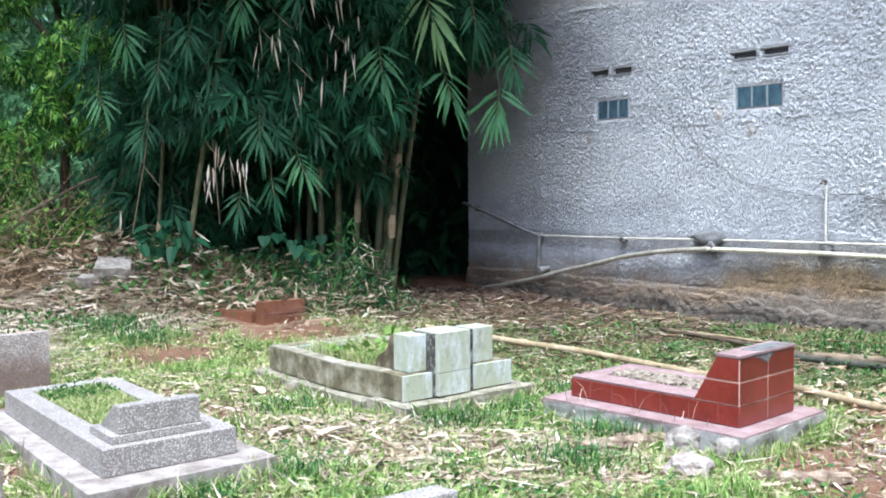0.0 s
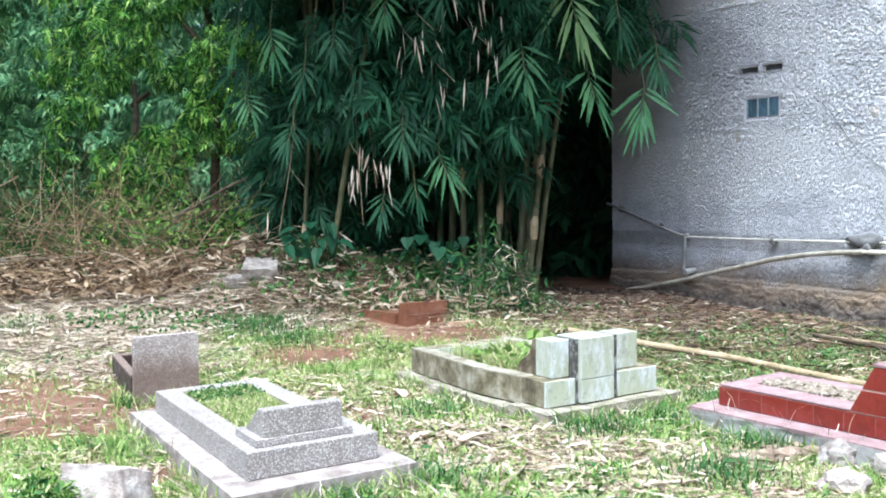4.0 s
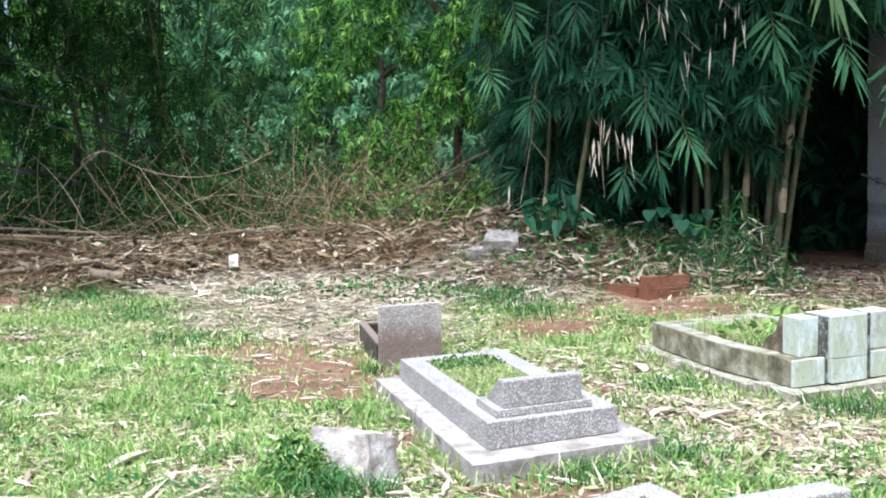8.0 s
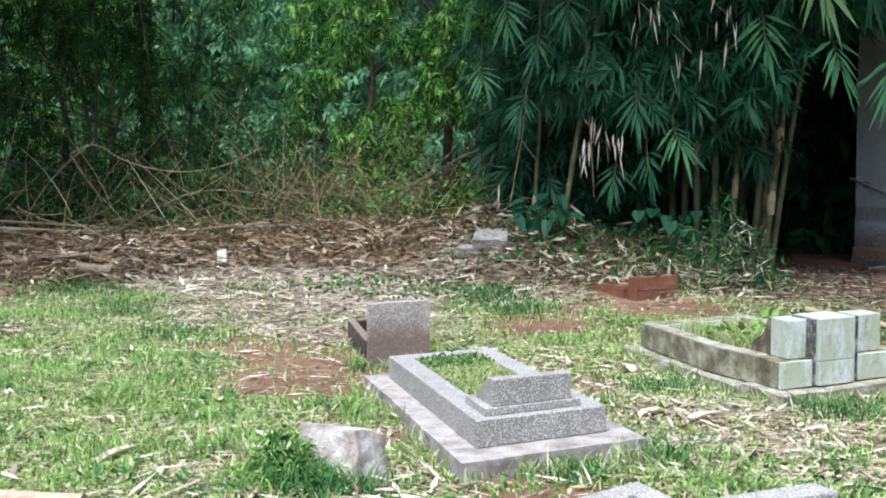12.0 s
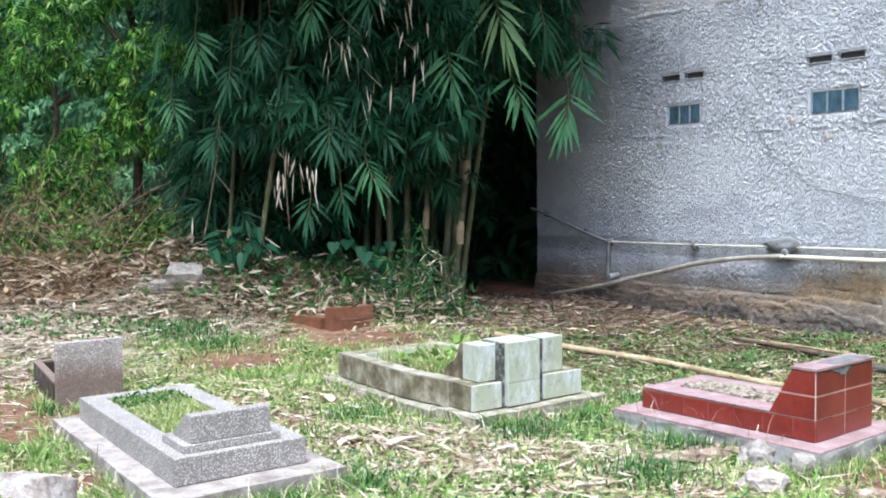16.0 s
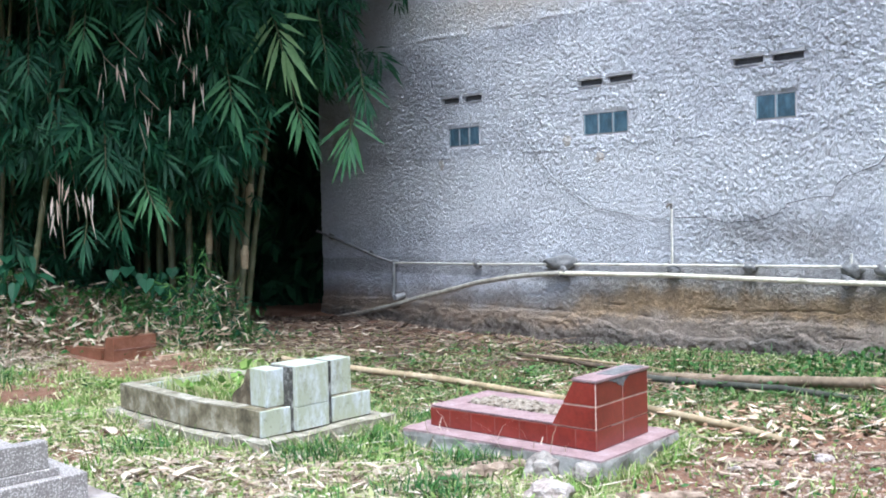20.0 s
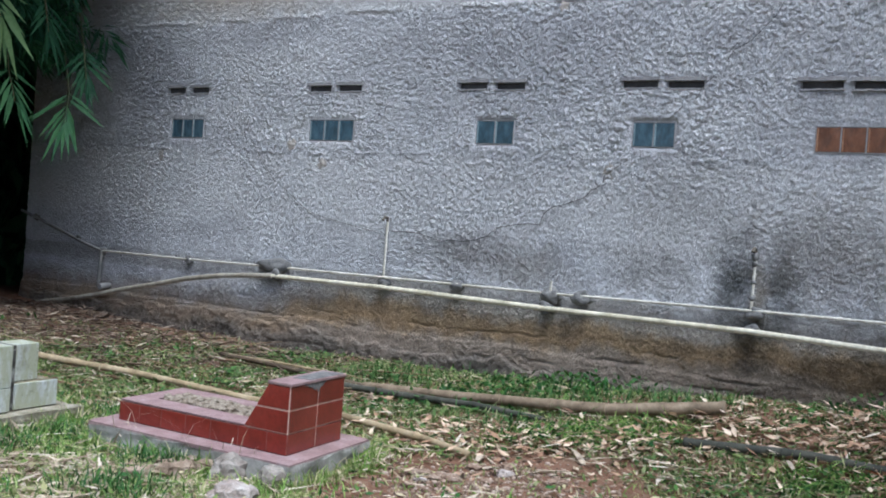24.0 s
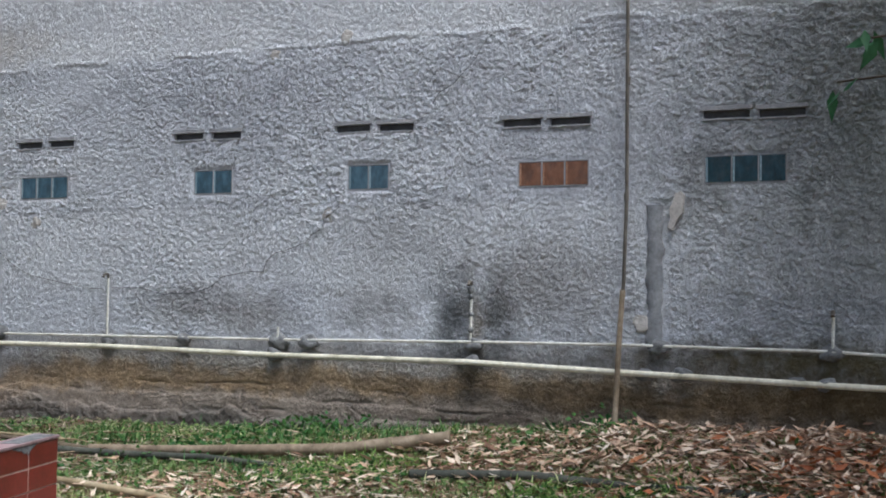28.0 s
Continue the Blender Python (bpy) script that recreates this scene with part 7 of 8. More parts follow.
# the lawn goes on behind and under the camera
n = 160000
x, y = rnd.uniform(-12.5, 9, n), rnd.uniform(-7, 4.1, n)
ok = free(x, y) & (rnd.rand(n) < 0.25 + 0.75 * smooth((vnoise(x, y, 0.8, 81) - 0.25) / 0.4))
x, y = x[ok], y[ok]
v, f = blades_np(rnd, x, y, lift(x, y) - 0.005, rnd.uniform(0.03, 0.07, len(x)), rnd.uniform(0.016, 0.03, len(x)))
tagged(part("grass", mesh_np("grass", v, f), M["grass"]), "short bright green patchy grass", "grass", kind="stuff")

# low broad-leaved ground cover between the blades
n = 190000
x, y = rnd.uniform(-12.5, 7.2, n), 3.9 + (rnd.uniform(0, 1, n) ** 1.2) * 9.2
ok = free(x, y) & (rnd.rand(n) < grass_at(x, y) * 0.9)
x, y = x[ok], y[ok]
n = len(x)
base = np.stack([x, y, lift(x, y) + rnd.uniform(0.002, 0.035, n)], 1)
way = np.stack([rnd.normal(0, 1, n), rnd.normal(0, 1, n), rnd.normal(0.25, 0.25, n)], 1)
side = np.cross(way, np.stack([rnd.normal(0, 0.3, n), rnd.normal(0, 0.3, n), np.ones(n)], 1))
long, wide = 0.03 + 0.075 * rnd.rand(n) ** 1.6, rnd.uniform(0.014, 0.032, n)
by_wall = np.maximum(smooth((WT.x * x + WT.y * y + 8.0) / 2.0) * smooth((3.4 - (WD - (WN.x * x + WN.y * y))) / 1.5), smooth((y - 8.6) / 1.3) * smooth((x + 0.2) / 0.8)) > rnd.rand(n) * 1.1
for which, mat, words in ((~by_wall, "grass", "low green carpet of small broad leaves"), (by_wall, "shade_grass", "low dark green carpet of leaves near the wall")):
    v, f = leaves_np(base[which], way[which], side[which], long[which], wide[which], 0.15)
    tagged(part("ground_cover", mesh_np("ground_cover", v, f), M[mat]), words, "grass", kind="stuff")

# longer lush grass in clumps
n = 210000
x, y = rnd.uniform(-11.5, 4.6, n), 4.0 + (rnd.uniform(0, 1, n) ** 1.3) * 7.6
ok = free(x, y) & (rnd.rand(n) < grass_at(x, y) * smooth((vnoise(x, y, 0.42, 84) - 0.56) / 0.16) * smooth((WD - (WN.x * x + WN.y * y) - 3.0) / 0.6))
x, y = x[ok], y[ok]
h = rnd.uniform(0.04, 0.125, len(x)) * (0.7 + 0.7 * vnoise(x, y, 0.4, 86))
v, f = blades_np(rnd, x, y, lift(x, y) - 0.005, h, rnd.uniform(0.006, 0.012, len(x)))
tagged(part("grass", mesh_np("grass", v, f), M["lush_grass"]), "longer lush green grass in loose clumps", "grass", kind="stuff")

# patches of a darker broad-leaved weed in the lawn
n = 60000
x, y = rnd.uniform(-11.5, 4.6, n), 4.0 + (rnd.uniform(0, 1, n) ** 1.3) * 8.0
ok = free(x, y) & (rnd.rand(n) < grass_at(x, y) * smooth((vnoise(x, y, 0.35, 87) - 0.55) / 0.12))
x, y = x[ok], y[ok]
n = len(x)
base = np.stack([x, y, lift(x, y) + rnd.uniform(0.005, 0.06, n)], 1)
way = np.stack([rnd.normal(0, 1, n), rnd.normal(0, 1, n), rnd.normal(0.3, 0.3, n)], 1)
side = np.cross(way, np.stack([rnd.normal(0, 0.35, n), rnd.normal(0, 0.35, n), np.ones(n)], 1))
v, f = leaves_np(base, way, side, rnd.uniform(0.03, 0.09, n), rnd.uniform(0.014, 0.034, n), 0.2)
tagged(part("lawn_weeds", mesh_np("lawn_weeds", v, f), M["weed"]), "patches of darker small-leaved weeds in the lawn", "weeds", kind="stuff")

# taller tufts against stones, slabs and in the beds
tufts = [(-2.22, 5.0, 0.2, 160, 0.18), (-2.0, 5.0, 0.2, 250, 0.13), (-1.1, 5.6, 0.15, 120, 0.12), (-0.75, 6.05, 0.2, 220, 0.14), (0.1, 7.35, 0.25, 260, 0.14), (0.7, 6.2, 0.3, 300, 0.13), (1.0, 6.9, 0.2, 180, 0.16), (0.5, 7.8, 0.15, 150, 0.14), (-3.2, 8.4, 0.1, 80, 0.14), (0.9, 8.6, 0.25, 250, 0.12), (-1.0, 7.8, 0.2, 180, 0.14), (-5.2, 9.0, 0.5, 400, 0.12)]
tufts += [(-6.5, 10.5, 0.6, 450, 0.14), (-7.6, 11.4, 0.6, 450, 0.16), (-5.6, 11.6, 0.4, 300, 0.16), (-3.2, 11.8, 0.4, 420, 0.2), (-2.7, 11.2, 0.3, 250, 0.14), (-0.7, 13.2, 0.3, 200, 0.25), (-1.0, 13.5, 0.35, 200, 0.3), (-1.6, 13.3, 0.4, 160, 0.2), (3.6, 7.7, 0.4, 420, 0.12), (5.0, 7.9, 0.4, 200, 0.14), (4.3, 8.6, 0.5, 260, 0.14), (3.3, 9.9, 0.4, 240, 0.14), (5.9, 6.9, 0.4, 160, 0.12)]
xs, ys, hs = [], [], []
for cx, cy, r, n, h in tufts:
    xs.append(rnd.normal(cx, r * 0.6, n)), ys.append(rnd.normal(cy, r * 0.6, n)), hs.append(rnd.uniform(0.5, 1.1, n) * h)
x, y, h = np.concatenate(xs), np.concatenate(ys), np.concatenate(hs)
ok = free(x, y)
x, y, h = x[ok], y[ok], h[ok]
v, f = blades_np(rnd, x, y, lift(x, y) - 0.005, h, rnd.uniform(0.005, 0.011, len(x)))
tagged(part("grass_tufts", mesh_np("grass_tufts", v, f), M["weed"]), "taller dark green grass tufts and seedlings", "grass", kind="stuff")


# grass that grows against the sides of the slabs
xs, ys = [], []
for p, a0, a1, b0, b1 in ((P_RED, -0.26, 1.26, -0.105, 1.1), (P_GREY, -0.19, 1.19, -0.105, 1.07), (P_GREEN, -0.12, 1.07, -0.085, 1.04), (P_PINK, -0.03, 1.03, -0.02, 1.0)):
    for _ in range(850):
        a, b = rnd.uniform(a0, a1), rnd.uniform(b0, b1)
        side = rnd.randint(4)
        off = abs(rnd.normal(0, 0.06)) + 0.005
        la, lb = off / p.u.length, off / p.v.length
        a, b = ((a0 - la, b), (a1 + la, b), (a, b0 - lb), (a, b1 + lb))[side]
        xs.append(p.o.x + p.u.x * a + p.v.x * b), ys.append(p.o.y + p.u.y * a + p.v.y * b)
x, y = np.array(xs), np.array(ys)
ok = free(x, y) & (vnoise(x, y, 0.3, 85) > 0.33)
x, y = x[ok], y[ok]
v, f = blades_np(rnd, x, y, lift(x, y) - 0.005, rnd.uniform(0.05, 0.15, len(x)), rnd.uniform(0.006, 0.011, len(x)))
tagged(part("edge_grass", mesh_np("edge_grass", v, f), M["grass"]), "uncut grass growing against the grave slabs", "grass", kind="stuff")


# long dry stalks that lean on the grave kerbs
r8 = np.random.RandomState(88)
xs, ys = [], []
for p, n, a0, a1, b0, b1 in ((P_RED, 26, -0.42, -0.03, 0.1, 0.95), (P_GREY, 34, -0.3, -0.2, 0.0, 0.9), (P_GREEN, 30, -0.24, -0.13, 0.1, 0.9), (P_GREEN, 20, 0.1, 1.0, -0.18, -0.1), (P_GREY, 16, 0.2, 1.2, -0.2, -0.12)):
    a, b = r8.uniform(a0, a1, n), r8.uniform(b0, b1, n)
    xs.append(p.o.x + p.u.x * a + p.v.x * b), ys.append(p.o.y + p.u.y * a + p.v.y * b)
x, y = np.concatenate(xs), np.concatenate(ys)
v, f = blades_np(r8, x, y, lift(x, y) - 0.005 + 0.1 * inside(P_RED, x, y, -0.26, 0, -0.1, 1.1), r8.uniform(0.1, 0.24, len(x)), r8.uniform(0.0035, 0.006, len(x)))
tagged(part("dry_grass", mesh_np("dry_grass", v, f), M["dry_leaf"]), "long pale dry grass stalks beside the graves", "grass", kind="stuff")


def bed_plants(p, a0, a1, b0, b1, z, n, h, mat, name, label, leaf=0.0):
    r2 = np.random.RandomState(n)
    a, b = r2.uniform(a0, a1, n), r2.uniform(b0, b1, n)
    x, y = p.o.x + p.u.x * a + p.v.x * b, p.o.y + p.u.y * a + p.v.y * b
    if leaf:
        base = np.stack([x, y, z + r2.uniform(0, h, n)], 1)
        way = r2.normal(0, 1, (n, 3)) + (0, 0, 0.3)
        v, f = leaves_np(base, way, r2.normal(size=(n, 3)), r2.uniform(0.6, 1.2, n) * leaf, r2.uniform(0.35, 0.6, n) * leaf, 0.2)
    else:
        v, f = blades_np(r2, x, y, np.full(n, z), r2.uniform(0.4, 1, n) * h, np.full(n, 0.006))
    tagged(part(name, mesh_np(name, v, f), mat), label, "weeds", kind="stuff")


bed_plants(P_GREY, 0.2, 0.8, 0.31, 0.92, 0.21, 5200, 0.045, M["grass"], "bed_grass", "short grass growing in the grave bed")
bed_plants(P_GREY, 0.2, 0.8, 0.72, 0.92, 0.21, 500, 0.05, M["weed"], "bed_weeds", "small leafy weeds in the grave bed", 0.03)
bed_plants(P_GREEN, 0.14, 0.86, 0.2, 0.88, 0.17, 900, 0.2, M["grass"], "bed_grass", "grass growing in the tiled grave")
bed_plants(P_GREEN, 0.18, 0.8, 0.25, 0.72, 0.19, 120, 0.12, M["lush_grass"], "bed_weeds", "broad leaved weeds in the tiled grave", 0.11)
bed_plants(P_GREEN, 0.35, 0.7, 0.3, 0.5, 0.3, 50, 0.14, M["lush_grass"], "bed_weeds", "tall broad leaved weed in the tiled grave", 0.13)
bed_plants(P_NEAR, 0.2, 0.8, 0.15, 0.85, 0.12, 500, 0.08, M["grass"], "bed_grass", "grass in the low kerbed grave")


def leafy_mound(cx, cy, rx, ry, h, n, leaf, mat, name, label, z0=0.0, aspect=0.55):
    r2 = np.random.RandomState(n + int(10 * abs(cx)))
    x, y = r2.normal(cx, rx, n), r2.normal(cy, ry, n)
    fall = np.exp(-(((x - cx) / rx) ** 2 + ((y - cy) / ry) ** 2) / 3)
    base = np.stack([x, y, lift(x, y) + z0 + r2.uniform(0, 1, n) * h * fall], 1)
    way = r2.normal(0, 1, (n, 3)) + (0, -0.3, 0.2)
    v, f = leaves_np(base, way, r2.normal(size=(n, 3)), r2.uniform(0.6, 1.3, n) * leaf, r2.uniform(0.8, 1.2, n) * leaf * aspect, 0.25)
    tagged(part(name, mesh_np(name, v, f), mat), label, "weeds", kind="stuff")


leafy_mound(-2.2, 13.15, 0.95, 0.3, 0.32, 850, 0.12, M["weed"], "weeds", "dark green creeping weeds under the bamboo", aspect=0.4)
leafy_mound(-2.0, 13.05, 0.9, 0.3, 0.28, 520, 0.16, M["weed"], "weeds", "dark grassy weeds under the bamboo", aspect=0.12)
leafy_mound(-2.2, 13.0, 0.9, 0.3, 0.22, 500, 0.16, M["twig"], "dead_stalks", "brown dead stalks in the weeds", aspect=0.09)
leafy_mound(-0.9, 12.95, 0.32, 0.22, 0.85, 380, 0.15, M["bamboo_leaf"], "weeds", "grassy green bamboo shoots at the clump foot", aspect=0.13)
leafy_mound(-0.95, 12.93, 0.3, 0.22, 1.0, 520, 0.16, M["weed"], "weeds", "fresh green bamboo shoots at the clump foot", aspect=0.12)
leafy_mound(-0.85, 12.95, 0.34, 0.22, 0.75, 330, 0.17, M["litter"], "dead_stalks", "dry straw-coloured blades among the shoots", aspect=0.09)
leafy_mound(-0.9, 12.9, 0.36, 0.24, 0.8, 200, 0.16, M["weed"], "weeds", "lighter green blades among the shoots", aspect=0.1)


def heart_leaf(at, size, turn, dip, long):
    """One heart-shaped leaf with a folded midrib, hanging from its stalk end."""
    bm = bmesh.new()
    edge = [(0.0, 0.1), (0.16, 0.2), (0.36, 0.16), (0.5, -0.06), (0.42, -0.34), (0.2, -0.68), (0.0, -1.0)]
    m = Matrix.Translation(at) @ Matrix.Rotation(turn, 4, "Z") @ Matrix.Rotation(dip, 4, "X")
    spine = [bm.verts.new(m @ Vector((0, 0, y * size * long))) for y in (0.1, -0.35, -1.0)]
    for sgn in (-1, 1):
        rim = [bm.verts.new(m @ Vector((sgn * x * size, -0.25 * x * size, y * size * long))) for x, y in edge[1:-1]]
        fan = [spine[0]] + rim[:3] + [spine[1]], [spine[1]] + rim[2:] + [spine[2]]
        for loop in fan:
            bm.faces.new(loop if sgn > 0 else loop[::-1])
    return bm


def heart_plant(cx, cy, label, spread, high, n, size, long, seed):
    """A broad-leaved plant: stalks that each carry one large leaf."""
    r2 = random.Random(seed)
    z = gz(cx, cy)
    plant = thing("plant", (cx, cy, z), label, "plant", "broad leaved plants")
    for _ in range(n):
        tip = Vector((cx + r2.gauss(0, spread), cy - 0.1 + r2.gauss(0, 0.1), z + high * r2.uniform(0.4, 1.0)))
        stalk = part("stalk", pipe([(cx + r2.gauss(0, 0.05), cy, z - 0.03), (cx * 0.4 + tip.x * 0.6, cy, (z + tip.z) / 2 + 0.06), tuple(tip)], 0.005, 5), M["weed"], plant)
        part("leaf", heart_leaf(tip, size * r2.uniform(0.7, 1.15), r2.gauss(0, 0.9), r2.uniform(-1.35, 0.1), long * r2.uniform(0.9, 1.1)), M["bamboo_leaf"], stalk)


heart_plant(-2.9, 13.2, "dark plant with long drooping leaves under the bamboo", 0.16, 0.52, 18, 0.15, 1.5, 5)
heart_plant(-1.62, 13.3, "dark plant with heart-shaped leaves under the bamboo", 0.24, 0.55, 20, 0.165, 0.95, 6)
leafy_mound(-4.2, 11.9, 0.8, 0.35, 0.2, 600, 0.07, M["weed"], "weeds", "low green weeds in the litter")
leafy_mound(-2.33, 5.1, 0.13, 0.08, 0.3, 800, 0.06, M["lush_grass"], "weeds", "small bushy weeds before the white stone", aspect=0.2)
leafy_mound(-2.34, 5.1, 0.11, 0.07, 0.27, 500, 0.055, M["weed"], "weeds", "small dark leafy weeds before the white stone", aspect=0.4)
leafy_mound(4.4, 8.9, 1.1, 0.25, 0.16, 1100, 0.06, M["weed"], "weeds", "low weeds along the foot of the wall")
leafy_mound(5.9, 6.9, 0.5, 0.15, 0.2, 220, 0.06, M["weed"], "weeds", "low weeds along the foot of the wall")
leafy_mound(-5.0, 15.8, 1.2, 0.5, 1.0, 900, 0.12, M["lime_leaf"], "weeds", "bright green shrubs behind the brush heap")
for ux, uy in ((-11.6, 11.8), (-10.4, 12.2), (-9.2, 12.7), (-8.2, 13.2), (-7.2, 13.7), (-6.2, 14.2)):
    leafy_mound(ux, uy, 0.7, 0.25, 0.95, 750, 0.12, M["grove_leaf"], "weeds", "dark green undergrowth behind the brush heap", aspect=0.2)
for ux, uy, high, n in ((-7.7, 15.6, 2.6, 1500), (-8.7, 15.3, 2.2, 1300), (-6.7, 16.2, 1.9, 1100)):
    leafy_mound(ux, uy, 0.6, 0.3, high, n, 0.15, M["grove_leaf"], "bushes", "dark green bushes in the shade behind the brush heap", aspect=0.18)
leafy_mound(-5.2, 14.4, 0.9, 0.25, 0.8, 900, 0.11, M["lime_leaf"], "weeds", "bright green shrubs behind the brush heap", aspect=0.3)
# taller tufts that lean on the slabs of the graves
for p, a, b, n in ((P_GREEN, -0.15, 0.05, 110), (P_GREEN, 0.1, -0.11, 160), (P_GREEN, 0.42, -0.12, 120), (P_GREEN, 0.95, -0.12, 170), (P_GREEN, 1.2, 0.05, 190), (P_GREEN, -0.17, 0.5, 110), (P_GREEN, -0.17, 0.8, 90),
                   (P_GREY, -0.23, 0.2, 120), (P_GREY, -0.23, 0.55, 90), (P_GREY, 0.5, -0.14, 120), (P_GREY, 1.05, -0.14, 150), (P_GREY, 1.23, 0.15, 110), (P_GREY, -0.22, 0.85, 80),
                   (P_RED, -0.3, 0.3, 120), (P_RED, -0.3, 0.7, 110), (P_RED, -0.3, 1.0, 150), (P_RED, 0.9, -0.16, 90), (P_PINK, -0.25, 0.6, 70), (P_PINK, 0.5, -0.1, 70), (P_BROWN, 1.1, -0.2, 50)):
    q = p.at(a, b, 0)
    leafy_mound(q.x, q.y, 0.1, 0.08, 0.05, n, 0.16, M["lush_grass"], "grass_tufts", "tall grass tuft leaning on a grave slab", aspect=0.07)
    leafy_mound(q.x + 0.03, q.y - 0.02, 0.14, 0.1, 0.03, n // 4, 0.17, M["dry_leaf"], "dead_stalks", "dry straw caught beside a grave slab", aspect=0.09)
for gx, gy, rx, ry, n in ((4.75, 5.95, 0.35, 0.18, 650), (4.2, 7.35, 0.28, 0.22, 700), (3.75, 7.5, 0.3, 0.2, 500), (5.35, 5.55, 0.3, 0.15, 420)):
    leafy_mound(gx, gy, rx, ry, 0.08, n, 0.11, M["lush_grass"], "grass_tufts", "green grass clump growing through brown leaves", aspect=0.1)
    leafy_mound(gx, gy, rx * 0.8, ry * 0.8, 0.06, n // 2, 0.06, M["weed"], "weeds", "small dark weeds growing through brown leaves", aspect=0.4)
leafy_mound(4.9, 4.9, 0.35, 0.3, 0.12, 260, 0.08, M["weed"], "weeds", "low green weeds in brown leaves")


def litter(name, label, n, dens, lo, hi, length, width, mat, seed, lay=0.02, tilt=0.16):
    # less pale litter where the ground colours carry shade
    shade_cut = (lambda x, y: 1 - 0.65 * smooth((y - 8.8) / 1.2) * smooth((x - 0.2) / 0.8)) if mat in (M["dry_leaf"], M["litter"]) else (lambda x, y: 1.0)
    r2 = np.random.RandomState(seed)
    x, y = r2.uniform(lo[0], hi[0], n), r2.uniform(lo[1], hi[1], n)
    ok = free(x, y) & (r2.rand(n) < dens(x, y) * shade_cut(x, y) * (1 - 0.6 * bare(x, y)))
    x, y = x[ok], y[ok]
    n = len(x)
    a = r2.uniform(0, 2 * np.pi, n)
    way = np.stack([np.cos(a), np.sin(a), r2.normal(0, tilt, n)], 1)
    side = np.stack([-np.sin(a), np.cos(a), r2.normal(0, tilt * 1.5, n)], 1)
    base = np.stack([x, y, lift(x, y) + 0.008 + np.abs(r2.normal(0, lay, n))], 1)
    v, f = leaves_np(base, way, side, r2.uniform(*length, n), r2.uniform(*width, n), 0.02)
    tagged(part(name, mesh_np(name, v, f), mat), label, "leaf litter", kind="stuff")


litter("leaf_litter", "scattered straw-coloured fallen bamboo leaves", 170000, lambda x, y: litter_at(x, y) * (0.35 + 0.65 * vnoise(x, y, 0.35, 91)) * (1 - 0.75 * smooth((y - heap_edge(x) - 0.3) / 0.6) * smooth((-x - 2.8) / 0.4)), (-13.5, 4.0), (4.5, 14.3), (0.05, 0.18), (0.009, 0.026), M["litter"], 61)
litter("leaf_litter", "sparse pale fallen leaves in the grass", 7000, lambda x, y: 0.5 + 0 * x, (-12, 4.0), (3.0, 12.0), (0.09, 0.32), (0.012, 0.045), M["dry_leaf"], 62, 0.02, 0.1)


def brown_at(x, y):
    s, dw = WT.x * x + WT.y * y, WD - (WN.x * x + WN.y * y)
    return np.clip(smooth((s + 3.3) / 1.8) * smooth((2.6 - dw) / 1.2) * (0.4 + 0.6 * vnoise(x, y, 0.6, 95)) * (1 - 0.8 * near_to(x, y, 4.4, 5.6, 0.4)) + 0.03 * near_to(x, y, 3.2, 6.4, 0.9) + 0.12 * (near_to(x, y, 3.19, 7.51, 0.35, 0.3) + near_to(x, y, 3.71, 7.38, 0.40, 0.3) + near_to(x, y, 4.44, 7.27, 0.35, 0.3) + near_to(x, y, 2.75, 7.97, 0.30, 0.3) + near_to(x, y, 5.08, 7.09, 0.45, 0.3) + near_to(x, y, 3.10, 9.36, 0.30, 0.3)), 0, 1)


litter("leaf_litter", "deep drift of brown and orange dead leaves", 75000, brown_at, (2.0, 3.6), (9.0, 9.0), (0.05, 0.16), (0.018, 0.045), M["brown_litter"], 63, 0.03, 0.3)

litter("leaf_litter", "rust red dead leaves on the leaf drift", 9000, lambda x, y: brown_at(x, y) * smooth((WT.x * x + WT.y * y + 2.6) / 2.4) * 0.8, (3.5, 3.6), (9.0, 8.0), (0.06, 0.18), (0.025, 0.06), M["red_litter"], 70, 0.04, 0.3)
litter("leaf_litter", "pale dry leaves caught in the brush heap", 15000, lambda x, y: 0.85 * vnoise(x, y, 0.5, 97) * (y > heap_edge(x)) * (y < heap_edge(x) + 1.5), (-13, 9.6), (-2.6, 14.3), (0.1, 0.3), (0.02, 0.05), M["litter"], 64, 0.09, 0.35)

litter("leaf_litter", "pale trodden carpet of shredded dry leaves", 95000, lambda x, y: np.clip(near_to(x, y, -4.6, 12.3, 0.9, 0.5) + near_to(x, y, -4.0, 12.9, 0.6, 0.4) + near_to(x, y, -4.7, 11.3, 1.1, 0.7) + 0.9 * near_to(x, y, -3.9, 10.1, 0.7, 0.5) + near_to(x, y, -5.8, 12.4, 0.9, 0.6) + near_to(x, y, -6.6, 12.0, 0.5, 0.4) + near_to(x, y, -3.2, 12.3, 0.6, 0.5), 0, 1) * (0.3 + 0.7 * vnoise(x, y, 0.3, 98)), (-7.5, 9.2), (-2.2, 13.6), (0.04, 0.16), (0.008, 0.022), M["dry_leaf"], 67, 0.012)
litter("leaf_litter", "pale carpet of shredded dry leaves between graves", 24000, lambda x, y: np.clip(near_to(x, y, -0.6, 6.75, 0.75, 0.5) + 0.9 * near_to(x, y, 0.35, 6.35, 0.6, 0.4) + 0.5 * near_to(x, y, -2.6, 5.4, 0.6, 0.4) + 0.6 * near_to(x, y, 1.0, 6.2, 0.4, 0.3), 0, 1) * (0.25 + 0.75 * vnoise(x, y, 0.25, 99)), (-3.4, 4.6), (1.6, 7.8), (0.03, 0.13), (0.006, 0.018), M["dry_leaf"], 68, 0.012)
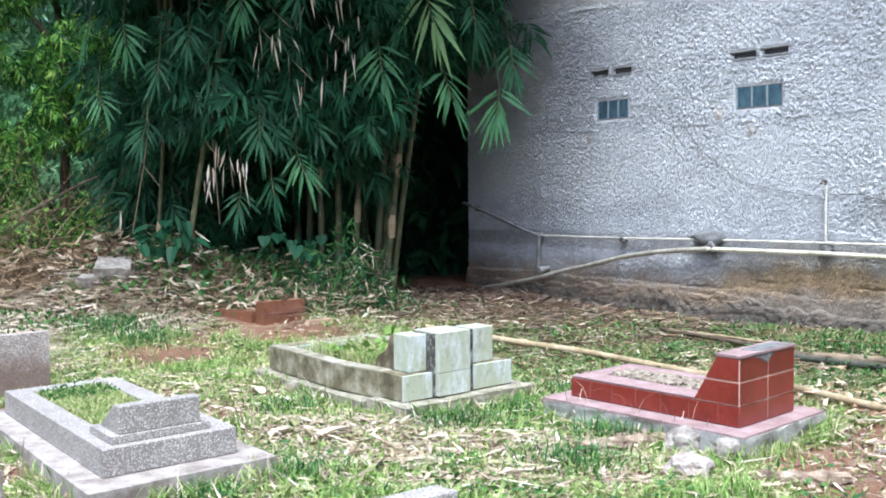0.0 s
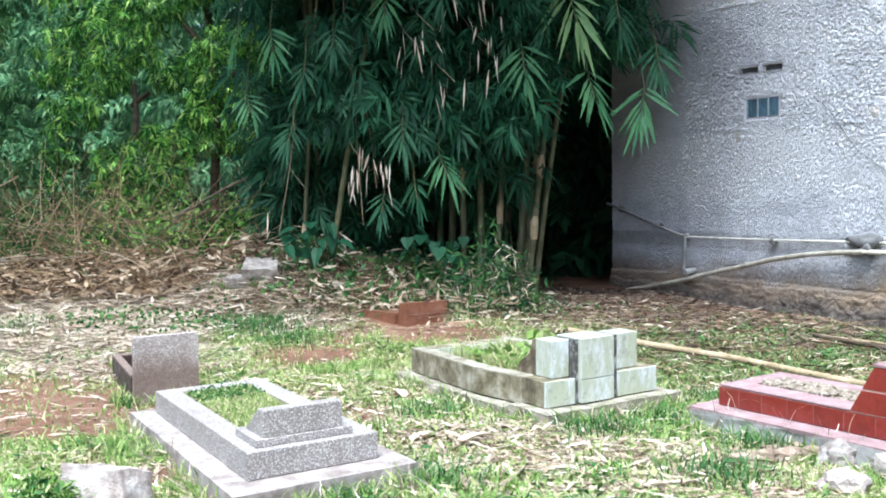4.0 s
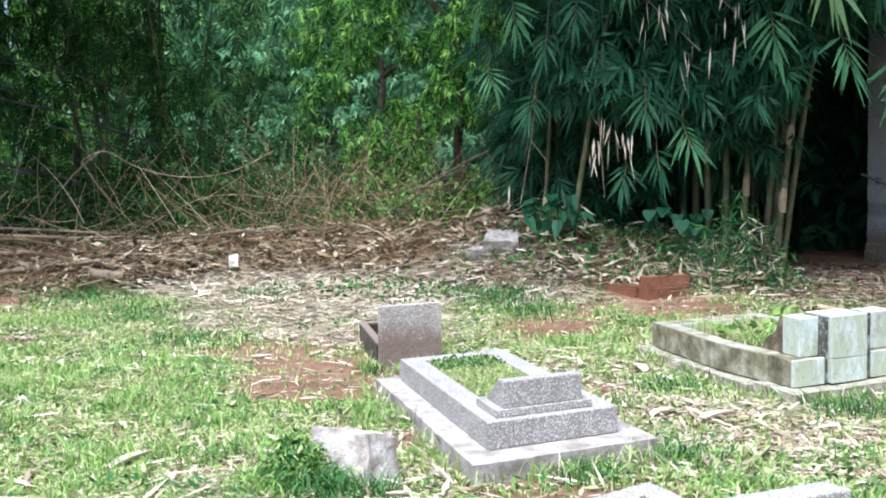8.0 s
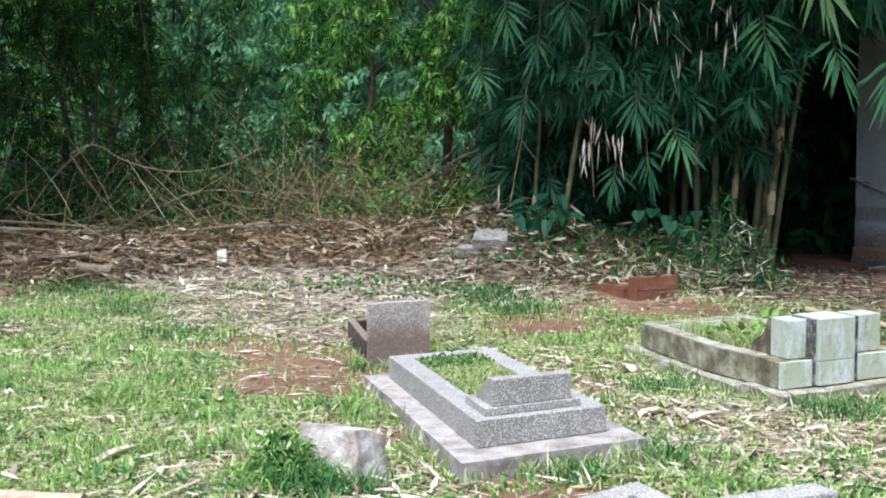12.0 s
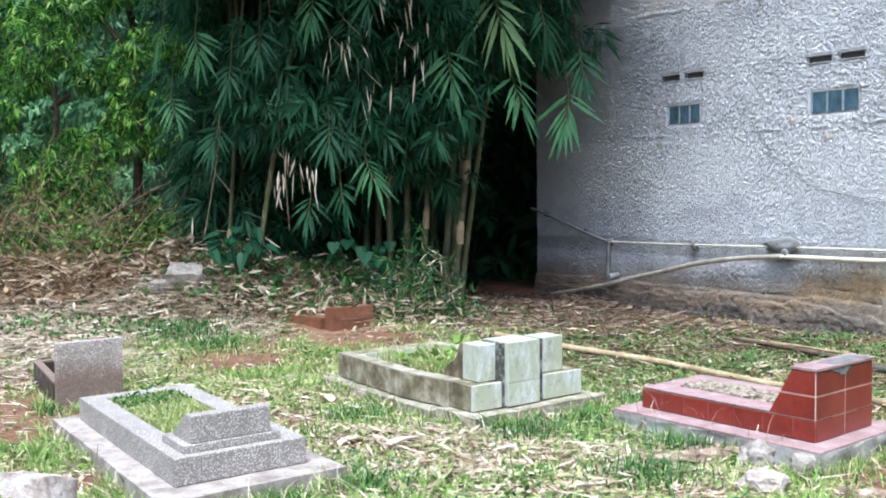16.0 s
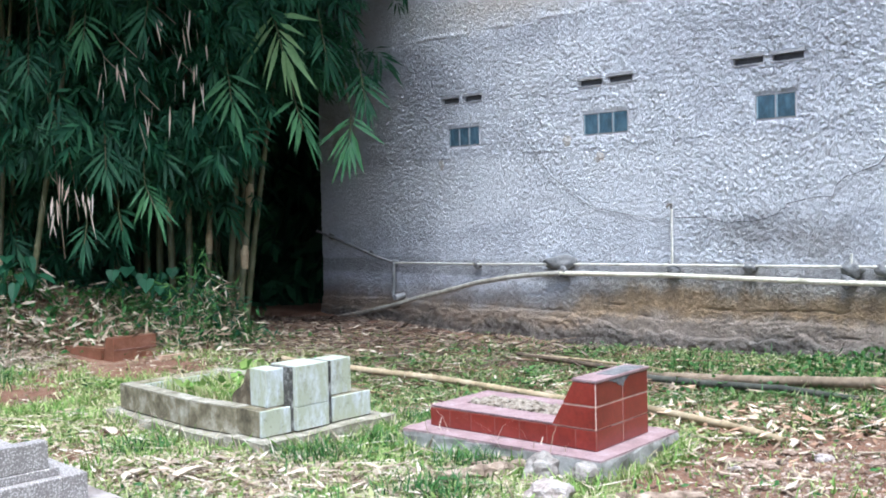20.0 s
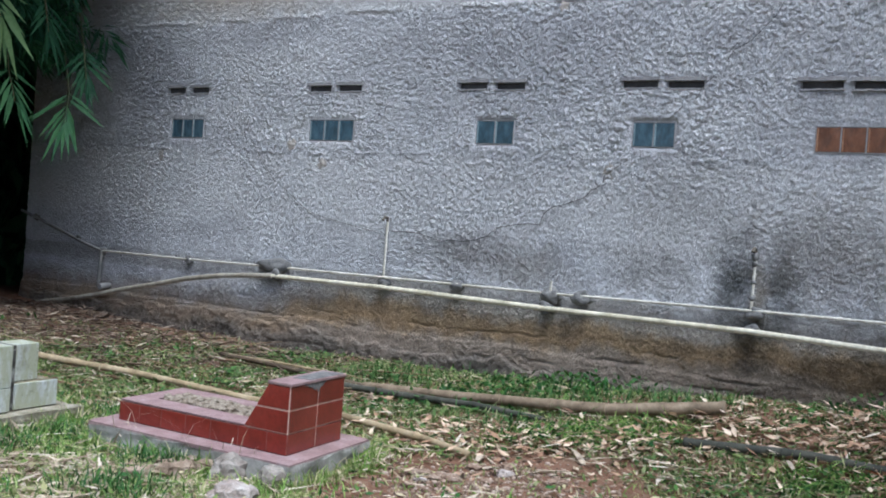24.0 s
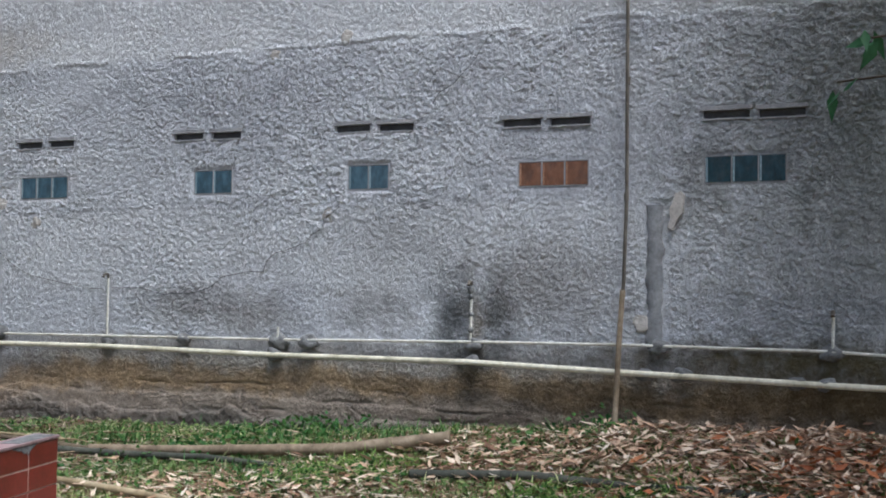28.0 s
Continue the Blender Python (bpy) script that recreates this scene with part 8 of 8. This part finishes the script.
litter("leaf_litter", "fine crumbs of dry leaf all over the grass", 38000, lambda x, y: 0.35 + 0.65 * vnoise(x, y, 0.4, 100), (-10, 4.0), (6.0, 12.5), (0.02, 0.07), (0.005, 0.012), M["dry_leaf"], 69, 0.02, 0.25)
r6 = np.random.RandomState(66)
n = 1500
x, y = r6.uniform(-3.9, -0.6, n), r6.normal(13.0, 0.35, n)
open_ground = np.hypot(x + 3.5, y - 12.85) > 0.42
x, y, n = x[open_ground], y[open_ground], int(open_ground.sum())
base = np.stack([x, y, lift(x, y) + r6.uniform(0, 0.22, n)], 1)
v, f = leaves_np(base, r6.normal(0, 1, (n, 3)) * (1, 1, 0.5), r6.normal(size=(n, 3)), r6.uniform(0.06, 0.26, n), r6.uniform(0.01, 0.04, n), 0.1)
tagged(part("leaf_litter", mesh_np("leaf_litter", v, f), M["litter"]), "dry sheaths and leaves caught in the weeds", "leaf litter", kind="stuff")

# long split sheaths and strips of bamboo, bolder than the rest of the litter
strip_at = lambda x, y: np.clip(litter_at(x, y) + 0.2 - 0.5 * bare(x, y), 0, 1) * (0.2 + 0.8 * vnoise(x, y, 0.3, 102))
litter("leaf_litter", "long pale split strips of dead bamboo sheath", 12000, lambda x, y: strip_at(x, y) * (1 - 0.65 * smooth((y - 12.2) / 0.5) * smooth((x + 4.0) / 0.8)) * (1 - smooth((y - heap_edge(x) - 0.8) / 0.5)) * (1 - 0.8 * smooth((y - 10) / 1.5) * smooth((x + 0.5) / 0.6)), (-11.5, 4.0), (4.2, 14.0), (0.15, 0.42), (0.014, 0.034), M["dry_leaf"], 73, 0.022, 0.07)
litter("leaf_litter", "dark leaf litter near the house corner, shade in its colour", 26000, lambda x, y: smooth((y - 9.8) / 1.6) * smooth((x + 0.9) / 0.6) * (0.3 + 0.7 * vnoise(x, y, 0.4, 103)), (-1.5, 9.0), (4.0, 15.5), (0.05, 0.24), (0.01, 0.03), M["shade_litter"], 74, 0.012)
litter("leaf_litter", "long bleached strips heaped before the brush", 17000, lambda x, y: np.clip(near_to(x, y, -4.3, 10.4, 0.5, 0.4) + near_to(x, y, -5.0, 11.6, 0.7, 0.4) + near_to(x, y, -4.6, 12.2, 0.9, 0.5) + near_to(x, y, -5.8, 12.2, 0.9, 0.5) + near_to(x, y, -4.4, 11.2, 0.7, 0.5) + near_to(x, y, -7.0, 12.2, 0.6, 0.4) + near_to(x, y, -3.4, 12.4, 0.5, 0.4), 0, 1) * (0.4 + 0.6 * vnoise(x, y, 0.3, 104)), (-8.0, 10.4), (-2.7, 13.4), (0.14, 0.4), (0.014, 0.036), M["dry_leaf"], 76, 0.03, 0.12)
litter("leaf_litter", "pale split strips on the brown leaf drift", 4200, lambda x, y: brown_at(x, y) * 0.9, (2.0, 3.6), (9.0, 9.0), (0.12, 0.32), (0.012, 0.032), M["dry_leaf"], 77, 0.035, 0.12)
r7 = np.random.RandomState(75)
n = 260
x, y = r7.uniform(-0.6, 3.2, n), r7.uniform(9.6, 13.6, n)
ok = (WD - (WN.x * x + WN.y * y)) > 0.5
x, y = x[ok], y[ok]
n = len(x)
v, f = twigs_np(r7, n, np.stack([x, y, lift(x, y) + 0.015], 1), np.stack([r7.normal(0.5, 0.6, n), r7.normal(-0.6, 0.6, n), r7.normal(0, 0.03, n)], 1), r7.uniform(0.2, 0.9, n), r7.uniform(0.004, 0.011, n), 0.12)
tagged(part("fallen_twigs", mesh_np("fallen_twigs", v, f), M["twig"]), "thin fallen sticks on the soil near the house corner", "twigs", kind="stuff")

# single curled bamboo sheaths
sheath_rnd = np.random.RandomState(71)
spots = [(-3.3, 5.3, 0.34), (-2.95, 5.0, 0.3), (-4.8, 6.4, 0.3), (-3.7, 6.3, 0.22), (-4.4, 5.5, 0.22), (-0.75, 7.0, 0.3), (-0.6, 6.95, 0.26), (-0.9, 7.05, 0.24), (-0.35, 6.3, 0.42), (-0.5, 6.6, 0.26), (-3.9, 8.9, 0.25), (-3.1, 9.0, 0.24), (-5.5, 7.9, 0.3), (-1.75, 5.0, 0.25), (-6.3, 8.7, 0.3), (0.45, 6.0, 0.3), (-0.1, 6.0, 0.26), (3.3, 6.6, 0.22), (3.6, 6.9, 0.24), (3.0, 7.0, 0.2), (-2.6, 8.6, 0.3), (-1.3, 8.6, 0.34), (-1.0, 8.9, 0.3), (-1.6, 9.4, 0.36), (3.9, 6.3, 0.2), (4.7, 6.2, 0.2), (-3.3, 12.9, 0.35), (-2.6, 13.0, 0.35), (-4.9, 12.7, 0.3), (-5.6, 12.9, 0.3), (-7.3, 13.0, 0.35), (-8.5, 12.8, 0.3)]
for k, (x, y, L) in enumerate(spots):
    a, w = sheath_rnd.uniform(0, 2 * np.pi), L * sheath_rnd.uniform(0.16, 0.3)
    ca, sa = math.cos(a), math.sin(a)
    pts = []
    for i in range(7):
        t = i / 6
        wide = w * math.sin(math.pi * min(1, 0.2 + 0.8 * t) ** 0.8) * (1 - 0.3 * t)
        for j in range(5):
            u = (j / 4 - 0.5) * 2
            px, py = (t - 0.5) * L, u * wide * 0.5
            pz = 0.012 + 0.35 * wide * u * u + 0.05 * L * math.sin(3 * t + k) + 0.08 * L * t * (k % 3 == 0)
            X, Y = x + px * ca - py * sa, y + px * sa + py * ca
            pts.append((X, Y, gz(X, Y) + pz + 0.01))
    top = len(pts)
    pts += [(q[0], q[1], q[2] - 0.004) for q in pts]
    faces = []
    for i in range(6):
        for j in range(4):
            q = i * 5 + j
            faces += [(q, q + 1, q + 6, q + 5), (top + q, top + q + 5, top + q + 6, top + q + 1)]
    tagged(part("bamboo_sheath", mesh_any("bamboo_sheath", pts, faces), M["dry_leaf"], shade=True), "curled pale dry bamboo sheath on the ground", "bamboo sheath", "fallen bamboo sheaths")
